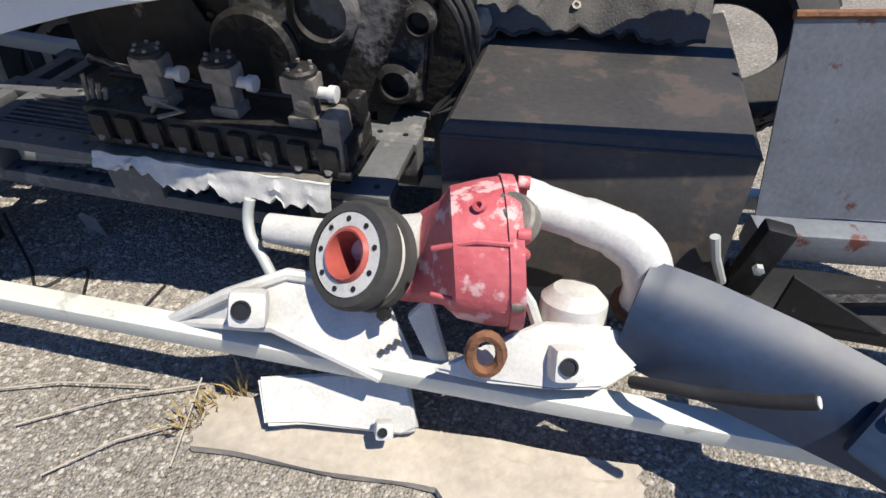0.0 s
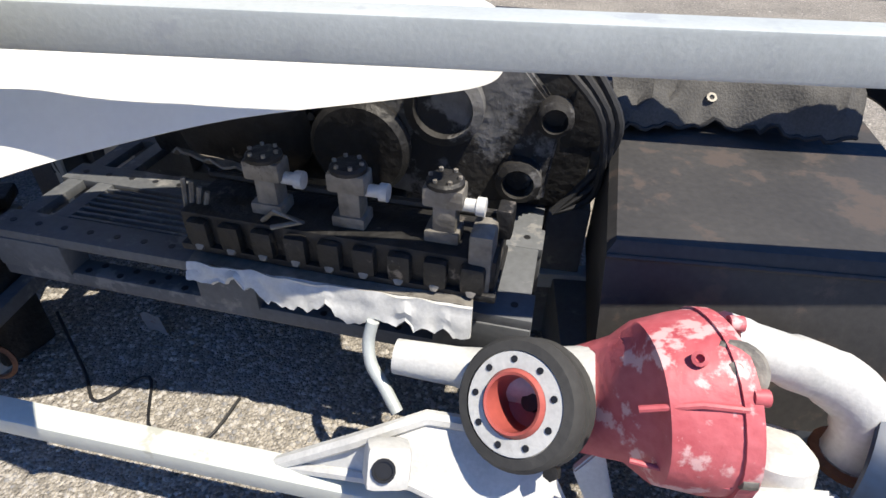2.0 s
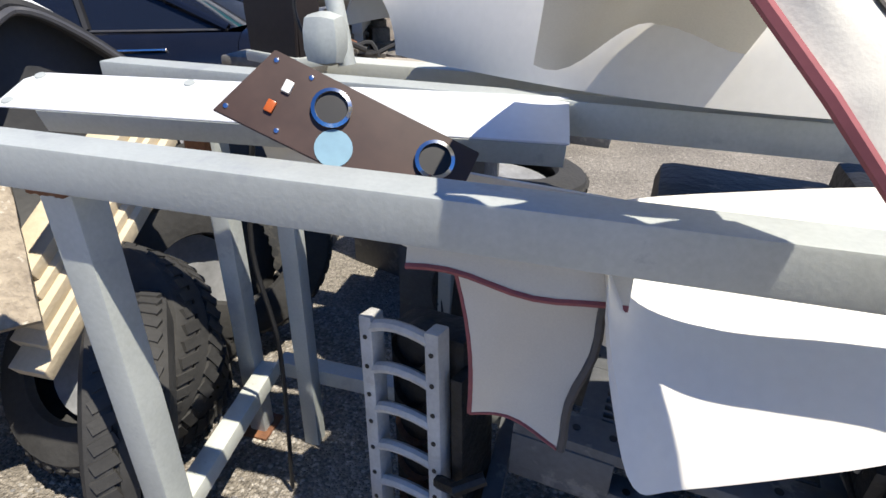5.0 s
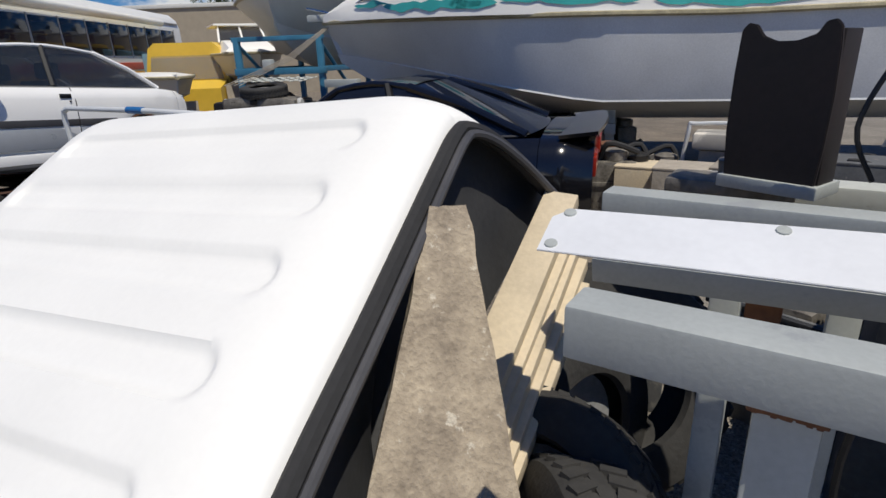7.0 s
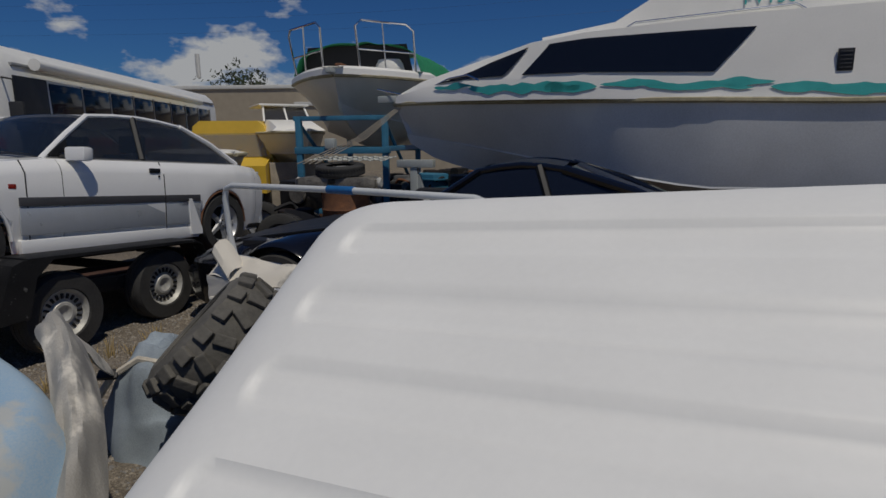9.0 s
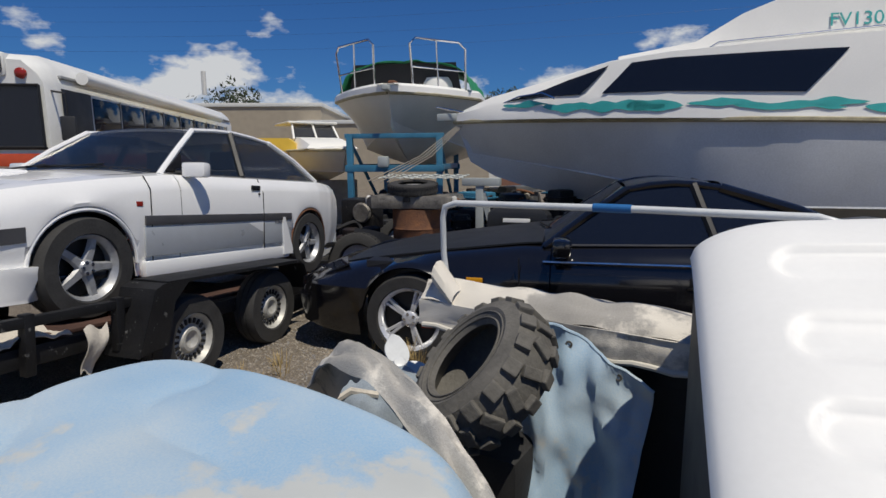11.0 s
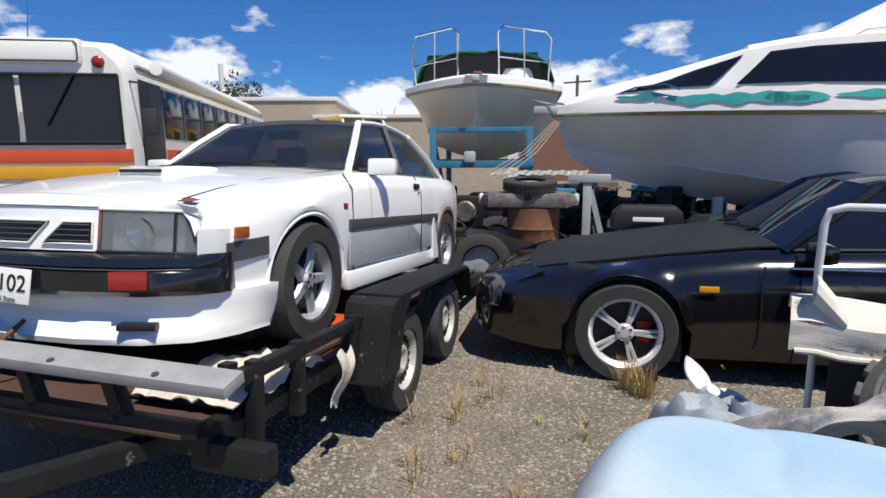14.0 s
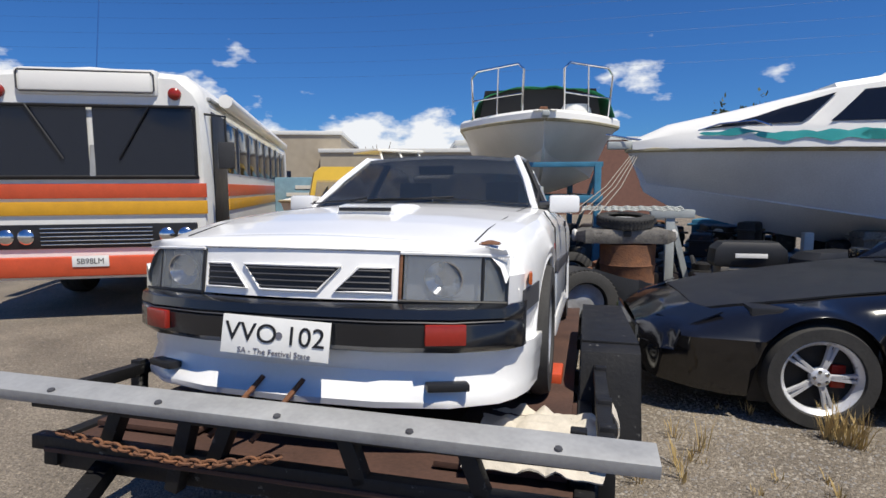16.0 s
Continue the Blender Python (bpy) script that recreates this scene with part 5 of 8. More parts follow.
# ---------- bus ----------
BUS = pose(-14.05, 2.62, 0.0, 0, 0, 38.0)
def bus():
    p = thing("striped_bus", "white 1970s bus with red and ochre stripes", "bus", BUS)
    W, L, H = 1.20, 9.0, 2.82
    sec = [(-W, 0.45), (-W, 1.05), (-W, 1.56), (-W * 0.985, 2.38), (-W * 0.93, 2.60), (-W * 0.78, 2.76), (0, H), (W * 0.78, 2.76), (W * 0.93, 2.60), (W * 0.985, 2.38), (W, 1.56), (W, 1.05), (W, 0.45)]
    def ring(y, k):
        return [Vector((x * (1 - 0.05 * k), y, z - (0.10 * k if z > 2.5 else 0))) for x, z in sec]
    bm = loft_bm(bmesh.new(), [ring(0.0, 1.0), ring(0.10, 0.3), ring(0.3, 0), ring(L, 0)], False, True)
    part("shell", bm, "bus_white", p, "", True)
    # front: windscreen halves, stripes, grille, lamps
    for s in (1, -1):
        sheet("windscreen", lambda u, v: Vector((s * lerp(0.03, 1.06, u), -0.03, lerp(1.60, 2.34, v))), 6, 4, "glass_dark", p, 0.008, "dark windscreen half")
        tube("wiper", [(s * 0.62, -0.05, 2.36), (s * 0.28, -0.045, 1.78)], 0.012, "ink", p, 6)
        lathe("marker_lamp", [(0.07, 0), (0.065, 0.03), (0.04, 0.05), (0, 0.055)], "lens_red", p, Matrix.Translation((s * 0.88, -0.004, 2.50)) @ R(90), 16, "round red marker lamp")
        for dx in (0.72, 0.92):
            lathe("headlamp", [(0.085, 0), (0.085, 0.03), (0.07, 0.045), (0, 0.06)], "chrome", p, Matrix.Translation((s * dx, -0.005, 0.93)) @ R(90), 18)
        tube("mirror_arm", [(s * 1.15, 0.1, 2.3), (s * 1.42, -0.1, 2.25), (s * 1.42, -0.1, 1.95)], 0.014, "ink", p, 6)
        box("mirror", (0.18, 0.05, 0.30), (s * 1.42, -0.1, 1.82), "black_plastic_and_shade", p, 0.02)
    box("screen_pillar", (0.06, 0.03, 0.78), (0, 0.02, 1.97), "alu", p, 0.008, R(-8))
    box("screen_rubber", (2.2, 0.03, 0.035), (0, -0.02, 1.575), "ink", p, 0.01)
    box("destination_box", (1.44, 0.30, 0.30), (0, 0.11, 2.61), "bus_white", p, 0.06)
    box("destination_panel", (1.30, 0.02, 0.20), (0, -0.042, 2.61), "hull_white", p, 0.008)
    tube("panel_seal", [(-0.66, -0.046, 2.50), (0.66, -0.046, 2.50), (0.68, -0.046, 2.53), (0.68, -0.046, 2.69), (0.66, -0.046, 2.72), (-0.66, -0.046, 2.72), (-0.68, -0.046, 2.69), (-0.68, -0.046, 2.53)], 0.009, "trim_grey", p, 6, closed=True)
    for z in (1.585, 2.355):
        tube("screen_seal", [(-1.08, -0.034, z), (1.08, -0.034, z)], 0.018, "ink", p, 6)
    for x in (-1.08, 1.08):
        tube("screen_seal", [(x, -0.034, 1.585), (x, -0.034, 2.355)], 0.018, "ink", p, 6)
    box("red_stripe", (2.34, 0.02, 0.16), (0, -0.012, 1.43), "bus_red", p, 0.003)
    box("ochre_stripe", (2.34, 0.02, 0.15), (0, -0.012, 1.24), "bus_yellow", p, 0.003)
    g = box("grille", (2.1, 0.03, 0.27), (0, -0.010, 0.93), "ink", p, 0.02)
    for k in range(5):
        box("grille_bar", (1.15, 0.02, 0.012), (0, -0.028, 0.84 + 0.045 * k), "chrome", g, 0.002)
    box("bumper", (2.40, 0.12, 0.22), (0, -0.06, 0.60), "bus_red", p, 0.03, None, "orange-red bumper")
    n = box("number_plate", (0.372, 0.01, 0.12), (-0.05, -0.126, 0.66), "plate_white", p, 0.002)
    text("plate_letters", "SB98LM", 0.085, "ink", n, Matrix.Translation((-0.05, -0.1325, 0.66)) @ R(90))
    for s in (1, -1):
        x = s * (W + 0.006)
        y = 0.95
        for k in range(8):
            w_ = box("side_window", (0.012, 0.86, 0.66), (s * (W * 0.99 + 0.004), 1.5 + 0.93 * k, 1.98), "glass_dark", p, 0.02)
            box("window_frame", (0.014, 0.04, 0.72), (s * (W * 0.99 + 0.008), 1.5 + 0.93 * k + 0.455, 1.98), "alu", w_, 0.004)
        box("door_opening", (0.014, 0.75, 1.85), (s * (W + 0.004), 0.62, 1.42), "ink", p, 0.02)
        box("red_stripe", (0.012, 7.8, 0.16), (x, 4.95, 1.43), "bus_red", p, 0.002)
        box("ochre_stripe", (0.012, 7.8, 0.15), (x, 4.95, 1.24), "bus_yellow", p, 0.002)
        box("lower_panel", (0.012, 7.8, 0.28), (x, 4.95, 0.62), "bus_red", p, 0.002)
        box("rain_gutter", (0.05, 8.6, 0.04), (s * (W * 0.97), 4.6, 2.50), "alu", p, 0.01)
        tube("rolled_awning", [(s * (W + 0.10), 0.6, 2.52), (s * (W + 0.10), 7.4, 2.46)], 0.085, "hull_white", p, 10)
        for y in (1.9, 6.6):
            wheel(p, (s * 1.02, y, 0.46), 0.46, 0.26, 0.27, "steel", "tyre", "bus_white", s)
    tube("aerial", [(-0.1, 0.5, 2.8), (0.0, 0.7, 4.6)], 0.008, "chrome", p, 5)
    return p
bus()

# ---------- background buildings, van, trees, poles ----------
def building(name, label, m, w, d, h, material, roof_m, windows=()):
    p = thing(name, label, "building", m)
    box("wall", (w, d, h), (0, d / 2, h / 2), material, p, 0.0)
    box("parapet", (w + 0.15, d + 0.15, 0.18), (0, d / 2, h + 0.09), roof_m, p, 0.02)
    for x, z, ww, hh in windows:
        f = box("window", (ww, 0.08, hh), (x, -0.01, z), "glass_dark", p, 0.01)
        box("frame", (ww + 0.12, 0.05, 0.06), (x, -0.02, z - hh / 2), "roof_white", f, 0.005)
    return p
building("block_shed", "cream concrete-block shed with flat roof", pose(-30.6, 16.8, 0, 0, 0, 32), 14, 10, 4.0, "brick", "roof_white", ((3.5, 1.7, 2.2, 1.2),))
building("white_shed", "low white-walled workshop with flat roof", pose(-21.0, 21.5, 0, 0, 0, 30), 9, 8, 3.1, "brick", "roof_white")
building("white_gable_shed", "small white rendered building", pose(-18.2, 23.5, 0, 0, 0, 30), 3.2, 7, 3.5, "roof_white", "roof_white")
building("brick_building", "long brown-brick building with pale fascia", pose(-12.5, 30, 0, 0, 0, 26), 14, 10, 3.9, "brick_red", "roof_white")
building("far_warehouse", "long pale flat-roofed warehouse far beyond the yard", pose(8, 46, 0, 0, 0, 10), 46, 12, 4.0, "brick", "roof_white")
tube("chimney", [(-25.0, 14.3, 4.0), (-25.0, 14.3, 4.9)], 0.09, "roof_white", tagged(new("flue"), "white flue pipe on the block shed", "flue"), 8)

def van():
    p = thing("yellow_van", "faded yellow van parked behind the cars", "van", pose(-14.1, 7.4, 0, 0, 0, 40))
    loft("body", [[Vector((x * k, y, z)) for x, z in ((-0.85, 0.4), (-0.88, 1.1), (-0.74, 1.75), (-0.6, 1.86), (0.6, 1.86), (0.74, 1.75), (0.88, 1.1), (0.85, 0.4))] for y, k in ((0.35, 0.97), (0.5, 1), (3.8, 1))], "yellow_van", p)
    loft("nose", [[Vector((-0.82, y, 0.4)), Vector((-0.82, y, z)), Vector((0.82, y, z)), Vector((0.82, y, 0.4))] for y, z in ((-0.35, 0.95), (0.3, 1.1))], "yellow_van", p)
    quad("windscreen", [(-0.75, 0.30, 1.12), (0.75, 0.30, 1.12), (0.66, 0.36, 1.70), (-0.66, 0.36, 1.70)], "lens_clear", p)
    for s in (1, -1):
        for y in (0.3, 2.9):
            wheel(p, (s * 0.78, y, 0.31), 0.31, 0.18, 0.19, "steel", out=s)
van()
box_c = thing("shipping_crate", "pale blue metal crate with white lettering bars", "crate", pose(-16.6, 9.2, 0, 0, 0, 35))
box("body", (1.6, 1.4, 1.7), (0, 0, 0.85), "blue_box", box_c, 0.02)
for k in range(4):
    box("label_bar", (0.5, 0.01, 0.08), (-0.3 + 0.2 * (k % 2), -0.706, 1.0 + 0.16 * k), "roof_white", box_c, 0.0)

def tree(x, y, h, spread, seed, n=420, bare=False):
    p = thing("tree", "bare grey leafless tree beyond the sheds" if bare else "grey-green gum tree with open crown", "tree", pose(x, y, 0))
    rnd = random.Random(seed)
    bm = bmesh.new()
    tube_bm(bm, [(0, 0, 0), (0.1, 0, h * 0.3), (0, 0.1, h * 0.55)], [0.18, 0.13, 0.08], 7)
    tips = []
    for k in range(9):
        a = k * 2.4
        z0 = h * rnd.uniform(0.28, 0.5)
        e = Vector((spread * 0.8 * math.cos(a) * rnd.uniform(.5, 1), spread * 0.8 * math.sin(a) * rnd.uniform(.5, 1), h * rnd.uniform(0.62, 0.95)))
        tube_bm(bm, smooth_pts([(0, 0, z0), (e.x * 0.4, e.y * 0.4, lerp(z0, e.z, 0.45)), e], 3), [0.07, 0.06, 0.05, 0.045, 0.035, 0.03, 0.02], 5)
        tips.append(e)
    part("trunk", bm, "bark", p, "", True)
    if not bare:
        bm = bmesh.new()
        for _ in range(n):
            c = rnd.choice(tips) + Vector((rnd.gauss(0, spread * 0.22), rnd.gauss(0, spread * 0.22), rnd.gauss(0, h * 0.07)))
            for _ in range(5):
                q = c + Vector((rnd.gauss(0, .16), rnd.gauss(0, .16), rnd.gauss(0, .12)))
                s = rnd.uniform(0.10, 0.22)
                d1, d2 = Vector((rnd.gauss(0, 1), rnd.gauss(0, 1), rnd.gauss(0, 1))).normalized() * s, Vector((rnd.gauss(0, 1), rnd.gauss(0, 1), rnd.gauss(0, 1))).normalized() * s * 0.5
                bm.faces.new([bm.verts.new(v) for v in (q - d1, q + d2, q + d1, q - d2)])
        part("crown", bm, "leaf", p)
tree(-43, 29.5, 6.8, 3.2, 4)
tree(-20.5, 33, 5.4, 1.6, 8, 260)
tree(-33, 36, 5.6, 1.8, 12, 160, True)
tree(-8.5, 34, 6.0, 1.6, 15, 260)
tree(-27, 40, 5.5, 2.2, 22, 200, True)

def pole(x, y, h):
    p = thing("power_pole", "wooden power pole with crossarm", "pole", pose(x, y, 0))
    tube("mast", [(0, 0, 0), (0, 0, h)], 0.12, "bark", p, 8)
    box("crossarm", (2.2, 0.12, 0.12), (0, 0.0, h - 0.5), "bark", p, 0.01)
pole(-20, 44, 7.5)
pole(-62, 18, 16)
pole(-2, 46, 7.5)
for k in range(6):
    w = tube("power_line", [(-62, 18, 15.4 - 1.1 * k), (-30, 32, 14.2 - 1.0 * k), (8, 46, 15.4 - 1.1 * k)], 0.004, "wire", None, 5, bend=8)
    tagged(w, "thin black overhead power line", "cable")

# ---------- steel rack ----------
def rack():
    p = thing("steel_rack", "galvanised square-tube rack full of salvaged parts", "rack")
    def bar(name, a, b, w=0.06, h=None, m="galv"):
        a, b = Vector(a), Vector(b)
        d = b - a
        h = h or w
        bm = cube(bmesh.new(), (d.length, w, h), (0, 0, 0), None, 0.006)
        rot = Vector((1, 0, 0)).rotation_difference(d.normalized()).to_matrix().to_4x4()
        if abs(d.normalized().z) < 0.99:
            z = math.atan2(d.y, d.x)
            rot = R(0, 0, math.degrees(z)) @ R(0, -math.degrees(math.asin(d.normalized().z)), 0)
        bmesh.ops.transform(bm, matrix=Matrix.Translation((a + b) / 2) @ rot, verts=bm.verts[:])
        return part(name, bm, m, p, "", True)
    bar("upper_rail", (-3.168, 0.968, 1.106), (2.4, 0.995, 1.12), 0.07, 0.07)
    bar("upper_rail", (-3.30, 1.50, 1.115), (2.4, 1.50, 1.115), 0.07, 0.07)
    bar("lower_rail", (-2.93, 0.995, 0.245), (1.4, 0.47, 0.245), 0.06, 0.055, "galv_pale")
    bar("lower_rail", (-2.98, 1.55, 0.245), (1.4, 1.50, 0.245), 0.055)
    bar("post", (-2.93, 0.995, 0), (-2.93, 0.995, 1.085), 0.065)
    bar("post", (-3.05, 1.50, 0), (-3.05, 1.50, 1.08), 0.055)
    bar("post", (-2.86, 1.50, 0), (-2.86, 1.50, 1.08), 0.05)
    bar("post", (1.38, 0.50, 0), (1.38, 0.50, 0.27), 0.06)
    bar("post", (2.3, 0.995, 0), (2.3, 0.995, 1.085), 0.06)
    bar("post", (2.3, 1.5, 0), (2.3, 1.5, 1.08), 0.06)
    bar("end_tube", (-2.94, 1.03, 0.245), (-3.0, 1.52, 0.245), 0.055, None, "galv_pale")
    for x in (-2.25, 0.1):
        yf = 0.995 - 0.121 * (x + 2.93)
        bar("shelf_bearer", (x, yf + 0.03, 0.25), (x, 1.52, 0.25), 0.045, None, "pallet")
    for x in (-2.945, -3.06):
        box("foot_plate", (0.11, 0.11, 0.01), (x, 0.995 if x > -3 else 1.5, 0.006), "rust", p, 0.002)
    bm = bmesh.new()
    for k in range(16):
        x = -2.965 + 0.0045 * k
        cube(bm, (0.007, 0.012, 0.010 + 0.006 * abs(nz3(k, 1, 2, 0.9))), (x, 0.955, 1.065 + 0.004 * nz3(k, 0, 0, 1.3)), None, 0.002)
    part("weld_bead", bm, "rust", p, "rusty weld bead")
    box("rust_bracket", (0.055, 0.02, 0.07), (-2.98, 1.36, 1.02), "rust", p, 0.004, None, "orange rusted bracket")
rack()

PAL = pose(-2.22, 1.255, 0.0, 0, 0, -8.3)
def pallet():
    p = thing("plastic_pallet", "dark grey perforated plastic pallet on the rack shelf", "pallet", PAL)
    W, D, zt, zb = 1.42, 0.62, 0.50, 0.345
    for y in (0.03, D / 2, D - 0.03):
        box("runner", (W, 0.06, 0.045), (W / 2, y, zb + 0.022), "pallet", p, 0.005)
        for x in (0.11, W / 2 - 0.03, W - 0.11):
            box("block", (0.22 if x != W / 2 - 0.03 else 0.16, 0.07, zt - zb - 0.06), (x, y, (zt + zb) / 2 + 0.005), "pallet", p, 0.006)
    for y in (0.045, D - 0.045, D / 2):
        d = box("deck_edge", (W, 0.09, 0.03), (W / 2, y, zt - 0.015), "pallet", p, 0.004)
        for k in range(18):
            lathe("hole", [(0.009, 0), (0.009, 0.0015), (0, 0.0015)], "ink", d, Matrix.Translation((0.05 + k * 0.078, y, zt)), 8)
    for k in range(7):
        box("slat", (0.42, 0.009, 0.02), (0.38, 0.10 + 0.024 * k, zt - 0.012), "pallet", p, 0.002)
    for x in (0.05, 0.15, 0.62, 0.98, 1.36):
        box("deck_cross", (0.05 if x < 1.3 else 0.10, D - 0.1, 0.028), (x, D / 2, zt - 0.016), "pallet", p, 0.004)
    for r_ in range(2):
        for k in range(13):
            if k in (5, 6):
                continue
            lathe("hole", [(0.009, 0), (0.009, 0.0015), (0, 0.0015)], "ink", p, Matrix.Translation((0.16 + k * 0.095 + 0.03 * r_, 0.018 + 0.026 * r_, zb + 0.0446)), 8)
pallet()

def foam_strip():
    rnd = random.Random(3)
    def f(u, v):
        x = lerp(-1.60, -0.945, u)
        y = lerp(1.135, 1.03, u) - 0.015 - 0.02 * v
        low = 0.066 + 0.03 * nz3(u * 9, 4) + 0.025 * nz3(u * 30, 7) - (0.03 if u < 0.3 else 0)
        return Vector((x, y + 0.008 * nz3(u * 14, v * 3), 0.545 + 0.02 * u - v * low + 0.10 * max(0, 0.0)))
    o = sheet("torn_gasket_board", f, 70, 6, "alloy_clean", None, 0.008)
    tagged(o, "torn whitish fibre board hanging over the pallet's edge", "board")
    o2 = sheet("board_top", lambda u, v: Vector((lerp(-1.60, -0.945, u), lerp(1.135, 1.03, u) - 0.015 + 0.14 * v, 0.546 + 0.02 * u + 0.004 * nz3(u * 9, v * 5))), 20, 4, "alloy", o, 0.006)
foam_strip()

def cylinder_head():
    m = pose(-1.245, 1.19, 0.555, 0, 0, -9)
    p = thing("injector_engine_head", "oily black cylinder head with three injector pumps", "engine part", m)
    box("casting", (0.72, 0.17, 0.10), (0, 0, 0.05), "oily", p, 0.012)
    box("cover_flange", (0.73, 0.19, 0.018), (0, -0.005, 0.012), "oily", p, 0.004)
    for k in range(9):
        b = box("cover_lobe", (0.052, 0.03, 0.07), (-0.31 + 0.078 * k, -0.092, 0.055), "oily", p, 0.012)
        lathe("bolt_head", [(0.011, 0), (0.011, 0.009), (0, 0.011)], "alloy", b, Matrix.Translation((-0.31 + 0.078 * k, -0.10, 0.024)) @ R(60), 6)
    for k, x in enumerate((-0.16, 0.03, 0.235)):
        b = box("pump_foot", (0.075, 0.06, 0.03), (x, -0.02, 0.112), "alloy", p, 0.006)
        box("pump_body", (0.05, 0.05, 0.08), (x + 0.004, -0.02, 0.155), "alloy", b, 0.008)
        box("pump_head", (0.085, 0.055, 0.045), (x, -0.02, 0.205), "alloy", b, 0.008)
        lathe("pump_cap", [(0.04, 0), (0.04, 0.008), (0.034, 0.014), (0, 0.015)], "oily", b, Matrix.Translation((x, -0.02, 0.228)), 14)
        for j in range(6):
            a = j * 1.047
            lathe("cap_screw", [(0.005, 0), (0.005, 0.006), (0, 0.007)], "alloy", b, Matrix.Translation((x + 0.03 * math.cos(a), -0.02 + 0.03 * math.sin(a), 0.242)), 6)
        lathe("pump_spigot", [(0.014, 0), (0.014, 0.03), (0.020, 0.032), (0.020, 0.05), (0, 0.052)], "alloy_clean", b, Matrix.Translation((x + 0.035, -0.02, 0.185)) @ R(0, 90, 0), 12)
    tube("fuel_rail", [(-0.34, 0.03, 0.135), (-0.1, 0.035, 0.13), (0.34, 0.03, 0.14)], 0.011, "oily", p, 8)
    box("end_bracket", (0.05, 0.08, 0.17), (0.325, -0.05, 0.075), "alloy", p, 0.01)
    box("end_lug", (0.035, 0.05, 0.07), (0.36, 0.0, 0.15), "oily", p, 0.008)
    for k in range(4):
        tube("valve_rod", [(-0.37 + 0.015 * k, -0.05, 0.06), (-0.36 + 0.018 * k, -0.04, 0.16 - 0.01 * k)], 0.006, "alloy", p, 6)
    tube("lever", [(-0.16, -0.07, 0.10), (-0.11, -0.10, 0.15), (-0.06, -0.08, 0.12), (-0.13, -0.09, 0.10)], 0.006, "alloy", p, 6)
cylinder_head()

def engine():
    m = pose(-1.12, 1.72, 0.50, 0, 0, -6)
    p = thing("dirty_engine", "oily engine block with flaking alloy timing cover", "engine", m)
    box("block", (0.86, 0.55, 0.40), (0.05, 0.10, 0.20), "oily", p, 0.03)
    rnd = random.Random(7)
    prism("timing_cover", [(-0.30, 0.0), (-0.22, 0.30), (-0.05, 0.42), (0.18, 0.40), (0.34, 0.22), (0.32, -0.02), (0.05, -0.06)], 0.05, "grimy", p, Matrix.Translation((0.05, -0.17, 0.07)) @ R(90), 0.008)
    lathe("crank_boss", [(0.10, 0), (0.10, 0.04), (0.075, 0.05), (0.07, 0.03), (0, 0.03)], "grimy", p, Matrix.Translation((0.10, -0.215, 0.30)) @ R(90), 24)
    lathe("pulley", [(0.13, 0), (0.135, 0.02), (0.12, 0.03), (0.135, 0.04), (0.12, 0.055), (0.04, 0.05), (0, 0.05)], "oily", p, Matrix.Translation((-0.12, -0.22, 0.17)) @ R(90), 28)
    for x, z, r in ((-0.18, 0.40, 0.05), (0.30, 0.12, 0.06), (0.37, 0.30, 0.045)):
        lathe("port_boss", [(r, 0), (r, 0.05), (r * 0.7, 0.06), (r * 0.6, 0.02), (0, 0.02)], "grimy", p, Matrix.Translation((x, -0.21, z)) @ R(90), 16)
    for k in range(12):
        lathe("bolt_head", [(0.012, 0), (0.012, 0.012), (0, 0.014)], "oily", p, Matrix.Translation((rnd.uniform(-0.28, 0.36), -0.222, rnd.uniform(0.06, 0.46))) @ R(90), 6)
    box("alternator_lug", (0.12, 0.12, 0.20), (0.44, -0.12, 0.28), "oily", p, 0.03)
    lathe("oil_filter", [(0.055, 0), (0.058, 0.02), (0.058, 0.16), (0.04, 0.19), (0, 0.19)], "alloy", p, Matrix.Translation((0.50, -0.05, 0.10)), 18)
    for k in range(3):
        tube("hose", [(0.36 + 0.04 * k, -0.2, 0.42), (0.48 + 0.02 * k, -0.24, 0.30), (0.50, -0.2, 0.08 + 0.04 * k), (0.40, -0.22, 0.02)], 0.011, "rubber", p, 8, bend=5)
    box("gearbox", (0.50, 0.5, 0.34), (-0.60, 0.12, 0.17), "oily", p, 0.05)
    lathe("flywheel_ring", [(0.20, 0), (0.205, 0.04), (0.18, 0.05), (0, 0.05)], "oily", p, Matrix.Translation((-0.48, -0.16, 0.17)) @ R(90), 32)
    # timbers that carry it to the ground
    for x in (-0.6, 0.05, 0.45):
        box("timber_bearer", (0.12, 0.55, 0.50), (x, 0.12, -0.25), "pallet", p, 0.01)
engine()

def rust_sheet():
    o = sheet("flaking_sheet", lambda u, v: Vector((lerp(-1.75, -1.42, u), 1.42 + 0.12 * v - 0.02 * u, 0.66 - 0.07 * v + 0.02 * nz3(u * 4, v * 4) - 0.05 * u + (0.03 * nz3(u * 14, 5) if v < 0.2 else 0))), 20, 6, "alloy", None, 0.006)
    tagged(o, "flaking rust-brown sheet on the pallet", "sheet metal")
rust_sheet()

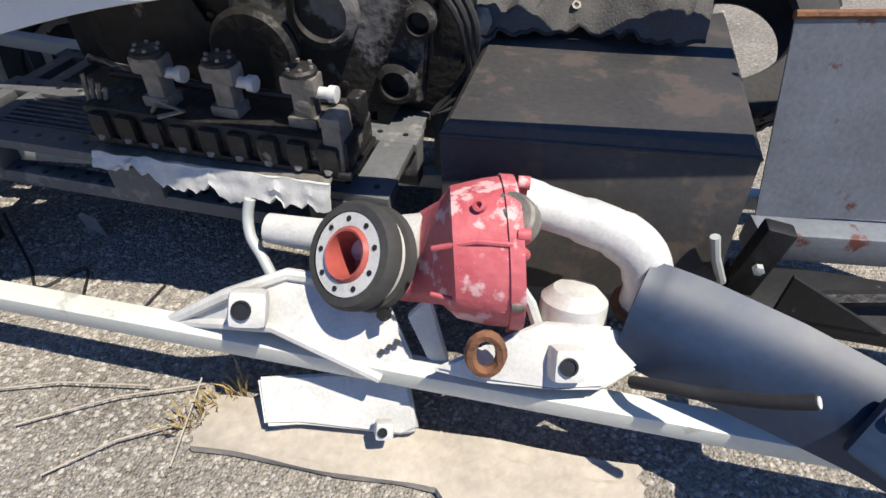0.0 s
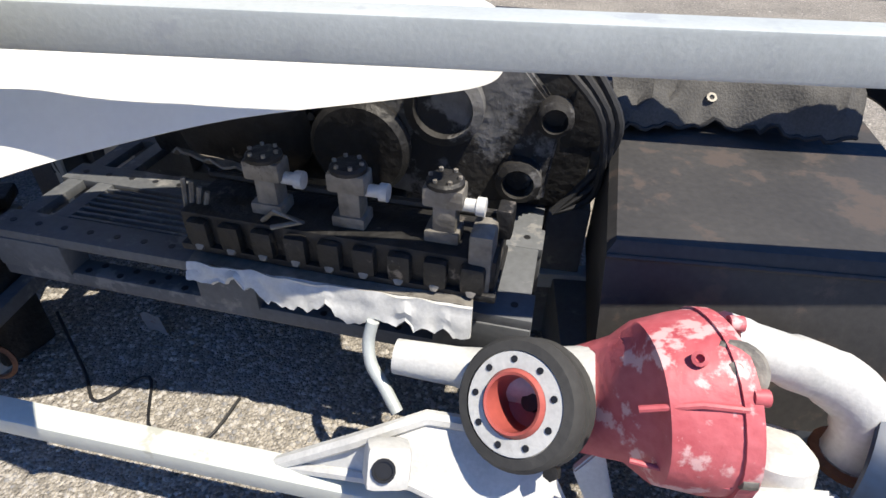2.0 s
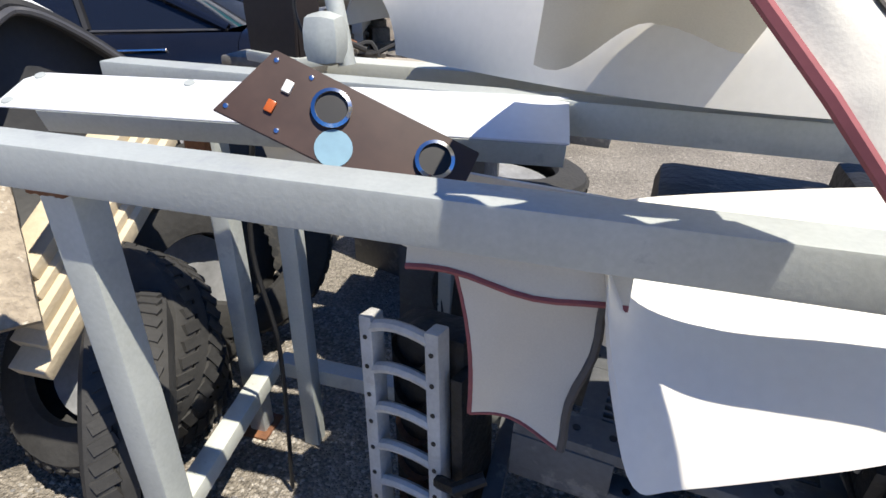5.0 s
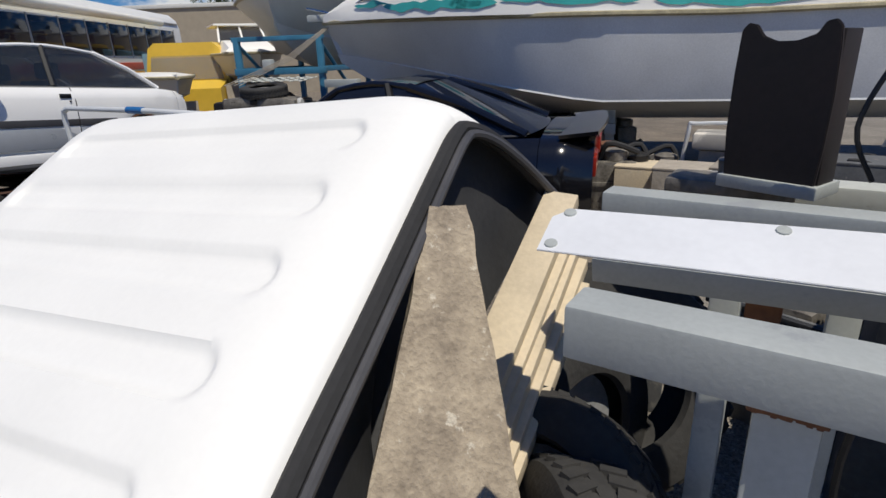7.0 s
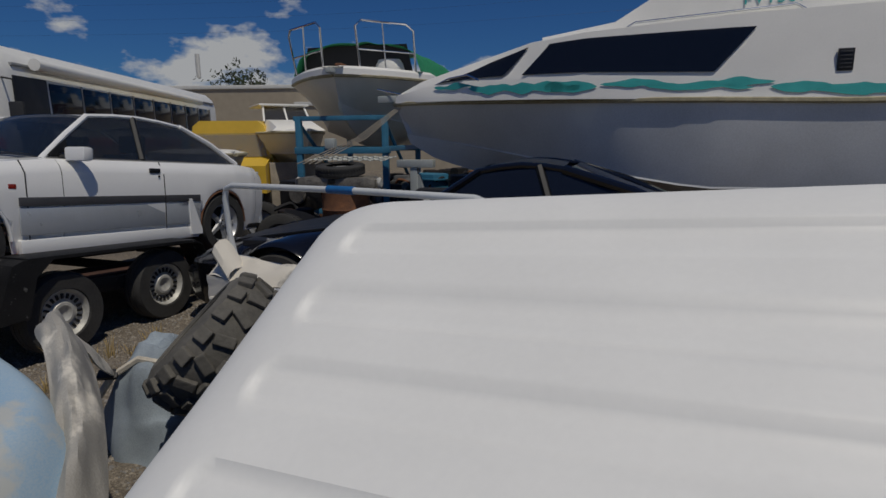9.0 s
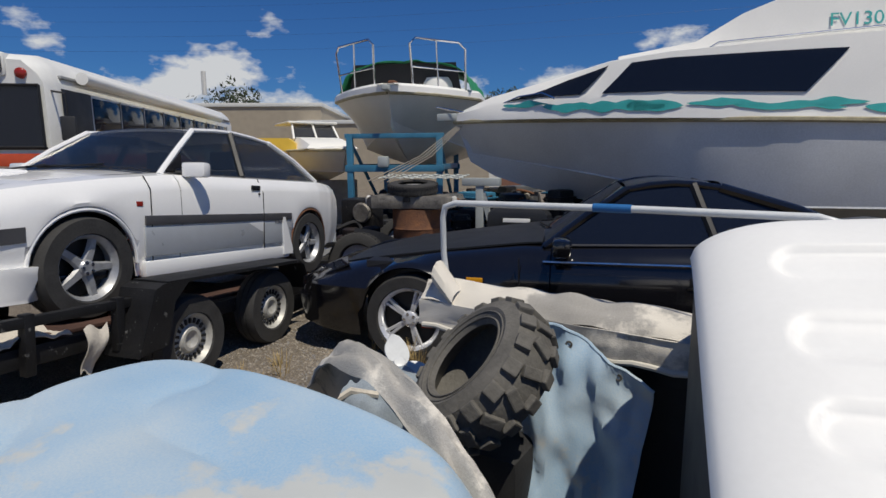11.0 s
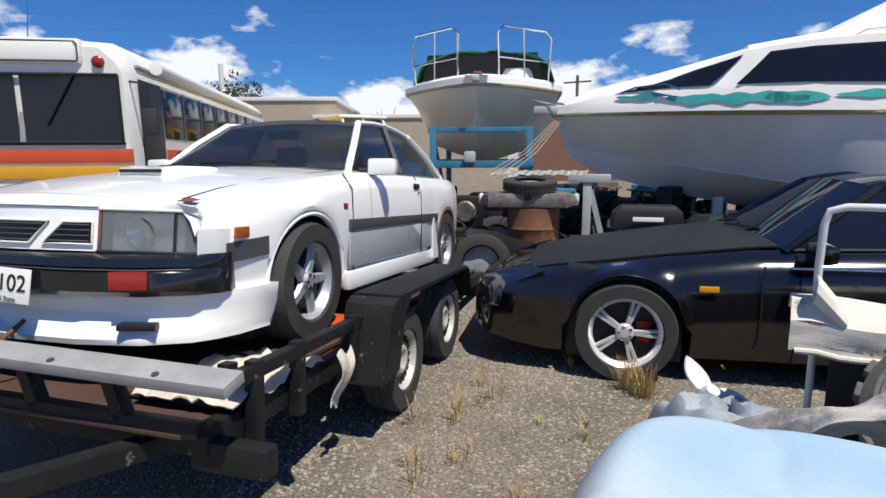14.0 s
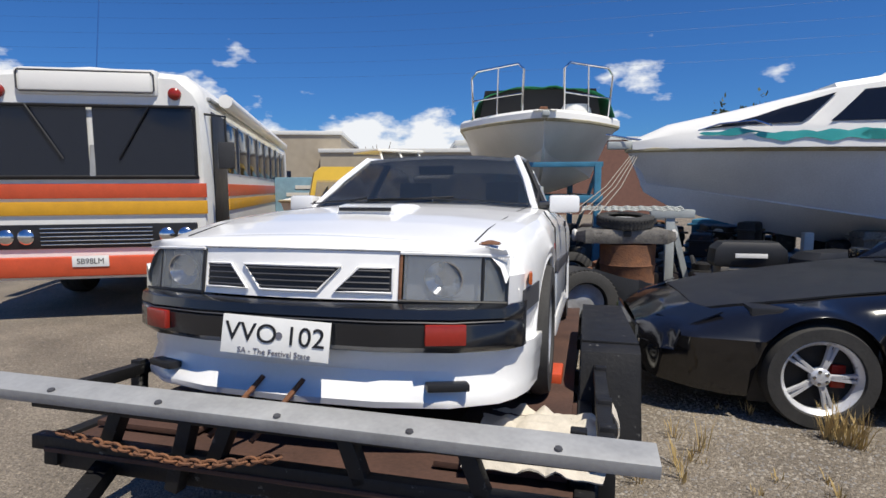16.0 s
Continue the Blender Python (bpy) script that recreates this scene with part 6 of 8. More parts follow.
def tank():
    p = thing("steel_tank", "dark painted steel box tank with rusty worn faces", "tank", pose(-0.69, 1.07, 0, 0, 0, -2))
    rings = []
    for z, i in ((0.26, 0.03), (0.28, 0.0), (0.685, 0.0), (0.705, 0.018)):
        rings.append([Vector((0.0 + i + 0.03 * (z < .5), 0.0 + i - 0.06 * (z < .5), z)), Vector((0.71 - i, 0.0 + i - 0.06 * (z < .5), z)), Vector((0.86 - i, 0.92 - i, z - 0.015 * (z > .5))), Vector((0.08 + i, 0.60 - i, z))])
    loft("body", rings, "box_steel", p)
    tube("seam", [(0.0, -0.003, 0.68), (0.71, -0.003, 0.68)], 0.006, "box_steel", p, 6)
    lathe("filler_cap", [(0.035, 0), (0.035, 0.03), (0.03, 0.035), (0, 0.036)], "rust", p, Matrix.Translation((0.73, 0.80, 0.69)), 16)
    o = box("timber_block", (0.75, 0.4, 0.25), (-0.33, 1.35, 0.132), "pallet", None, 0.01)
    tagged(o, "dark timber block under the tank", "timber block")
tank()

def crumple():
    def f(u, v):
        x = lerp(-0.72, 0.02, u) + 0.05 * v
        y = 1.60 + 0.34 * v - 0.03 * math.sin(9 * u)
        z = 0.72 + 0.20 * math.sin(math.pi * min(1, v * 1.1)) ** 0.7 * (0.8 + 0.4 * nz3(u * 5, v * 4, 1)) + 0.035 * nz3(u * 16, v * 9, 2) + 0.015 * nz3(u * 40, v * 26, 2)
        return Vector((x, y, max(0.71, z)))
    o = sheet("crumpled_canvas", f, 44, 26, "grime_cloth", None, 0.005)
    tagged(o, "crumpled grimy grey canvas on the tank's lid", "canvas")
    tube("hem", [f(k / 44, 0.0) + Vector((0, -0.004, 0.006)) for k in range(45)], 0.006, "rubber", o, 6)
    lathe("eyelet", [(0.014, 0), (0.014, 0.004), (0.007, 0.004), (0.007, 0)], "alloy", o, Matrix.Translation(f(0.5, 0.1) + Vector((0, -0.006, 0.008))) @ R(40), 10)
crumple()

def grey_panel():
    p = thing("painted_panel", "grey painted steel panel with rust chips", "panel", pose(0, 0, 0))
    sheet("panel", lambda u, v: Vector((lerp(0.14, 0.85, u) + 0.10 * (1 - v), 1.42 - 0.02 * v - 0.08 * (1 - v), lerp(0.30, 0.87, v) + 0.02 * math.sin(3 * u))), 10, 12, "panel_grey", p, 0.006)
    tube("rolled_rim", [(0.14, 1.40, 0.87), (0.5, 1.40, 0.888), (0.85, 1.40, 0.89)], 0.012, "rust", p, 8)
    box("lower_channel", (0.75, 0.10, 0.10), (0.60, 1.30, 0.26), "panel_grey", p, 0.01)
grey_panel()

def black_frame():
    p = thing("black_bracket", "black steel bracket with bolt and spring lever", "bracket", pose(0.10, 1.02, 0.26, 0, 0, -8))
    box("upright", (0.07, 0.05, 0.26), (0, 0, 0.13), "trailer", p, 0.008, R(0, 8, 0))
    box("base", (0.75, 0.20, 0.05), (0.36, 0.02, 0.025), "trailer", p, 0.008)
    lathe("bolt", [(0.014, 0), (0.014, 0.015), (0, 0.018)], "galv", p, Matrix.Translation((0.0, -0.03, 0.15)) @ R(90), 6)
    tube("grip_lever", [(-0.06, -0.02, 0.08), (-0.11, -0.05, 0.18), (-0.13, -0.05, 0.24)], 0.012, "galv", p, 8)
    tube("rusty_bar", [(0.15, -0.05, 0.10), (0.5, 0.02, 0.12)], 0.02, "oily", p, 6)
    prism("gusset", [(0, 0), (0.25, 0), (0, 0.13)], 0.012, "trailer", p, Matrix.Translation((0.06, -0.07, 0.05)) @ R(90))
black_frame()

# ---------- differential, alloy arms, casing ----------
def differential():
    p = thing("differential_housing", "faded red differential housing with rubber-rimmed flange", "gearbox part")
    A = Vector((-0.862, 0.808, 0.532))
    n = Vector((-0.50, -0.58, 0.64)).normalized()
    C = Vector((-0.52, 0.845, 0.555))
    q = n.to_track_quat("Z", "Y").to_matrix().to_4x4()
    m = Matrix.Translation(A) @ q
    lathe("flange_ring", [(0.062, -0.01), (0.062, 0.002), (0.092, 0.002), (0.096, -0.004)], "alloy_clean", p, m, 40, "pale machined flange ring")
    lathe("rubber_rim", [(0.094, 0.004), (0.112, 0.002), (0.121, -0.012), (0.121, -0.035), (0.112, -0.046), (0.09, -0.046), (0.09, 0.002)], "tyre", p, m, 44)
    lathe("inner_rubber", [(0.10, -0.062), (0.118, -0.066), (0.122, -0.085), (0.112, -0.10), (0.09, -0.10)], "tyre", p, m, 44)
    lathe("bright_band", [(0.096, -0.046), (0.108, -0.048), (0.108, -0.062), (0.096, -0.064)], "alloy_clean", p, m, 44)
    for k in range(9):
        a = 2 * math.pi * k / 9
        lathe("flange_hole", [(0.0065, 0), (0.0065, 0.0015), (0, 0.0015)], "ink", p, m @ Matrix.Translation((0.078 * math.cos(a), 0.078 * math.sin(a), 0.0025)), 8)
    lathe("socket", [(0.062, 0.0), (0.055, 0.012), (0.050, 0.010), (0.046, -0.075), (0.02, -0.085), (0, -0.085)], "red_in", p, m, 32, "red painted socket")
    lathe("spline", [(0.02, -0.085), (0.018, -0.07), (0, -0.07)], "oily", p, m, 14)
    ax = (C - A).normalized()
    cs = [(A - n * 0.10, n * -1, 0.082), (A - n * 0.15 + ax * 0.03, (ax - n * 0.6), 0.095), (A.lerp(C, 0.50) - n * 0.05, (ax - n * 0.15), 0.115), (A.lerp(C, 0.66) + Vector((0, .0, -0.01)), ax, 0.142), (A.lerp(C, 0.86) + Vector((0, 0, -0.015)), ax, 0.158), (C + Vector((-0.012, 0, -0.018)), ax, 0.162), (C + Vector((-0.012, 0, -0.018)), ax, 0.167), (C + Vector((0.016, 0, -0.018)), ax, 0.167), (C + Vector((0.02, 0, -0.018)), ax, 0.02)]
    rings = []
    for c, d, r in cs:
        d = d.normalized()
        u = (Vector((0, 0, 1)) - d * d.z).normalized()
        v = d.cross(u)
        rings.append([c + r * (math.cos(t) * u + math.sin(t) * v) * (1 + 0.012 * math.sin(5 * t)) for t in (2 * math.pi * k / 36 for k in range(36))])
    loft("bell_housing", rings, "red", p)
    for k in range(7):
        t = 2 * math.pi * k / 7 + 0.4
        c = C + Vector((0.0, 0.158 * math.cos(t), -0.018 + 0.158 * math.sin(t)))
        b = lathe("bolt_boss", [(0.014, -0.030), (0.014, -0.006), (0.008, -0.005), (0.007, -0.012), (0, -0.012)], "red" if k % 3 else "alloy", p, Matrix.Translation(c) @ R(0, -90, 0), 12)
    lobe = Vector((-0.35, -0.55, 0.76)).normalized().to_track_quat("Z", "Y").to_matrix().to_4x4()
    b = lathe("mounting_lobe", [(0.052, -0.05), (0.050, -0.006), (0.044, 0.0), (0.014, 0.0), (0.012, 0.012), (0, 0.014)], "alloy", p, Matrix.Translation(C + Vector((-0.012, -0.055, 0.125))) @ lobe, 24, "bare pale mounting lobe")
    for dx, dz in ((-0.055, 0.012), (0.03, -0.06)):
        lathe("stud", [(0.013, -0.02), (0.013, 0.010), (0.007, 0.011), (0.006, 0.002), (0, 0.002)], "red", b, Matrix.Translation(C + Vector((-0.012 + dx, -0.055 + 0.6 * dz, 0.125 + dz))) @ lobe, 12)
    tube("rib", [A.lerp(C, 0.55) + Vector((0, -0.08, 0.075)), A.lerp(C, 0.8) + Vector((0, -0.10, 0.105)), C + Vector((0, -0.11, 0.10))], 0.006, "red", p, 8)
    tube("rib", [A.lerp(C, 0.55) + Vector((0, -0.11, -0.02)), C + Vector((0, -0.16, -0.03))], 0.005, "red", p, 8)
    lathe("drain_plug", [(0.016, 0), (0.016, 0.018), (0.011, 0.02), (0, 0.02)], "oily", p, Matrix.Translation(A - n * 0.09 + Vector((0.04, -0.10, -0.07))) @ q, 6)
    # half shafts either side
    tube("axle_tube", [(-1.10, 0.965, 0.455), (-1.02, 0.955, 0.455), (-0.97, 0.945, 0.46), (-0.86, 0.92, 0.47), (-0.70, 0.90, 0.50)], [0.037, 0.040, 0.041, 0.056, 0.07], "alloy_clean", p, 18, "pale alloy axle tube")
    tube("exhaust_elbow", smooth_pts([(-0.51, 0.90, 0.64), (-0.44, 0.905, 0.615), (-0.36, 0.91, 0.585), (-0.28, 0.905, 0.555), (-0.225, 0.88, 0.52), (-0.205, 0.86, 0.46), (-0.205, 0.855, 0.40)], 5), [0.050] * 4 + [0.047] * 6 + [0.052] * 5 + [0.056] * 4 + [0.055] * 6 + [0.050] * 6, "alloy_clean", p, 18, "pale cast elbow pipe")
    lathe("elbow_flange", [(0.05, 0), (0.066, 0.0), (0.066, 0.012), (0.05, 0.014)], "rust", p, Matrix.Translation((-0.205, 0.855, 0.385)), 20)
    tube("clamp", [(-0.555 + 0.032 * math.cos(t), 0.66 + 0.012 * math.sin(t), 0.42 + 0.045 * math.sin(t)) for t in (2 * math.pi * k / 18 for k in range(18))], 0.013, "rust", p, 6, "rusty hose clamp", closed=True)
differential()

def alloy_arm(name, label, pts, d, boss, m=None, cat="suspension arm"):
    p = thing(name, label, cat)
    P = [Vector(v) for v in pts]
    c = sum(P, Vector()) / len(P)
    bm = bmesh.new()
    f = bm.faces.new([bm.verts.new(v) for v in P])
    g = bmesh.ops.extrude_face_region(bm, geom=[f])
    bmesh.ops.translate(bm, vec=d, verts=[v for v in g["geom"] if isinstance(v, bmesh.types.BMVert)])
    bmesh.ops.bevel(bm, geom=bm.edges[:], offset=0.008, segments=2, affect="EDGES")
    bmesh.ops.triangulate(bm, faces=bm.faces[:])
    part("arm", bm, "alloy_clean", p, "", True)
    for b, s in boss:
        o = box("boss", (s, s * 0.8, s), b, "alloy_clean", p, s * 0.22, R(-35, 10, 12))
        lathe("bore", [(s * 0.26, 0), (s * 0.26, 0.004), (s * 0.2, 0.004), (s * 0.2, 0.0), (0, 0.0)], "ink", o, Matrix.Translation(Vector(b) + Vector((0, -s * 0.36, s * 0.30))) @ R(48, 8, 0), 14)
    return p, P
a, P = alloy_arm("alloy_bracket", "pale cast alloy suspension bracket leaning on the lower rail", [(-1.35, 0.815, 0.25), (-1.16, 0.80, 0.385), (-1.02, 0.84, 0.425), (-0.80, 0.84, 0.40), (-0.715, 0.735, 0.275), (-0.79, 0.70, 0.245), (-1.04, 0.745, 0.345), (-1.19, 0.78, 0.30)], Vector((0.0, 0.03, -0.045)), (((-1.085, 0.748, 0.405), 0.085),))
tube("flange", [P[0], P[1], P[2], P[3]], 0.016, "alloy_clean", a, 8)
tube("flange", [P[0], P[7], P[6], P[5]], 0.013, "alloy_clean", a, 8)
for k in range(3):
    lathe("bolt_hole", [(0.008, 0), (0.008, 0.002), (0, 0.002)], "ink", a, Matrix.Translation((-0.79 + 0.018 * k, 0.735 + 0.006 * k, 0.299 + 0.012 * k)) @ R(30), 8)
prism("fin", [(0, 0), (0.06, -0.13), (0.10, -0.11), (0.05, 0.06)], 0.02, "alloy_clean", a, Matrix.Translation((-0.735, 0.80, 0.37)) @ R(70, 0, 0), 0.004)
a, P = alloy_arm("alloy_hanger", "pale cast alloy hanger with round hub", [(-0.67, 0.665, 0.345), (-0.55, 0.70, 0.405), (-0.44, 0.74, 0.445), (-0.28, 0.76, 0.42), (-0.20, 0.72, 0.36), (-0.30, 0.66, 0.33), (-0.40, 0.64, 0.345), (-0.55, 0.65, 0.335)], Vector((0, 0.03, -0.045)), (((-0.385, 0.68, 0.385), 0.075),))
lathe("hub", [(0.0, 0.05), (0.05, 0.045), (0.075, 0.02), (0.078, -0.04), (0, -0.04)], "alloy_clean", a, Matrix.Translation((-0.36, 0.83, 0.40)) @ R(-20), 24)
tube("arm_pin", [(-0.50, 0.83, 0.47), (-0.46, 0.81, 0.42), (-0.44, 0.78, 0.38)], 0.014, "galv", a, 8)
a, P = alloy_arm("lower_casting", "dusty alloy casting lying on the ground under the rail", [(-1.12, 0.74, 0.15), (-0.95, 0.76, 0.16), (-0.74, 0.77, 0.17), (-0.70, 0.66, 0.10), (-0.74, 0.66, 0.07), (-1.0, 0.66, 0.08), (-1.08, 0.64, 0.09)], Vector((0, 0.03, -0.055)), (((-0.78, 0.645, 0.115), 0.045),))


def blue_casing():
    p = thing("blue_grey_casing", "blue-grey painted steering casing with orange primer spots", "casing")
    def f(u, v):
        top = [(-0.215, 0.845, 0.545), (-0.10, 0.80, 0.535), (0.06, 0.72, 0.515), (0.25, 0.60, 0.49), (0.50, 0.45, 0.44)]
        bot = [(-0.275, 0.73, 0.345), (-0.15, 0.67, 0.335), (0.00, 0.60, 0.33), (0.16, 0.52, 0.32), (0.40, 0.38, 0.29)]
        i = min(3, int(u * 4))
        t = u * 4 - i
        a, b = Vector(top[i]).lerp(Vector(top[i + 1]), t), Vector(bot[i]).lerp(Vector(bot[i + 1]), t)
        return a.lerp(b, v) + Vector((-0.3, -0.55, 0.6)).normalized() * 0.05 * math.sin(math.pi * v) * (1 - 0.5 * u) + Vector((0, 0, -0.012 * (4 * (u - 0.0) if u < 0.05 else 0)))
    sheet("shell", f, 26, 10, "blue_grey", p, 0.012)
    box("arm_plate", (0.22, 0.03, 0.13), (0.22, 0.50, 0.42), "blue_grey", p, 0.02, R(-40, 15, -30))
    for x, y, z in ((0.16, 0.545, 0.475), (0.27, 0.475, 0.46)):
        lathe("pivot_bolt", [(0.016, 0), (0.016, 0.012), (0.008, 0.014), (0, 0.014)], "galv", p, Matrix.Translation((x, y, z)) @ R(45), 12)
    tube("rubber_hose", smooth_pts([(-0.235, 0.685, 0.33), (-0.19, 0.64, 0.385), (-0.12, 0.60, 0.425), (-0.05, 0.555, 0.485), (0.0, 0.53, 0.53)], 4), 0.014, "rubber", p, 14)
    lathe("hose_bore", [(0.011, 0), (0.011, 0.002), (0, 0.002)], "alloy_clean", p, Matrix.Translation((0.0005, 0.529, 0.531)) @ Vector((0.05, -0.025, 0.045)).to_track_quat("Z", "Y").to_matrix().to_4x4(), 12)
blue_casing()

tagged(tube("bent_steel_pipe", [(-1.156, 1.017, 0.50), (-1.165, 1.0, 0.455), (-1.155, 0.97, 0.415), (-1.125, 0.94, 0.385), (-1.09, 0.90, 0.35)], 0.014, "galv", None, 12, bend=5), "bent bright steel pipe hooked by the pallet", "pipe")

def plank():
    o = sheet("driftwood_plank", lambda u, v: Vector((lerp(-1.27, -0.155, u) + 0.02 * nz3(v * 6, u), lerp(0.75, 0.655, u) - 0.15 * v + 0.012 * nz3(u * 5, v) - (0.03 if u > .55 and v > .8 else 0), 0.035 + 0.006 * nz3(u * 6, v * 22))), 40, 12, "wood_grey", None, 0.025)
    tagged(o, "weathered grey split plank on the gravel", "plank")
    for k, (x0, y0, x1, y1) in enumerate(((-1.75, 0.62, -1.30, 0.78), (-1.95, 0.70, -1.45, 0.76), (-1.6, 0.5, -1.32, 0.66), (-1.3, 0.55, -1.32, 0.8))):
        tagged(tube("twig", [(x0, y0, 0.02), ((x0 + x1) / 2, (y0 + y1) / 2 + 0.02, 0.03), (x1, y1, 0.035)], 0.0028, "wood_grey", None, 6), "thin dry grey-brown twig on the gravel", "twig")
    for k in range(5):
        tuft(-1.32 + 0.03 * k, 0.66 + 0.03 * k, 0.10, 14, 30 + k, 0.03)
plank()

# ---------- canvas flaps and white fibreglass ----------
def canvas_flap():
    p = thing("canvas_flap", "cream canvas cover flap with maroon binding and press studs", "boat cover")
    L = [Vector(v) for v in ((-2.17, 0.88, 1.50), (-2.01, 0.765, 1.323), (-1.80, 0.72, 1.09), (-1.660, 0.70, 0.886))]
    Rr = [Vector(v) for v in ((-1.83, 0.90, 1.52), (-1.725, 0.80, 1.37), (-1.588, 0.765, 1.232), (-1.615, 0.70, 0.910))]
    def along(Q, t):
        i = min(2, int(t * 3))
        return Q[i].lerp(Q[i + 1], t * 3 - i)
    def f(u, v):
        q = along(L, v).lerp(along(Rr, v), u)
        w = math.sin(math.pi * u) * (1 - v) ** 0.4
        return q + Vector((0, -1, 0.25)) * (0.024 * math.sin(11 * u + 5 * v + 2 * nz3(u * 3, v * 3, 1)) * w + 0.030 * nz3(u * 6, v * 5, 4) * w + 0.010 * nz3(u * 14, v * 11, 6) * w)
    sheet("cloth", f, 60, 72, "canvas", p, 0.003)
    def g(u, v):
        uu, vv = lerp(0.19 + 0.17 * v * v, 0.83 - 0.15 * v * v, u), lerp(0.0, 0.85, v)
        return f(uu, vv) + Vector((0, -0.005, 0.003))
    sheet("lining_patch", g, 48, 60, "canvas_in", p, 0.002, "tan lining patch")
    for Q, s in ((L, 0.0), (Rr, 1.0)):
        tube("binding", [f(s, k / 24) for k in range(25)], 0.0055, "binding", p, 6, "maroon edge binding")
    for u, v in ((0.14, 0.97), (0.10, 0.80), (0.10, 0.58), (0.9, 0.72), (0.5, 0.955)):
        c = f(u, v) + Vector((0, -0.006, 0.003))
        lathe("press_stud", [(0.009, 0), (0.009, 0.003), (0.005, 0.005), (0.004, 0.002), (0, 0.002)], "galv", p, Matrix.Translation(c) @ R(75), 12)
    # top run back over the rail
    sheet("cover_top", lambda u, v: along(L, 0).lerp(along(Rr, 0), u) + Vector((-0.1 * v, 0.55 * v, -0.25 * v * v + 0.04 * math.sin(7 * u + 4 * v))), 16, 12, "canvas", p, 0.003)
    q = thing("zipped_flap", "cream canvas flap with zip and maroon edging", "boat cover")
    def h(u, v):
        a = Vector((-2.37, 1.09, 1.10)).lerp(Vector((-2.07, 1.06, 1.10)), u)
        b = Vector((-2.285, 1.075, 0.686)).lerp(Vector((-2.13, 1.035, 0.70)), u)
        return a.lerp(b, v) + Vector((0.03 * math.sin(math.pi * v) * (1 - u), -0.02 * math.sin(4 * u + 3 * v), 0))
    sheet("cloth", h, 14, 18, "canvas", q, 0.003)
    for s in (0.0,):
        tube("binding", [h(s, k / 12) for k in range(13)], 0.005, "binding", q, 6)
    tube("binding", [h(k / 8, 1.0) for k in range(9)], 0.005, "binding", q, 6)
    tube("zip", [h(1.0, k / 14) + Vector((0.006 * math.sin(k), -0.004, 0)) for k in range(15)], 0.007, "trim_grey", q, 6, "dark zip")
    sheet("folded_edge", lambda u, v: Vector((lerp(-2.38, -2.07, u), 1.045 - 0.03 * v, lerp(1.085, 1.00 - 0.02 * u, v) + 0.008 * math.sin(8 * u))), 12, 5, "canvas", q, 0.004)
    tube("binding", [(lerp(-2.38, -2.07, t), 1.012, 1.0 - 0.02 * t + 0.008 * math.sin(8 * t)) for t in (k / 10 for k in range(11))], 0.005, "binding", q, 6)
canvas_flap()

def dinghy_panel():
    p = thing("fibreglass_dinghy", "white fibreglass dinghy hull laid on the rack", "boat")
    B = [(-2.1, 0.98, 0.99), (-2.075, 0.94, 0.89), (-2.031, 0.9, 0.788), (-1.965, 0.92, 0.783), (-1.783, 0.95, 0.846), (-1.625, 1.0, 0.884), (-1.377, 1.04, 0.94), (-1.066, 1.06, 0.988), (-0.943, 1.07, 1.014), (-0.917, 1.1, 1.045)]
    Tt = [(-2.13, 1.14, 1.05), (-2.12, 1.20, 1.05), (-2.05, 1.26, 1.05), (-1.9, 1.31, 1.06), (-1.7, 1.36, 1.075), (-1.45, 1.40, 1.09), (-1.25, 1.40, 1.095), (-1.05, 1.38, 1.09), (-0.95, 1.3, 1.08), (-0.9, 1.15, 1.06)]
    b, t = smooth_pts(B, 5), smooth_pts(Tt, 5)
    n = len(b) - 1
    sheet("hull_side", lambda u, v: b[round(u * n)].lerp(t[round(u * n)], v) + Vector((0, -0.03, 0.06)) * math.sin(math.pi * v) ** 0.8 + Vector((0, 0, 0.012)) * math.sin(2 * math.pi * v), n, 12, "fibre", p, 0.006)
    # upper body of the hull standing on the rails
    def g(u, v):
        a = u * math.pi * 0.9
        x = lerp(-2.74, -1.2, v)
        rr = 0.42 * math.sin(min(1.0, 0.12 + v * 1.6) * math.pi / 2)
        return Vector((x + 0.10 * math.cos(a) * (1 - v), 1.78 - rr * math.cos(a) * 0.9, 1.17 + 0.52 * math.sin(a) * math.sin(min(1.0, 0.18 + v * 1.5) * math.pi / 2)))
    sheet("hull_top", g, 22, 20, "fibre", p, 0.006)
    sheet("hull_skirt", lambda u, v: Vector((lerp(-2.80, -2.05, u), 1.33 - 0.12 * u + 0.05 * v, lerp(1.06, lerp(0.94, 0.74, u), v))), 10, 4, "fibre", p, 0.006)
dinghy_panel()

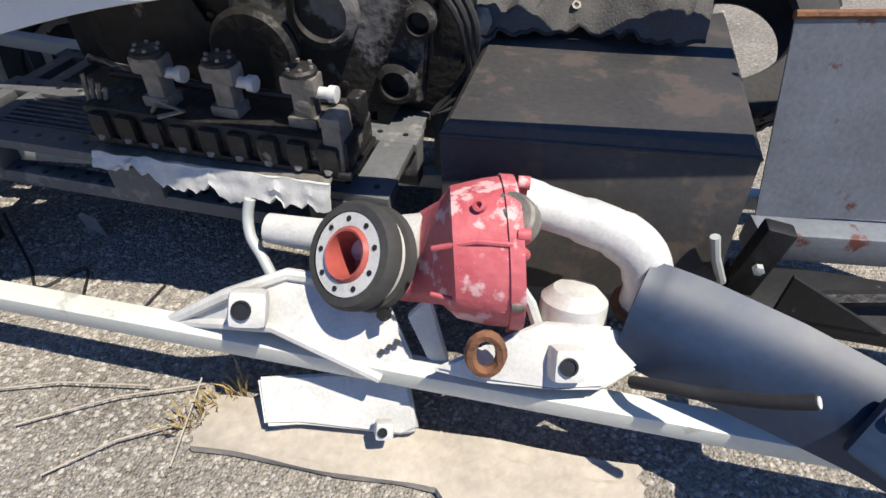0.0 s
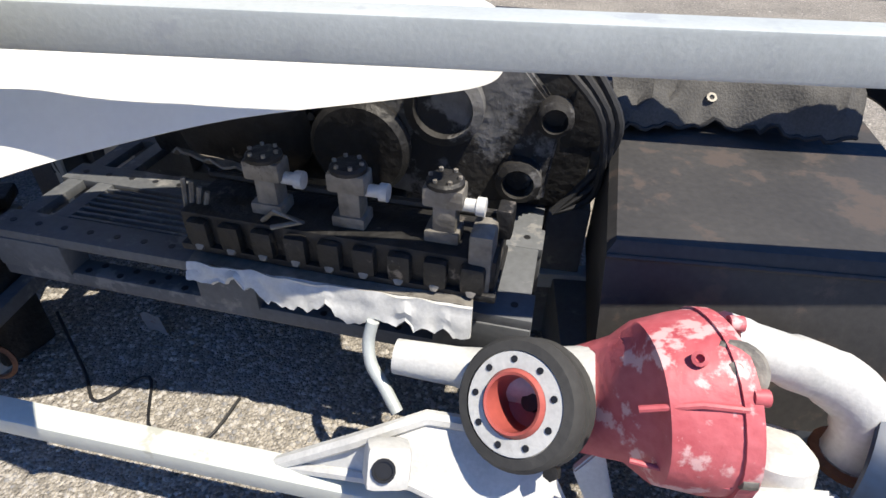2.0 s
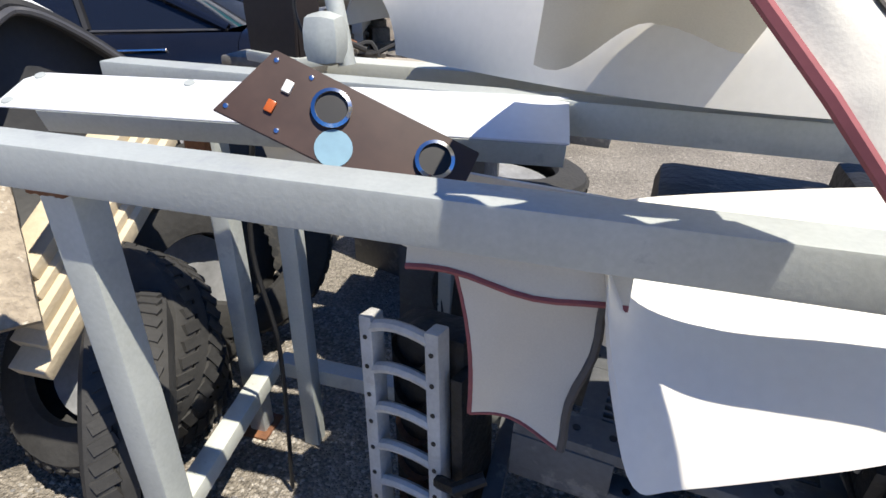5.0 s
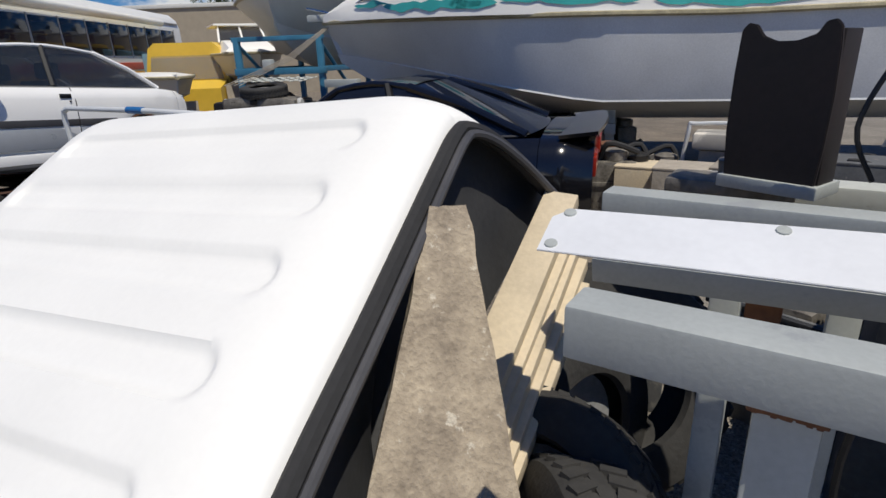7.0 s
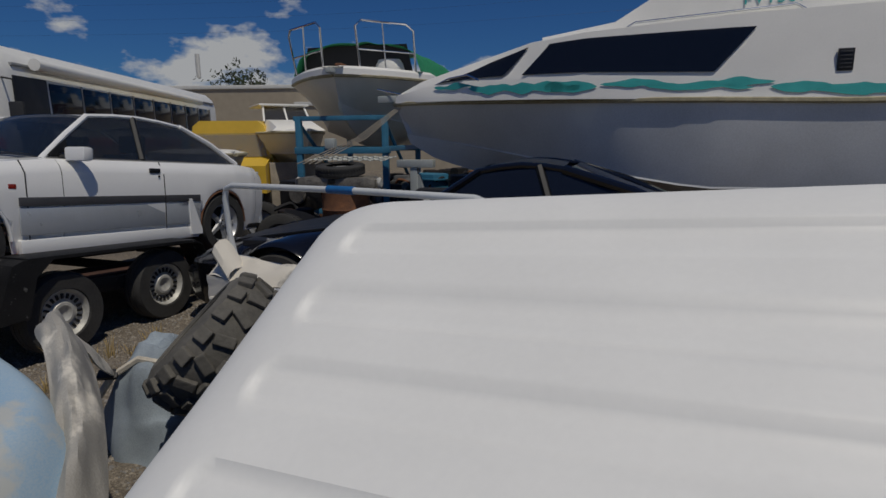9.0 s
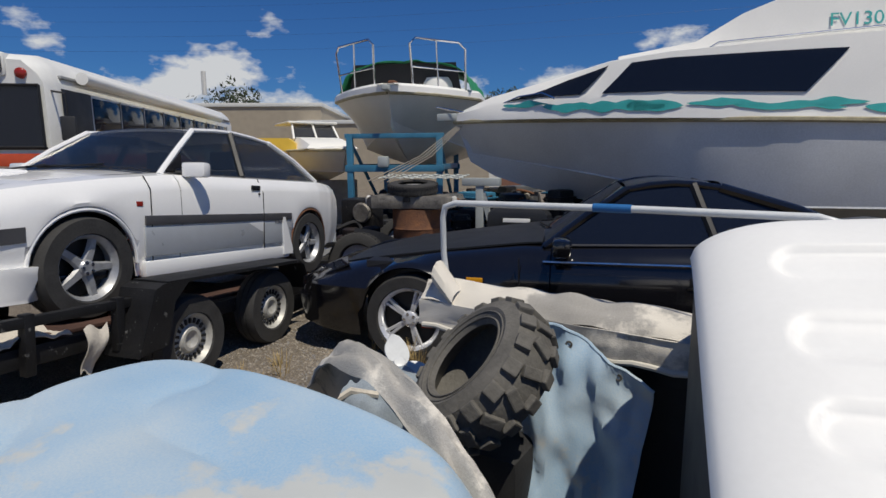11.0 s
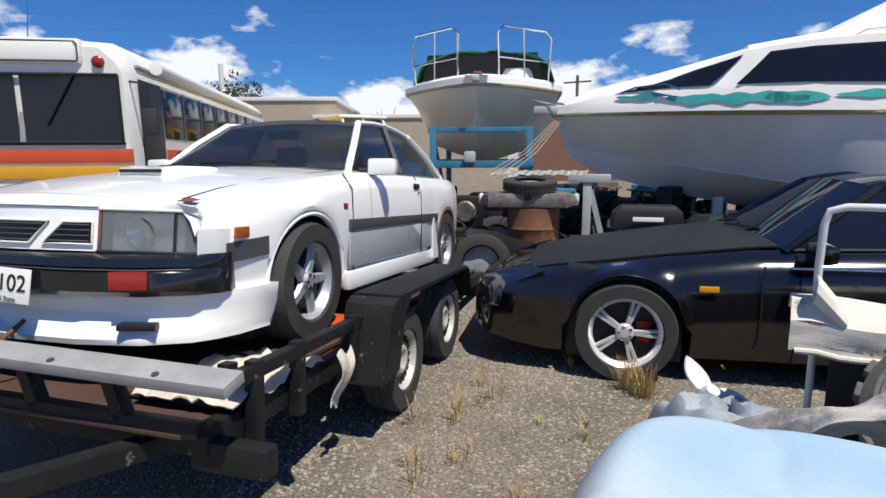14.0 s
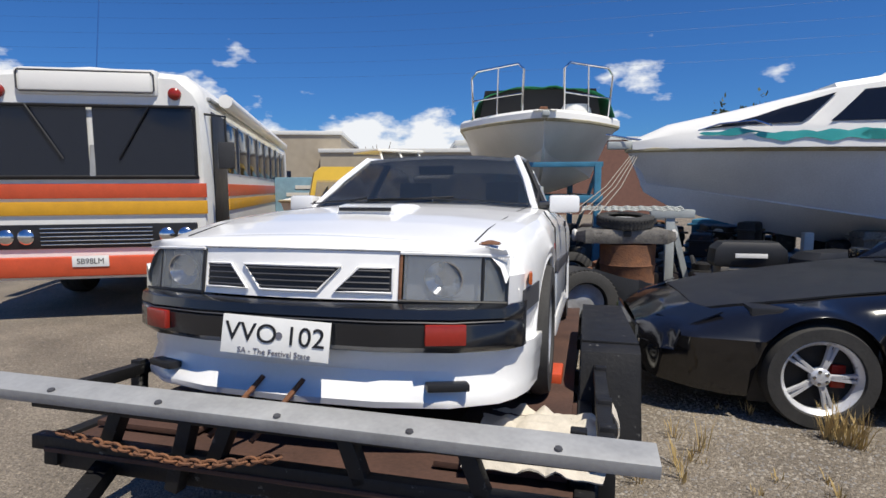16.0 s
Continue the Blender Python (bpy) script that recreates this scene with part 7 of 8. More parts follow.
def engine_bank():
    a, b = Vector((-2.46, 1.185, 0.66)), Vector((-2.41, 1.15, 0.03))
    p = thing("cylinder_bank", "pale alloy cylinder bank standing on end against the rack", "engine part", Matrix.Translation((-2.43, 1.20, 0.0)) @ R(-6, -6, -14))
    H, W = 0.70, 0.205
    for s in (1, -1):
        box("side_rail", (0.035, 0.05, H), (s * (W / 2 - 0.017), 0, H / 2), "alloy_clean", p, 0.006)
        for k in range(9):
            lathe("stud_hole", [(0.006, 0), (0.006, 0.0015), (0, 0.0015)], "ink", p, Matrix.Translation((s * (W / 2 - 0.017), -0.026, 0.05 + 0.075 * k)) @ R(90), 8)
    for k in range(7):
        z = 0.03 + k * (H - 0.06) / 6
        tube("bore_web", [(x, -0.01 - 0.012 * (1 - (x / 0.08) ** 2), z + 0.025 * (1 - (x / 0.08) ** 2)) for x in (-0.08, -0.055, -0.03, 0, 0.03, 0.055, 0.08)], 0.014, "alloy_clean", p, 8)
        if k < 6:
            lathe("bore", [(0.048, 0), (0.046, 0.08), (0, 0.08)], "rust" if k in (1, 2, 3) else "oily", p, Matrix.Translation((0, 0.02, z + 0.055)) @ R(-90), 20)
    box("sump", (0.20, 0.12, H * 0.92), (0.03, 0.10, H * 0.48), "oily", p, 0.02)
    box("side_cover", (0.03, 0.16, H * 0.8), (0.135, 0.07, H * 0.45), "oily", p, 0.008)
    tube("lever_arm", [(0.10, -0.03, 0.33), (0.16, -0.06, 0.36), (0.21, -0.02, 0.38)], 0.016, "oily", p, 8)
    tube("lower_arm", [(0.02, -0.10, 0.02), (0.12, -0.09, 0.10), (0.19, -0.05, 0.18)], 0.012, "galv", p, 8)
    lathe("rusty_ring", [(0.05, 0), (0.055, 0.008), (0.045, 0.016), (0.04, 0.008)], "rust", p, Matrix.Translation((0.15, -0.02, 0.07)) @ R(80, 0, 20), 24)
engine_bank()

def loose_tyre(label, c, axis, R_=0.30, W=0.20, r=0.19, mt="tyre", rim=True, cat="tyre"):
    q = Vector(axis).normalized().to_track_quat("Z", "Y").to_matrix().to_4x4()
    p = thing("loose_tyre", label, cat, Matrix.Translation(c) @ q, "loose tyres")
    w = W / 2
    prof = [(r, -w * 0.75), (r + 0.01, -w * 0.95), (R_ * 0.8, -w), (R_ * 0.96, -w * 0.85), (R_, -w * 0.6), (R_, -w * 0.3), (R_ - 0.008, -w * 0.28), (R_ - 0.008, -w * 0.2), (R_, -w * 0.18), (R_, w * 0.18), (R_ - 0.008, w * 0.2), (R_ - 0.008, w * 0.28), (R_, w * 0.3), (R_, w * 0.6), (R_ * 0.96, w * 0.85), (R_ * 0.8, w), (r + 0.01, w * 0.95), (r, w * 0.75), (r + 0.03, w * 0.5), (R_ * 0.88, 0), (r + 0.03, -w * 0.5), (r, -w * 0.75)]
    lathe("carcass", prof, mt, p, None, 44)
    bm = bmesh.new()
    for k in range(44):
        a = 2 * math.pi * k / 44
        for s in (1, -1):
            b0 = len(bm.verts)
            g = bmesh.ops.create_cube(bm, size=1)
            bmesh.ops.transform(bm, matrix=Matrix.Rotation(a + 0.05 * s, 4, "Z") @ Matrix.Translation((R_ - 0.002, 0, s * w * 0.45)) @ R(s * 25, 0, 0) @ Matrix.Diagonal((0.012, R_ * 0.09, w * 0.55, 1)), verts=g["verts"])
    part("tread", bm, mt, p)
    if rim:
        lathe("rim", [(r * 1.02, -w * 0.8), (r * 0.95, -w * 0.5), (r * 0.95, w * 0.3), (r * 0.5, w * 0.1), (r * 0.3, w * 0.2), (0, w * 0.2)], "wheel_alloy", p, None, 30)
    return p
loose_tyre("dusty black car tyre stacked beside the rack", (-3.38, 1.33, 0.36), (-0.1, -0.75, 0.65), 0.31, 0.21)
loose_tyre("dusty black car tyre leaning at the stack", (-3.46, 1.75, 0.33), (0.9, -0.3, 0.12), 0.33, 0.20)
loose_tyre("black tyre lying flat under the stack", (-3.5, 1.45, 0.11), (0, 0, 1), 0.31, 0.20)
loose_tyre("black tyre standing behind the rack", (-2.35, 2.15, 0.31), (0.5, -0.85, 0.1), 0.31, 0.20)
loose_tyre("black tyre standing behind the rack", (-1.0, 2.45, 0.32), (0.95, -0.2, 0.1), 0.32, 0.20)
loose_tyre("black tyre leaning behind the painted panel", (0.22, 1.95, 0.60), (-0.2, -0.6, 0.75), 0.33, 0.22, 0.19, "tyre", False)

def far_frame():
    p = thing("pale_trestle", "pale steel trestle frame behind the pallet", "trestle", pose(-2.55, 1.95, 0, 0, 0, -12))
    for x in (0.0, 0.85):
        for y in (0.0, 0.55):
            box("leg", (0.05, 0.05, 0.52), (x, y, 0.26), "galv", p, 0.006)
    for y in (0.0, 0.55):
        box("rail", (0.9, 0.05, 0.05), (0.42, y, 0.49), "galv", p, 0.006)
    for x in (0.0, 0.85):
        box("rail", (0.05, 0.55, 0.05), (x, 0.275, 0.43), "galv", p, 0.006)
far_frame()

# timbers, carpeted board, plates, dash, spool on the rack's end
def timber_stack():
    rnd = random.Random(21)
    for k in range(5):
        b = bmesh.new()
        cube(b, (0.10, 0.74, 0.045), (0, 0, 0), None, 0.004)
        o = link("pine_batten", b, "wood", None, "", None, True)
        o.matrix_basis = pose(-3.53 + 0.020 * k, 1.58 - 0.03 * k + rnd.uniform(-0.015, 0.015), 0.83 - 0.055 * k, 30, 4, 6 + rnd.uniform(-1, 1))
        tagged(o, "pale sawn pine batten in a stepped stack on tyres", "timber", "stack of battens")
timber_stack()
def carpet_board():
    bm = bmesh.new()
    tl, tr, br, bl = Vector((-3.655, 1.345, 1.09)), Vector((-3.60, 1.41, 1.085)), Vector((-3.335, 1.15, 0.60)), Vector((-3.53, 0.915, 0.614))
    o = sheet("carpeted_board", lambda u, v: tl.lerp(tr, u).lerp(bl.lerp(br, u), v) + Vector((0.4, -0.6, 0.5)).normalized() * 0.003 * nz3(u * 5, v * 9, 3), 12, 26, "carpet", None, 0.035)
    tagged(o, "tan matted carpet-covered board leaning on the canopy", "board")
carpet_board()
def rack_top():
    p = thing("aluminium_cover_plate", "long bright aluminium cover plate with rivets", "plate", pose(-3.325, 1.205, 1.098, 0, 0, 7.0) @ R(20, 0, 0))
    prism("plate", [(0, 0), (0.03, 0.0), (0.09, -0.0), (1.15, 0.0), (1.15, 0.15), (0.03, 0.13), (0.0, 0.10)], 0.004, "plate_alu", p, None, 0.001)
    box("turned_edge", (1.05, 0.003, 0.05), (0.62, 0.0, -0.025), "galv", p, 0.001)
    for x, y in ((0.03, 0.115), (0.02, 0.02), (0.37, 0.12)):
        lathe("rivet", [(0.012, 0), (0.011, 0.003), (0, 0.004)], "galv", p, Matrix.Translation((x, y, 0.004)), 12)
    d = thing("dash_panel", "brown dashboard panel with two gauges", "dashboard", Matrix.Translation((-2.62, 1.12, 1.155)) @ R(0, 0, 22) @ R(58, 0, 0) @ R(0, 0, -28))
    prism("panel", [(-0.10, -0.03), (0.30, -0.03), (0.30, 0.10), (-0.06, 0.10)], 0.006, "dark_brown", d, None, 0.0015)
    for x in (0.06, 0.24):
        lathe("gauge_bezel", [(0.030, 0), (0.032, 0.008), (0.026, 0.010), (0.025, 0.006)], "chrome", d, Matrix.Translation((x, 0.055, 0.006)), 24)
        lathe("gauge_face", [(0.025, 0), (0.025, 0.004), (0, 0.004)], "ink", d, Matrix.Translation((x, 0.055, 0.006)), 20)
    lathe("gauge_hole", [(0.030, 0), (0.030, 0.002), (0, 0.002)], "blue_box", d, Matrix.Translation((0.09, -0.0, 0.0055)), 24)
    box("switch", (0.014, 0.02, 0.008), (-0.015, 0.055, 0.008), "plate_white", d, 0.002)
    box("switch", (0.014, 0.02, 0.008), (-0.025, 0.015, 0.008), "lens_amber", d, 0.002)
    for x, y in ((-0.085, -0.015), (-0.05, 0.085), (0.01, 0.085), (0.0, -0.015)):
        lathe("screw", [(0.005, 0), (0.004, 0.002), (0, 0.003)], "chrome", d, Matrix.Translation((x, y, 0.006)), 8)
    s = thing("steel_channel", "tall dark brown rusty steel channel with notched top", "steel channel", pose(-3.03, 1.805, 1.12, 0, 0, -21))
    prism("web", [(-0.098, 0), (0.098, 0), (0.104, 0.10), (0.106, 0.20), (0.102, 0.30), (0.098, 0.335), (0.086, 0.348), (0.068, 0.345), (0.054, 0.322), (0.020, 0.310), (-0.022, 0.310), (-0.050, 0.322), (-0.066, 0.345), (-0.086, 0.350), (-0.099, 0.335), (-0.104, 0.25), (-0.106, 0.12)], 0.01, "spool", s, R(90), 0.002)
    for x in (-0.098, 0.098):
        box("side_flange", (0.01, 0.08, 0.33), (x, 0.04, 0.165), "spool", s, 0.003)
    box("channel_foot", (0.22, 0.12, 0.03), (0, 0.04, 0.0), "galv", s, 0.005)
    v = thing("bilge_flange", "pale pipe flange casting on the back rail", "casting", pose(-3.10, 1.95, 1.10))
    lathe("collar", [(0.05, 0), (0.055, 0.05), (0.04, 0.055), (0.04, 0.0)], "alloy", v, None, 20)
    box("casting_base", (0.30, 0.14, 0.05), (-0.02, 0, -0.02), "alloy", v, 0.015)
    tagged(box("white_beam", (2.2, 0.10, 0.08), (-2.1, 2.05, 1.05), "galv_pale", None, 0.01), "pale steel beam lying behind the rack", "beam")
    tagged(box("beam_stand", (0.3, 0.3, 1.01), (-2.6, 2.15, 0.505), "pallet", None, 0.02), "dark block stand under the beam", "stand")
    g = thing("marine_hose_tube", "grey hanging tube with black cable", "pipe", pose(-2.80, 1.62, 1.15))
    tube("tube", [(0.06, 0.02, 0.0), (0.03, 0.03, 0.15), (-0.03, 0.05, 0.40)], 0.022, "galv", g, 12, bend=4)
    tube("cable", [(-0.05, 0.06, 0.02), (-0.09, 0.06, 0.12), (-0.05, 0.07, 0.25), (0.0, 0.06, 0.36)], 0.005, "wire", g, 6, bend=5)
    box("vent_horn", (0.10, 0.09, 0.12), (0.02, 0.0, 0.06), "galv", g, 0.04)
    tagged(tube("hanging_cable", [(-2.80, 1.30, 1.05), (-2.84, 1.30, 0.8), (-2.82, 1.32, 0.5), (-2.83, 1.3, 0.02)], 0.006, "wire", None, 6, bend=5), "black cable hanging below the rack", "cable")
    c = thing("carburettor_casting", "small grey alloy carburettor casting on the shelf", "engine part", pose(-2.42, 1.42, 0.28, 0, 0, 20))
    box("body", (0.20, 0.16, 0.12), (0, 0, 0.06), "alloy", c, 0.03)
    lathe("throat", [(0.055, 0), (0.06, 0.05), (0.05, 0.055), (0.045, 0.0)], "alloy", c, Matrix.Translation((0.0, -0.03, 0.10)), 20)
    box("lid", (0.14, 0.10, 0.04), (0.02, 0.06, 0.15), "oily", c, 0.012)
    b = thing("handle_grip", "black rubber tool grip with red end", "tool", pose(-3.30, 0.62, 0.0, 0, 0, 0))
    tube("shaft", [(-0.02, 0.05, 0.0), (0.0, 0.0, 0.62)], 0.02, "rubber", b, 10)
    box("red_end", (0.04, 0.04, 0.03), (0.0, 0.0, 0.63), "lens_red", b, 0.006)
rack_top()
tagged(tube("ground_cable", [(-2.25, 1.35, 0.10), (-2.1, 1.2, 0.012), (-2.0, 1.1, 0.010), (-1.9, 1.2, 0.010), (-1.8, 1.02, 0.012), (-1.65, 1.0, 0.010), (-1.6, 1.15, 0.010)], 0.005, "wire", None, 6, bend=6), "thin black cable looped on the gravel", "cable")
o = sheet("paper_scrap", lambda u, v: Vector((-1.99 + 0.06 * u, 1.38 - 0.01 * v, 0.012 + 0.09 * v + 0.01 * math.sin(5 * u))), 4, 5, "panel_grey", None, 0.001)
tagged(o, "scrap of pale grey tape under the pallet", "scrap")

# dark heap behind the rack
loose_tyre("black car tyre leaning under the pine battens", (-3.22, 1.22, 0.30), (-0.75, -0.62, 0.15), 0.31, 0.20, 0.19)
loose_tyre("large black tyre lying tilted behind the rack", (-3.40, 1.95, 0.42), (0.5, -0.8, 0.35), 0.37, 0.23, 0.22, "tyre", False)
loose_tyre("black tyre lying flat behind the rack", (-2.45, 2.45, 0.12), (0.05, 0.0, 1), 0.33, 0.22, 0.20)
loose_tyre("black tyre stacked on another behind the rack", (-2.42, 2.42, 0.35), (-0.05, 0.08, 1), 0.32, 0.21, 0.20)
loose_tyre("black tyre on top of the stack behind the rack", (-2.46, 2.46, 0.57), (0.08, 0.05, 1), 0.33, 0.21, 0.20)
# crates added as dark filler for the shaded ground behind the rack
def shade_filler_crates():
    rnd = random.Random(5)
    for k, (x, y, sx, sy, sz) in enumerate(((-1.75, 2.55, 0.50, 0.40, 0.42), (-1.15, 2.75, 0.45, 0.42, 0.55), (-0.55, 2.6, 0.55, 0.45, 0.40), (0.1, 2.7, 0.5, 0.4, 0.6), (-2.95, 2.75, 0.4, 0.4, 0.5), (-3.6, 2.6, 0.5, 0.4, 0.35))):
        c = thing("parts_crate", "dark plastic parts crate added to darken the shaded gap behind the rack", "crate", pose(x, y, 0, 0, 0, rnd.uniform(-20, 20)), "parts crates")
        for s_ in (1, -1):
            box("long_side", (sx, 0.02, sz), (0, s_ * (sy / 2 - 0.01), sz / 2), "pallet", c, 0.006)
            box("end_side", (0.02, sy - 0.044, sz), (s_ * (sx / 2 - 0.01), 0, sz / 2), "pallet", c, 0.006)
            box("rim", (sx + 0.03, 0.03, 0.03), (0, s_ * (sy / 2), sz - 0.02), "black_plastic_and_shade", c, 0.006)
        box("bottom", (sx - 0.05, sy - 0.05, 0.02), (0, 0, 0.02), "pallet", c, 0.004)
        box("casting", (sx * 0.6, sy * 0.6, sz * 0.9), (0.02, 0, sz * 0.55), rnd.choice(["oily", "alloy", "oily"]), c, 0.04)
        lathe("drum_part", [(0.08, 0), (0.09, 0.03), (0.07, 0.06), (0, 0.06)], "oily", c, Matrix.Translation((0.04, 0.02, sz)), 18)
shade_filler_crates()

# ---------- white ribbed canopy ----------
def canopy():
    p = thing("ribbed_canopy", "white ribbed vehicle canopy lying tilted beside the board", "canopy")
    # section across the ribs, from the near low edge over the crest to the far edge
    sec = smooth_pts([(0.42, 0.30), (0.45, 0.48), (0.55, 0.70), (0.72, 0.835), (0.86, 0.925), (1.06, 1.035), (1.25, 1.145), (1.45, 1.262), (1.57, 1.325), (1.655, 1.332), (1.76, 1.262), (1.87, 1.155), (1.97, 1.05)], 14)
    s = [(v.x, v.y) for v in sec]
    n = len(s) - 1
    arc = [0.0]
    for a, b in zip(s, s[1:]):
        arc.append(arc[-1] + math.hypot(b[0] - a[0], b[1] - a[1]))
    at = lambda y0: arc[min(range(n - 42), key=lambda k: abs(s[k][0] - y0))]
    ribs = [at(y) for y in (0.66, 0.86, 1.06, 1.25, 1.45)]
    x0, x1 = -3.545, -5.13
    L = x0 - x1
    def f(u, v):
        k = round(v * n)
        y, z = s[k]
        t = min(1.0, min(u, 1 - u) / 0.15)
        drop = 0.13 * (1 - math.sqrt(max(0, 1 - (1 - t) ** 2)))
        rib = 0.0
        for c in ribs:
            d = L * u
            dx = max(0.0, 0.25 - d, d - (L - 0.22))
            q = (0.062 - math.hypot(dx, arc[k] - c)) / 0.021
            q = max(0.0, min(1.0, q))
            rib = max(rib, 0.015 * q * q * (3 - 2 * q))
        x = x0 - L * u - 0.22 * max(0.0, min(y, 1.62) - 0.72) + 0.45 * max(0.0, y - 1.62) * (1 - u)
        return Vector((x, y - 0.22 * u + rib * 0.5, z - 0.11 * u - rib * 0.9 - drop * (0.75 if z > 0.6 else 0.2)))
    sheet("shell", f, 170, n, "white_roof", p, 0.012)
    edge = [f(0.0, k / n) + Vector((0.012, 0, 0)) for k in range(0, n + 1)]
    edge = edge[::3]
    tube("rubber_seal", edge, 0.022, "rubber", p, 8, "black rubber edge seal")
    tube("drip_trim", [e + Vector((0.030, 0.0, -0.012)) for e in edge], 0.012, "trim_grey", p, 8)
    # black sheets added at both sides to give the hollow its shade
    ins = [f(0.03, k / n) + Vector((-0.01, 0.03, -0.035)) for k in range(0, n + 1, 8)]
    sheet("side_shade_sheet", lambda u, v: ins[round(u * (len(ins) - 1))].lerp(Vector((ins[round(u * (len(ins) - 1))].x - 0.02, 1.15, 0.45)), v), len(ins) - 1, 3, "black_plastic_and_shade", p, 0.004)
    sheet("far_shade_sheet", lambda u, v: Vector((f(0.985, u).x - 0.01, f(0.985, u).y, lerp(f(0.985, u).z - 0.02, 0.02, v))), 20, 4, "black_plastic_and_shade", p, 0.01)
    for y in (0.6, 1.7):
        box("prop_block", (0.16, 0.12, 0.55), (-4.4, y, 0.275), "wood_grey", p, 0.01)
canopy()

# ---------- tarp-covered heap ----------
def tarp_heap():
    def f(u, v):
        x = lerp(-7.03, -5.42, u)
        y = lerp(-0.10, 0.93, v)
        du, dv = abs(2 * u - 1), abs(2 * v - 1)
        d = (du ** 4.2 + dv ** 4.2) ** (1 / 4.2)
        k = max(0.0, 1 - max(0.0, (d - 0.68) / 0.32) ** 2.0) if d < 1 else 0.0
        top = 0.772 - 0.06 * max(0, u - 0.35) - 0.03 * max(0, 0.35 - v)
        crease = 0.022 * abs(math.sin(5 * u + 7 * v + 2 * nz3(u * 3, v * 3, 8))) ** 0.5
        z = top * k + 0.030 * nz3(x * 1.6, y * 1.6, 2) * min(1, k * 2) + 0.012 * nz3(x * 5, y * 5, 4) * (0.5 + 1.5 * (1 - k)) + crease * min(1, 2 * k)
        fold = 0.035 * math.sin(16 * u + 5 * v) * (1 - k)
        return Vector((x + fold, y + 0.02 * math.sin(13 * u) * (1 - k), max(0.0, z)))
    o = sheet("blue_tarp", f, 90, 70, "tarp", None, 0.004)
    tagged(o, "faded sky-blue tarpaulin draped over a heap", "tarp")
    tube("hem_cord", [f(k / 60, 0.0) + Vector((0, -0.006, 0.008)) for k in range(61)], 0.007, "tarp_blue", o, 6)
    for k in range(5):
        lathe("eyelet", [(0.016, 0), (0.016, 0.004), (0.008, 0.004), (0.008, 0)], "alloy", o, Matrix.Translation(f(0.1 + 0.2 * k, 0.012) + Vector((0, -0.008, 0.012))) @ R(70), 10)
    # pale canvas fold along its far edge with a blue turned lining
    q = thing("canvas_roll", "pale grey canvas fold with bright blue lining", "canvas")
    A = smooth_pts([(-6.75, 1.30, 0.42), (-6.45, 1.08, 0.66), (-6.25, 0.97, 0.80), (-6.0, 0.90, 0.77), (-5.75, 0.80, 0.67), (-5.55, 0.68, 0.48), (-5.48, 0.56, 0.15)], 6)
    m = len(A) - 1
    def on(t):
        i = min(m - 1, int(t * m))
        return A[i].lerp(A[i + 1], t * m - i)
    sheet("fold", lambda u, v: on(u) + Vector((0.05 * v, 0.11 * (v - 0.4), 0.055 * math.sin(math.pi * v) * (1 + 0.5 * nz3(u * 6, 1)) - 0.14 * max(0, v - 0.55) + 0.022 * nz3(u * 16, v * 6) + 0.010 * math.sin(30 * u + 8 * v))), 80, 16, "canvas_grey", q, 0.006)
    sheet("blue_lining", lambda u, v: on(lerp(0.66, 0.97, u)) + Vector((-0.02 + 0.05 * v, -0.055 - 0.02 * v, 0.0 - 0.07 * v + 0.010 * nz3(u * 9, v * 4))), 24, 5, "tarp_blue", q, 0.004, "bright blue lining")
    # pale tarp hanging behind the big tyre
    def g(u, v):
        x = lerp(-6.02, -5.47, u) + 0.10 * (v - 0.5) * (0.5 - u)
        return Vector((x, 1.66 - 0.18 * v + 0.08 * math.sin(9 * u + 2 * v) * v + 0.05 * nz3(u * 6, v * 4) + 0.02 * nz3(u * 14, v * 9), lerp(0.79 - 0.34 * max(0, u - 0.45), 0.02, v)))
    o = sheet("pale_blue_tarp", g, 36, 26, "tarp", None, 0.004)
    tagged(o, "pale blue tarp hanging in folds behind the tyre", "tarp")
    tube("hem_cord", [g(k / 36, 0.0) + Vector((0, 0, 0.004)) for k in range(37)], 0.007, "tarp", o, 6)
    for k in range(3):
        lathe("eyelet", [(0.014, 0), (0.014, 0.004), (0.007, 0.004), (0.007, 0)], "alloy", o, Matrix.Translation(g(0.2 + 0.3 * k, 0.05) + Vector((0, -0.008, 0))) @ R(90), 10)
    # crumpled grey bag beside the coupe's wheel
    def b(u, v):
        a = 2 * math.pi * u
        h = math.sin(math.pi * v / 2)
        r = (1 - v) ** 0.55 if v < 1 else 0
        x = -6.62 + 0.42 * r * math.cos(a) * (1 + 0.22 * nz3(math.cos(a) * 2, math.sin(a) * 2, v * 3))
        y = 1.62 + 0.34 * r * math.sin(a) * (1 + 0.22 * nz3(math.cos(a) * 2, math.sin(a) * 2, v * 3 + 5))
        return Vector((x, y, max(0.0, 0.46 * h * (1 + 0.2 * nz3(a, v * 4)) + 0.05 * nz3(x * 11, y * 11, v * 4) * (v > 0.02))))
    o = sheet("canvas_bag", b, 60, 26, "bag_cloth", None, 0.0)
    tagged(o, "crumpled blue-grey canvas bag with a buckle strap", "bag")
    tube("strap", [(-6.80, 1.30, 0.22), (-6.72, 1.36, 0.36), (-6.62, 1.44, 0.44), (-6.52, 1.50, 0.42)], 0.016, "cloth_white", o, 6)
    box("buckle", (0.09, 0.05, 0.02), (-6.72, 1.345, 0.375), "ink", o, 0.006, R(35, 0, 40))
    # white plastic propeller-shaped cap
    w = thing("white_propeller", "white plastic propeller lying on the bag", "propeller", pose(-6.72, 1.92, 0.36, 30, 20, 20))
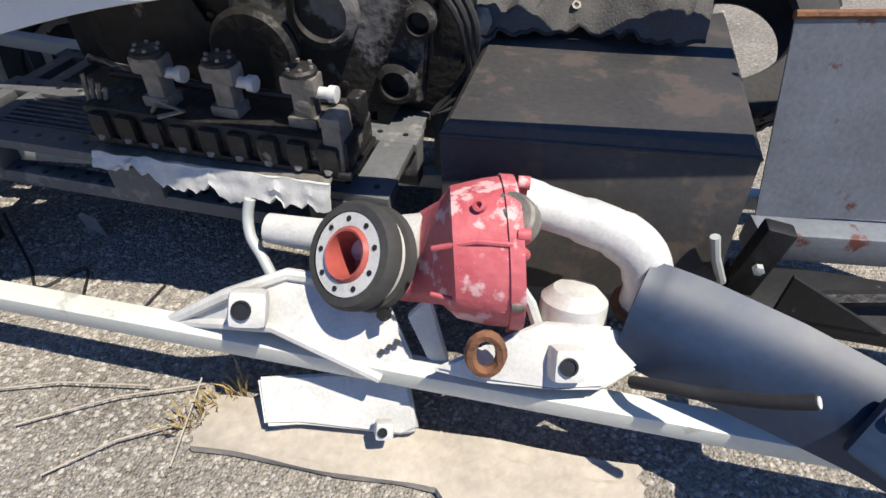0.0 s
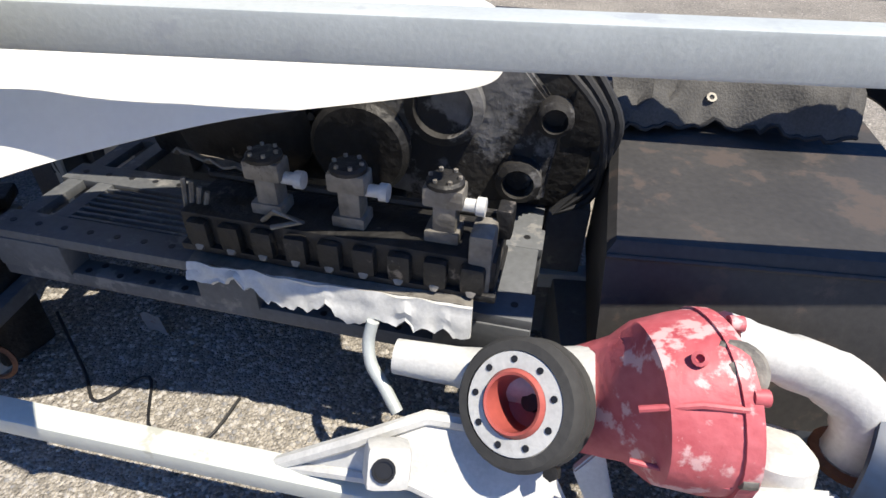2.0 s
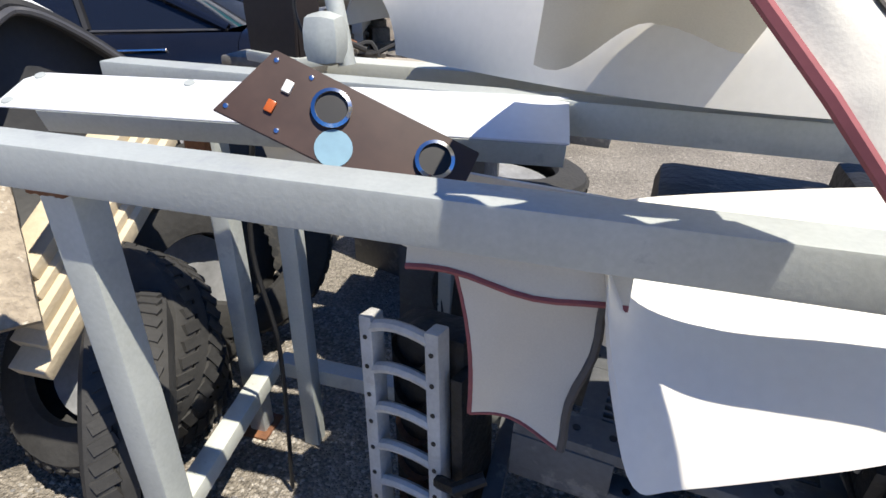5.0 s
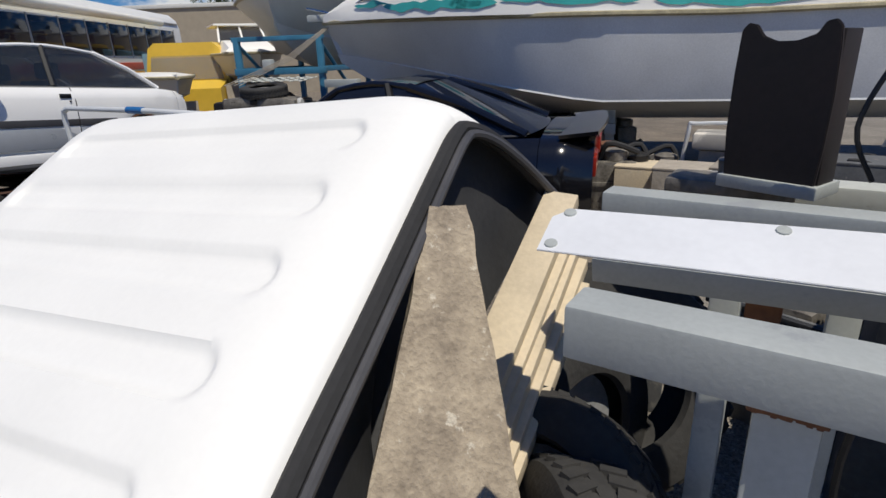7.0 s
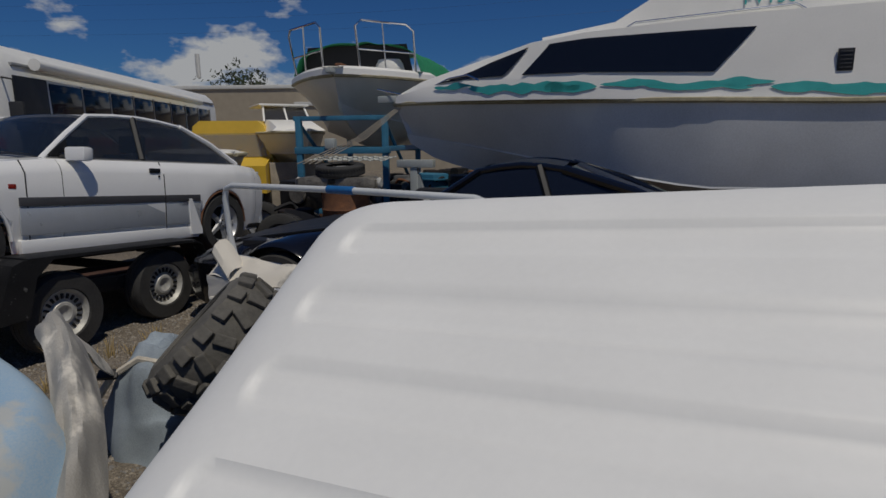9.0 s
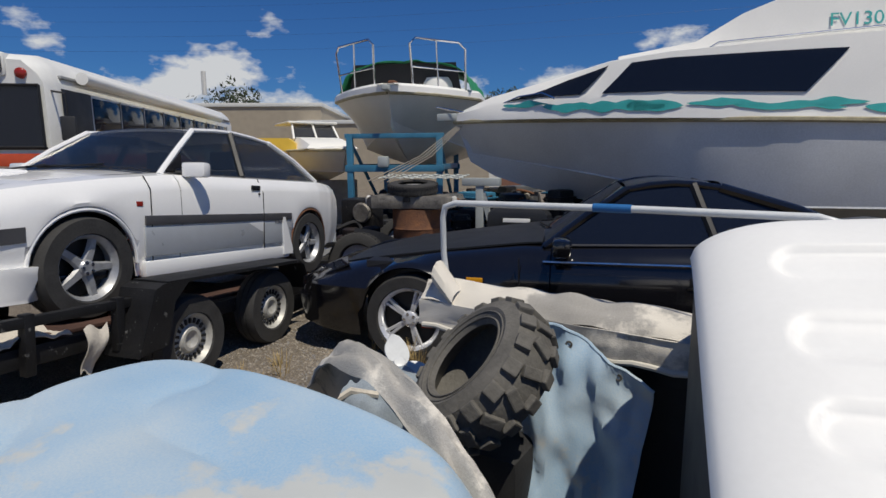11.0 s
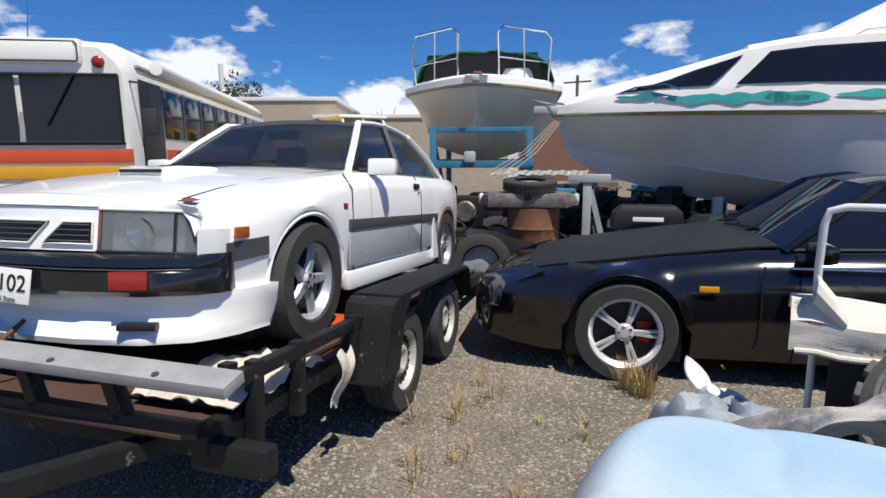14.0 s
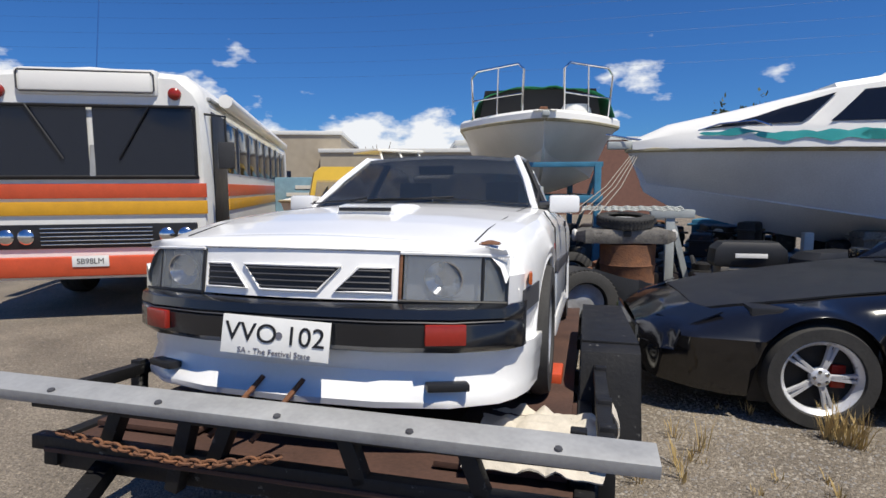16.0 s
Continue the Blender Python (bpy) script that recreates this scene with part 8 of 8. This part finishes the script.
    lathe("hub", [(0, 0.06), (0.03, 0.055), (0.04, 0.02), (0.04, -0.03), (0, -0.03)], "white_plastic", w, None, 16)
    for k in range(3):
        a = k * 2.094
        sheet("blade", lambda u, v: Matrix.Rotation(a, 4, "Z") @ Vector((0.03 + 0.16 * u, 0.07 * (v - 0.5) * math.sin(math.pi * (0.25 + 0.65 * u)) * 1.9, 0.03 * (v - 0.5) + 0.02 * u)), 8, 6, "white_plastic", w, 0.008)
    tagged(box("bag_block", (0.5, 0.4, 0.3), (-6.62, 1.78, 0.15), "wood_grey", None, 0.02), "grey timber block beneath the propeller", "timber block")
tarp_heap()

def atv_tyre():
    c = Vector((-5.99, 1.42, 0.655))
    ax = Vector((-0.50, -0.50, 0.70)).normalized()
    q = ax.to_track_quat("Z", "Y").to_matrix().to_4x4()
    p = thing("knobbly_tyre", "dusty knobbly quad-bike tyre lying on tarps", "tyre", Matrix.Translation(c) @ q)
    R_, W, r = 0.285, 0.22, 0.155
    w = W / 2
    lathe("carcass", [(r, w * 0.72), (r + 0.012, w * 0.86), (R_ * 0.74, w), (R_ * 0.90, w * 0.82), (R_ * 0.965, w * 0.4), (R_ * 0.975, 0), (R_ * 0.965, -w * 0.4), (R_ * 0.90, -w * 0.82), (R_ * 0.74, -w), (r, -w * 0.72), (r + 0.05, -w * 0.4), (R_ * 0.88, 0), (r + 0.05, w * 0.4), (r, w * 0.72)], "tyre_dusty", p, None, 48)
    for k in range(18):
        for s, off in ((1, 0.0), (-1, 0.5), (0, 0.25)):
            a = 2 * math.pi * (k + off) / 18
            bm = bmesh.new()
            if s:
                cube(bm, (0.026, 0.052, 0.055), (R_ * 0.955, 0, s * w * 0.62), R(0, -s * 28, 0), 0.006)
            else:
                cube(bm, (0.024, 0.040, 0.075), (R_ * 0.99, 0, 0), R(20 if k % 2 else -20, 0, 0), 0.006)
            bmesh.ops.transform(bm, matrix=Matrix.Rotation(a, 4, "Z"), verts=bm.verts[:])
            part("tread_knob", bm, "tyre_dusty", p)
    for k in range(3):
        tube("bead_ridge", [((R_ * (0.60 + 0.08 * k)) * math.cos(t), (R_ * (0.60 + 0.08 * k)) * math.sin(t), w * (0.90 + 0.05 * (k == 1))) for t in (2 * math.pi * j / 40 for j in range(40))], 0.004, "tyre_dusty", p, 6, closed=True)
    o = sheet("rag", lambda u, v: c + Vector((0.04, 0.03, -0.06)) + Vector((0.16 * (u - 0.5), 0.14 * (v - 0.5), 0.06 * nz3(u * 4, v * 4, 9) + 0.03 * math.sin(8 * u))), 14, 12, "cloth_white", None, 0.004)
    tagged(o, "dirty white rag inside the tyre", "rag")
    tagged(box("tyre_prop", (0.32, 0.28, 0.38), (-5.98, 1.50, 0.19), "rubber", None, 0.05), "dark block propping the tyre", "block")
atv_tyre()

def hoop():
    p = thing("bimini_hoop", "white bent-pipe awning hoop with blue tape and canvas roll", "awning frame")
    tube("hoop_pipe", [(-6.36, 1.86, 0.62), (-6.375, 1.80, 1.0), (-6.372, 1.79, 1.16), (-6.36, 1.79, 1.205), (-6.31, 1.79, 1.222), (-5.6, 1.80, 1.226), (-5.02, 1.76, 1.226), (-4.96, 1.75, 1.21), (-4.93, 1.75, 1.17), (-4.90, 1.78, 0.9), (-4.90, 1.8, 0.05)], 0.0135, "white_plastic", p, 12)
    tube("blue_tape_wrap", [(-5.72, 1.80, 1.226), (-5.58, 1.80, 1.226)], 0.0165, "blue_tape", p, 12)
    tube("hoop_leg", [(-6.36, 1.86, 0.62), (-6.35, 1.95, 0.0)], 0.0135, "white_plastic", p, 10)
    def f(u, v):
        x = lerp(-6.45, -5.05, u)
        z = 0.80 + 0.075 * math.sin(math.pi * v) * (1 + 0.3 * nz3(u * 7, 3)) + 0.022 * nz3(u * 10, v * 5) - 0.02 * u
        return Vector((x, 1.72 + 0.24 * v + 0.02 * nz3(u * 7, v * 4, 7), z))
    sheet("canvas_roll", f, 44, 12, "canvas_grey", p, 0.006, "rolled grey canvas")
    sheet("canvas_hang", lambda u, v: Vector((lerp(-6.45, -5.05, u), 1.715 + 0.012 * nz3(u * 9, v * 3), 0.80 - 0.11 * v - 0.02 * u + 0.010 * math.sin(20 * u) * v)), 44, 5, "canvas_grey", p, 0.005)
    tube("hem", [(lerp(-6.43, -5.05, k / 20), 1.71, 0.69 - 0.02 * k / 20 + 0.006 * math.sin(k * 2.0)) for k in range(21)], 0.012, "canvas", p, 8)
    sheet("knot", lambda u, v: Vector((-6.38 + 0.10 * u, 1.76 + 0.05 * math.cos(6.28 * v), 0.92 - 0.11 * u + 0.05 * math.sin(6.28 * v) * (1 - 0.3 * u))), 8, 10, "canvas_grey", p, 0.006)
    # added black sheet standing in for the shade beneath the canvas roll
    sheet("under_shade", lambda u, v: Vector((lerp(-6.30, -5.0, u), 1.90, lerp(0.72, 0.03, v))), 6, 4, "black_plastic_and_shade", p, 0.01)
hoop()

def mesh_crate():
    p = thing("wire_crate", "grey wire mesh crate in the shade", "crate", pose(-5.02, 1.95, 0.28, 0, 0, 10))
    for k in range(9):
        tube("wire_rod", [(0.03 * k, 0, 0), (0.03 * k, 0, 0.22)], 0.0025, "galv", p, 5)
        tube("wire_rod", [(0, 0, 0.027 * k), (0.24, 0, 0.027 * k)], 0.0025, "galv", p, 5)
    box("crate_base", (0.26, 0.2, 0.27), (0.12, 0.1, -0.14), "black_plastic_and_shade", p, 0.01)
mesh_crate()

# ---------- junk between the cars and the boats ----------
def junk():
    d = thing("rusty_drum", "rusty brown steel drum with dented silver lid", "drum", pose(-8.77, 5.16, 0))
    lathe("drum_wall", [(0, 0), (0.28, 0), (0.29, 0.02), (0.285, 0.28), (0.295, 0.30), (0.285, 0.32), (0.285, 0.60), (0.295, 0.62), (0.285, 0.64), (0.29, 0.84), (0, 0.84)], "rust", d, None, 28)
    t = thing("fuel_tank", "dented dull silver fuel tank on the drum", "tank", pose(-8.80, 5.08, 0.84, 0, 0, 20))
    loft("tank_body", [[Vector((x, sy * 0.20 * k, 0.09 + sz * 0.075 * k)) for sy, sz in ((-1, -1), (1, -1), (1.1, 0), (1, 1), (-1, 1), (-1.1, 0))] for x, k in ((-0.50, 0.55), (-0.42, 0.95), (-0.05, 1.0), (0.05, 0.93), (0.40, 1.0), (0.50, 0.6))], "alloy", t)
    for s in (1, -1):
        lathe("end_cap", [(0.06, 0), (0.07, 0.03), (0.05, 0.05), (0, 0.05)], "alloy_clean", t, Matrix.Translation((s * 0.49, 0, 0.09)) @ R(0, 90 * s, 0), 18)
    box("valve", (0.08, 0.06, 0.06), (0.0, -0.20, 0.12), "oily", t, 0.015)
    loose_tyre("black tyre lying on the silver tank", (-8.80, 5.12, 1.085), (0.05, -0.1, 1), 0.29, 0.13, 0.17)
    g = thing("expanded_mesh", "rusted expanded-metal mesh panel", "mesh panel", pose(-9.25, 5.05, 1.19, 6, 0, 12))
    for r_ in range(3):
        for k in range(2):
            tube("mesh_strand", [(0.07 * j, 0.12 * r_ + (0.05 if (j + k) % 2 else -0.0), 0.012 * (j % 2)) for j in range(16)], 0.008, "galv_pale", g, 5)
    for k in range(4):
        tagged(tube("rope", [(-9.35 + 0.1 * k, 4.95, 1.15), (-9.15 + 0.06 * k, 5.8, 1.45), (-8.98 + 0.03 * k, 6.45, 1.85)], 0.006, "canvas_in", None, 6), "frayed grey rope tied to the boat stand", "rope", "ropes")
    loose_tyre("black car tyre leaning with a steel hub", (-9.03, 4.38, 0.31), (0.45, -0.88, 0.12), 0.315, 0.20, 0.19)
    s = thing("bent_bonnet_sheet", "bent black sheet-metal bonnet leaning on the drum", "sheet metal")
    sheet("sheet", lambda u, v: Vector((lerp(-9.35, -8.30, u), 4.72 - 0.16 * v + 0.05 * math.sin(6 * u), 0.62 - 0.10 * math.sin(math.pi * u) - 0.34 * v + 0.05 * math.sin(5 * u + v) - 0.35 * max(0, u - 0.75))), 20, 8, "black_matt", s, 0.006)
    sheet("folded_edge", lambda u, v: Vector((lerp(-8.55, -8.25, u), 4.55 - 0.1 * v, lerp(0.55, 0.02, v) - 0.12 * u)), 6, 6, "black_matt", s, 0.006)
    tagged(box("green_block", (0.10, 0.05, 0.12), (-8.60, 3.98, 0.37), "leaf", None, 0.006), "small green marker plate on the trailer tail", "marker plate")
    a = thing("steel_a_frame", "grey steel A-frame jack stand", "stand", pose(-8.43, 6.15, 0, 0, 0, 15))
    box("top_beam", (0.50, 0.12, 0.10), (0, 0, 1.12), "galv", a, 0.008)
    box("upright", (0.10, 0.09, 1.08), (-0.02, 0, 0.54), "galv", a, 0.006)
    tube("strut", [(0.02, 0, 0.98), (0.26, 0, 0.05)], 0.045, "galv", a, 4)
    box("foot", (0.60, 0.14, 0.06), (0.08, 0, 0.03), "galv", a, 0.006)
    for k, (x, y, z) in enumerate(((-7.62, 5.55, 0.62), (-6.9, 5.6, 0.55))):
        m = thing("outboard_motor", "dark outboard motor with grey lower cowl", "outboard motor", pose(x, y, 0, 0, 0, 15 + 30 * k))
        loft("cowl", [[Vector((sx * 0.36 * q, sy * 0.20 * q, z + dz)) for sx, sy in ((-1, -0.8), (0.9, -1), (1, 0), (0.9, 1), (-1, 0.8), (-1.1, 0))] for dz, q in ((0.0, 0.92), (0.04, 1.0), (0.18, 0.95), (0.25, 0.75))], "black_matt", m)
        if k == 0:
            box("cowl_stripe", (0.30, 0.006, 0.045), (-0.02, -0.198, z + 0.12), "hull_white", m, 0.002, R(-4))
        box("lower_cowl", (0.60, 0.34, 0.12), (0, 0, z - 0.06), "alloy", m, 0.03)
        box("leg", (0.16, 0.12, z - 0.10), (0.05, 0, (z - 0.10) / 2), "oily", m, 0.02)
        for j in range(4):
            box("engine_lump", (0.10, 0.10, 0.09), (-0.25 + 0.15 * j, -0.17, z - 0.10), "oily" if j % 2 else "alloy", m, 0.02)
    rnd = random.Random(11)
    for k in range(150):
        x, y = (rnd.uniform(-10.2, -1.8), rnd.uniform(4.95, 7.0)) if k < 100 else (rnd.uniform(-11.5, -5.0), rnd.uniform(6.8, 9.2))
        s_ = rnd.uniform(0.14, 0.40) if k < 100 else rnd.uniform(0.28, 0.52)
        j = thing("scrap_casting", "oily dark scrap engine casting on the ground", "scrap part", pose(x, y, 0, 0, 0, rnd.uniform(0, 360)), "scrap castings")
        mm = rnd.choice(["oily", "oily", "oily", "alloy", "black_plastic_and_shade", "rust", "spool"])
        box("block", (s_, s_ * 0.7, s_ * 1.3), (0, 0, s_ * 0.65), mm, j, s_ * 0.12)
        lathe("boss", [(s_ * 0.3, 0), (s_ * 0.3, s_ * 0.2), (s_ * 0.2, s_ * 0.25), (0, s_ * 0.22)], mm, j, Matrix.Translation((0, 0, s_ * 1.3)), 12)
        box("flange", (s_ * 1.25, s_ * 0.8, s_ * 0.12), (0, 0, s_ * 0.75), mm, j, s_ * 0.03)
        tube("spigot", [(0, -s_ * 0.3, s_ * 0.5), (0.1 * s_, -s_ * 0.7, s_ * 0.7)], s_ * 0.12, "alloy", j, 8)
        if k % 2:
            tube("pipe", [(-s_ * 0.4, 0, s_), (-s_ * 0.2, -s_ * 0.3, s_ * 1.7), (s_ * 0.5, -s_ * 0.2, s_ * 1.5)], s_ * 0.07, "rubber", j, 7, bend=4)
    for x, y, z, ax in ((-7.9, 6.5, 0.30, (0.3, -0.9, 0.2)), (-7.2, 6.7, 0.11, (0, 0.1, 1)), (-7.18, 6.68, 0.33, (0.1, 0, 1)), (-6.2, 5.9, 0.30, (-0.4, -0.8, 0.3)), (-9.6, 6.0, 0.30, (0.5, -0.8, 0.2)), (-5.7, 6.3, 0.11, (0, 0, 1)), (-10.4, 5.2, 0.30, (0.6, -0.7, 0.1))):
        loose_tyre("worn black tyre among the scrap under the boats", (x, y, z), ax, 0.31, 0.20, 0.19)
    # cartons and a bench under the cruiser
    for x, y, sx, sy, sz, mt, lab in ((-4.22, 5.35, 0.34, 0.35, 0.46, "wood", "open tan cardboard carton on the gravel"), (-3.82, 5.2, 0.42, 0.4, 0.50, "wood_grey", "stained brown plywood box on the gravel"), (-3.35, 5.3, 0.5, 0.45, 0.52, "canvas_in", "tan storage box beside the plywood box"), (-2.75, 5.4, 0.5, 0.4, 0.6, "pallet", "dark plastic storage box by the boat"), (-2.2, 5.2, 0.5, 0.4, 0.5, "pallet", "black plastic storage box by the boat")):
        c = thing("storage_box", lab, "box", pose(x, y, 0, 0, 0, rnd.uniform(-8, 8)))
        for s_ in (1, -1):
            box("long_side", (sx, 0.015, sz), (0, s_ * sy / 2, sz / 2), mt, c, 0.004)
            box("end_side", (0.015, sy - 0.02, sz), (s_ * (sx / 2 - 0.01), 0, sz / 2), mt, c, 0.004)
        box("lid", (sx + 0.02, sy + 0.02, 0.02), (0, 0, sz + 0.01), mt, c, 0.005)
    b = thing("tubular_seat", "grey bench cushion in a white tubular frame", "seat", pose(-3.55, 5.75, 0, 0, 0, 5))
    box("cushion", (0.62, 0.35, 0.14), (0, 0, 0.66), "canvas_grey", b, 0.03)
    tube("hoop", [(-0.42, -0.05, 0.0), (-0.36, -0.05, 0.72), (-0.28, -0.05, 0.80), (0.28, -0.05, 0.80), (0.36, -0.05, 0.72), (0.42, -0.05, 0.0)], 0.018, "white_plastic", b, 8, bend=4)
    box("base", (0.5, 0.3, 0.58), (0, 0.02, 0.29), "wood_grey", b, 0.01)
    w = thing("engine_on_stand", "old engine assembly beside the blue stand", "engine", pose(-9.75, 5.35, 0, 0, 0, 10))
    box("block", (0.45, 0.35, 0.40), (0, 0, 0.72), "oily", w, 0.05)
    lathe("pulley", [(0.12, 0), (0.13, 0.03), (0.11, 0.05), (0, 0.05)], "alloy", w, Matrix.Translation((0.1, -0.18, 0.75)) @ R(90), 20)
    box("stand_leg", (0.35, 0.3, 0.55), (0, 0, 0.275), "blue_frame", w, 0.02)
    tagged(box("blue_tank", (0.7, 0.4, 0.28), (-9.35, 5.45, 0.14), "blue_box", None, 0.04), "pale blue plastic tank on the ground", "tank")
    tagged(box("cream_tub", (0.55, 0.45, 0.30), (-8.15, 5.0, 0.15), "hull_white", None, 0.06), "cream plastic tub on the ground", "tub")
    tagged(box("brick_pile", (0.40, 0.35, 0.30), (-8.45, 4.75, 0.15), "rust", None, 0.02), "stack of reddish scrap bricks by the drum", "brick pile")
junk()

def scrap_stacks():
    rnd = random.Random(77)
    for k in range(46):
        x, y = rnd.uniform(-10.3, -5.2), rnd.uniform(6.75, 8.6)
        j = thing("scrap_stack", "stack of oily scrap engine parts under the boats", "scrap stack", pose(x, y, 0, 0, 0, rnd.uniform(0, 360)), "scrap stacks")
        z = 0.0
        for _ in range(rnd.choice((2, 3, 3))):
            a, h = rnd.uniform(0.28, 0.55), rnd.uniform(0.22, 0.36)
            mm = rnd.choice(("oily", "oily", "alloy", "spool", "pallet", "black_plastic_and_shade", "blue_frame"))
            rot = R(0, 0, rnd.uniform(0, 90))
            box("block", (a, a * 0.72, h), (0, 0, z + h / 2), mm, j, 0.04, rot)
            box("flange", (a * 1.18, a * 0.85, 0.03), (0, 0, z + h * 0.7), mm, j, 0.008, rot)
            lathe("boss", [(0.07, 0), (0.075, 0.03), (0.05, 0.06), (0, 0.06)], "alloy", j, Matrix.Translation((a * 0.2, -a * 0.38, z + h * 0.45)) @ R(90), 12)
            tube("pipe", [(-a * 0.4, -a * 0.3, z + h * 0.3), (-a * 0.1, -a * 0.55, z + h * 0.8), (a * 0.45, -a * 0.3, z + h * 0.6)], 0.022, rnd.choice(("rubber", "rust", "galv")), j, 7, bend=4)
            z += h
scrap_stacks()

def rags():
    m = TRAILER
    def f(u, v):
        return m @ Vector((0.55 + 0.42 * u + 0.02 * nz3(u * 6, v * 6), -1.0 + 0.62 * v, 0.01 + 0.05 * abs(nz3(u * 5, v * 6, 2)) + 0.02 * math.sin(12 * v)))
    o = sheet("dirty_cloth", f, 22, 26, "cloth_white", None, 0.006)
    tagged(o, "dirty cream cloth bundled on the trailer deck", "cloth")
    o = sheet("hanging_rag", lambda u, v: m @ Vector((1.02 + 0.03 * math.sin(5 * v), -0.36 + 0.14 * u * (1 - 0.5 * v), 0.02 - 0.24 * v + 0.02 * math.sin(7 * u))), 8, 14, "cloth_white", None, 0.006)
    tagged(o, "cream rag hanging from the trailer rail", "rag")
    c = thing("rusty_chain", "rusty steel chain over the trailer drawbar", "chain")
    P = smooth_pts([m @ Vector(v) for v in ((-0.75, -1.20, 0.05), (-0.45, -1.22, 0.03), (-0.2, -1.22, 0.02), (0.05, -1.20, 0.06))], 9)
    for k, q in enumerate(P[:-1]):
        d = (P[k + 1] - q).normalized()
        rot = d.to_track_quat("X", "Z").to_matrix().to_4x4() @ R(90 * (k % 2), 0, 0)
        bm = tube_bm(bmesh.new(), [Vector((0.022 * math.cos(t), 0.012 * math.sin(t), 0)) for t in (2 * math.pi * j / 10 for j in range(10))], 0.005, 6, True, True)
        bmesh.ops.transform(bm, matrix=Matrix.Translation(q) @ rot, verts=bm.verts[:])
        part("link", bm, "rust", c, "", True)
    for k in range(16):
        rnd = random.Random(50 + k)
        tuft(rnd.uniform(-7.9, -6.6), rnd.uniform(0.6, 3.0), rnd.uniform(0.03, 0.10), 14, 70 + k, 0.06)
    for k in range(4):
        tuft(-7.22 + 0.05 * k, 2.66 - 0.02 * k, 0.22, 40, 90 + k, 0.05)
    for k in range(10):
        rnd = random.Random(150 + k)
        tuft(-8.05 + rnd.uniform(-0.15, 0.35), 1.2 + 0.12 * k, rnd.uniform(0.05, 0.16), 18, 170 + k, 0.06)
rags()
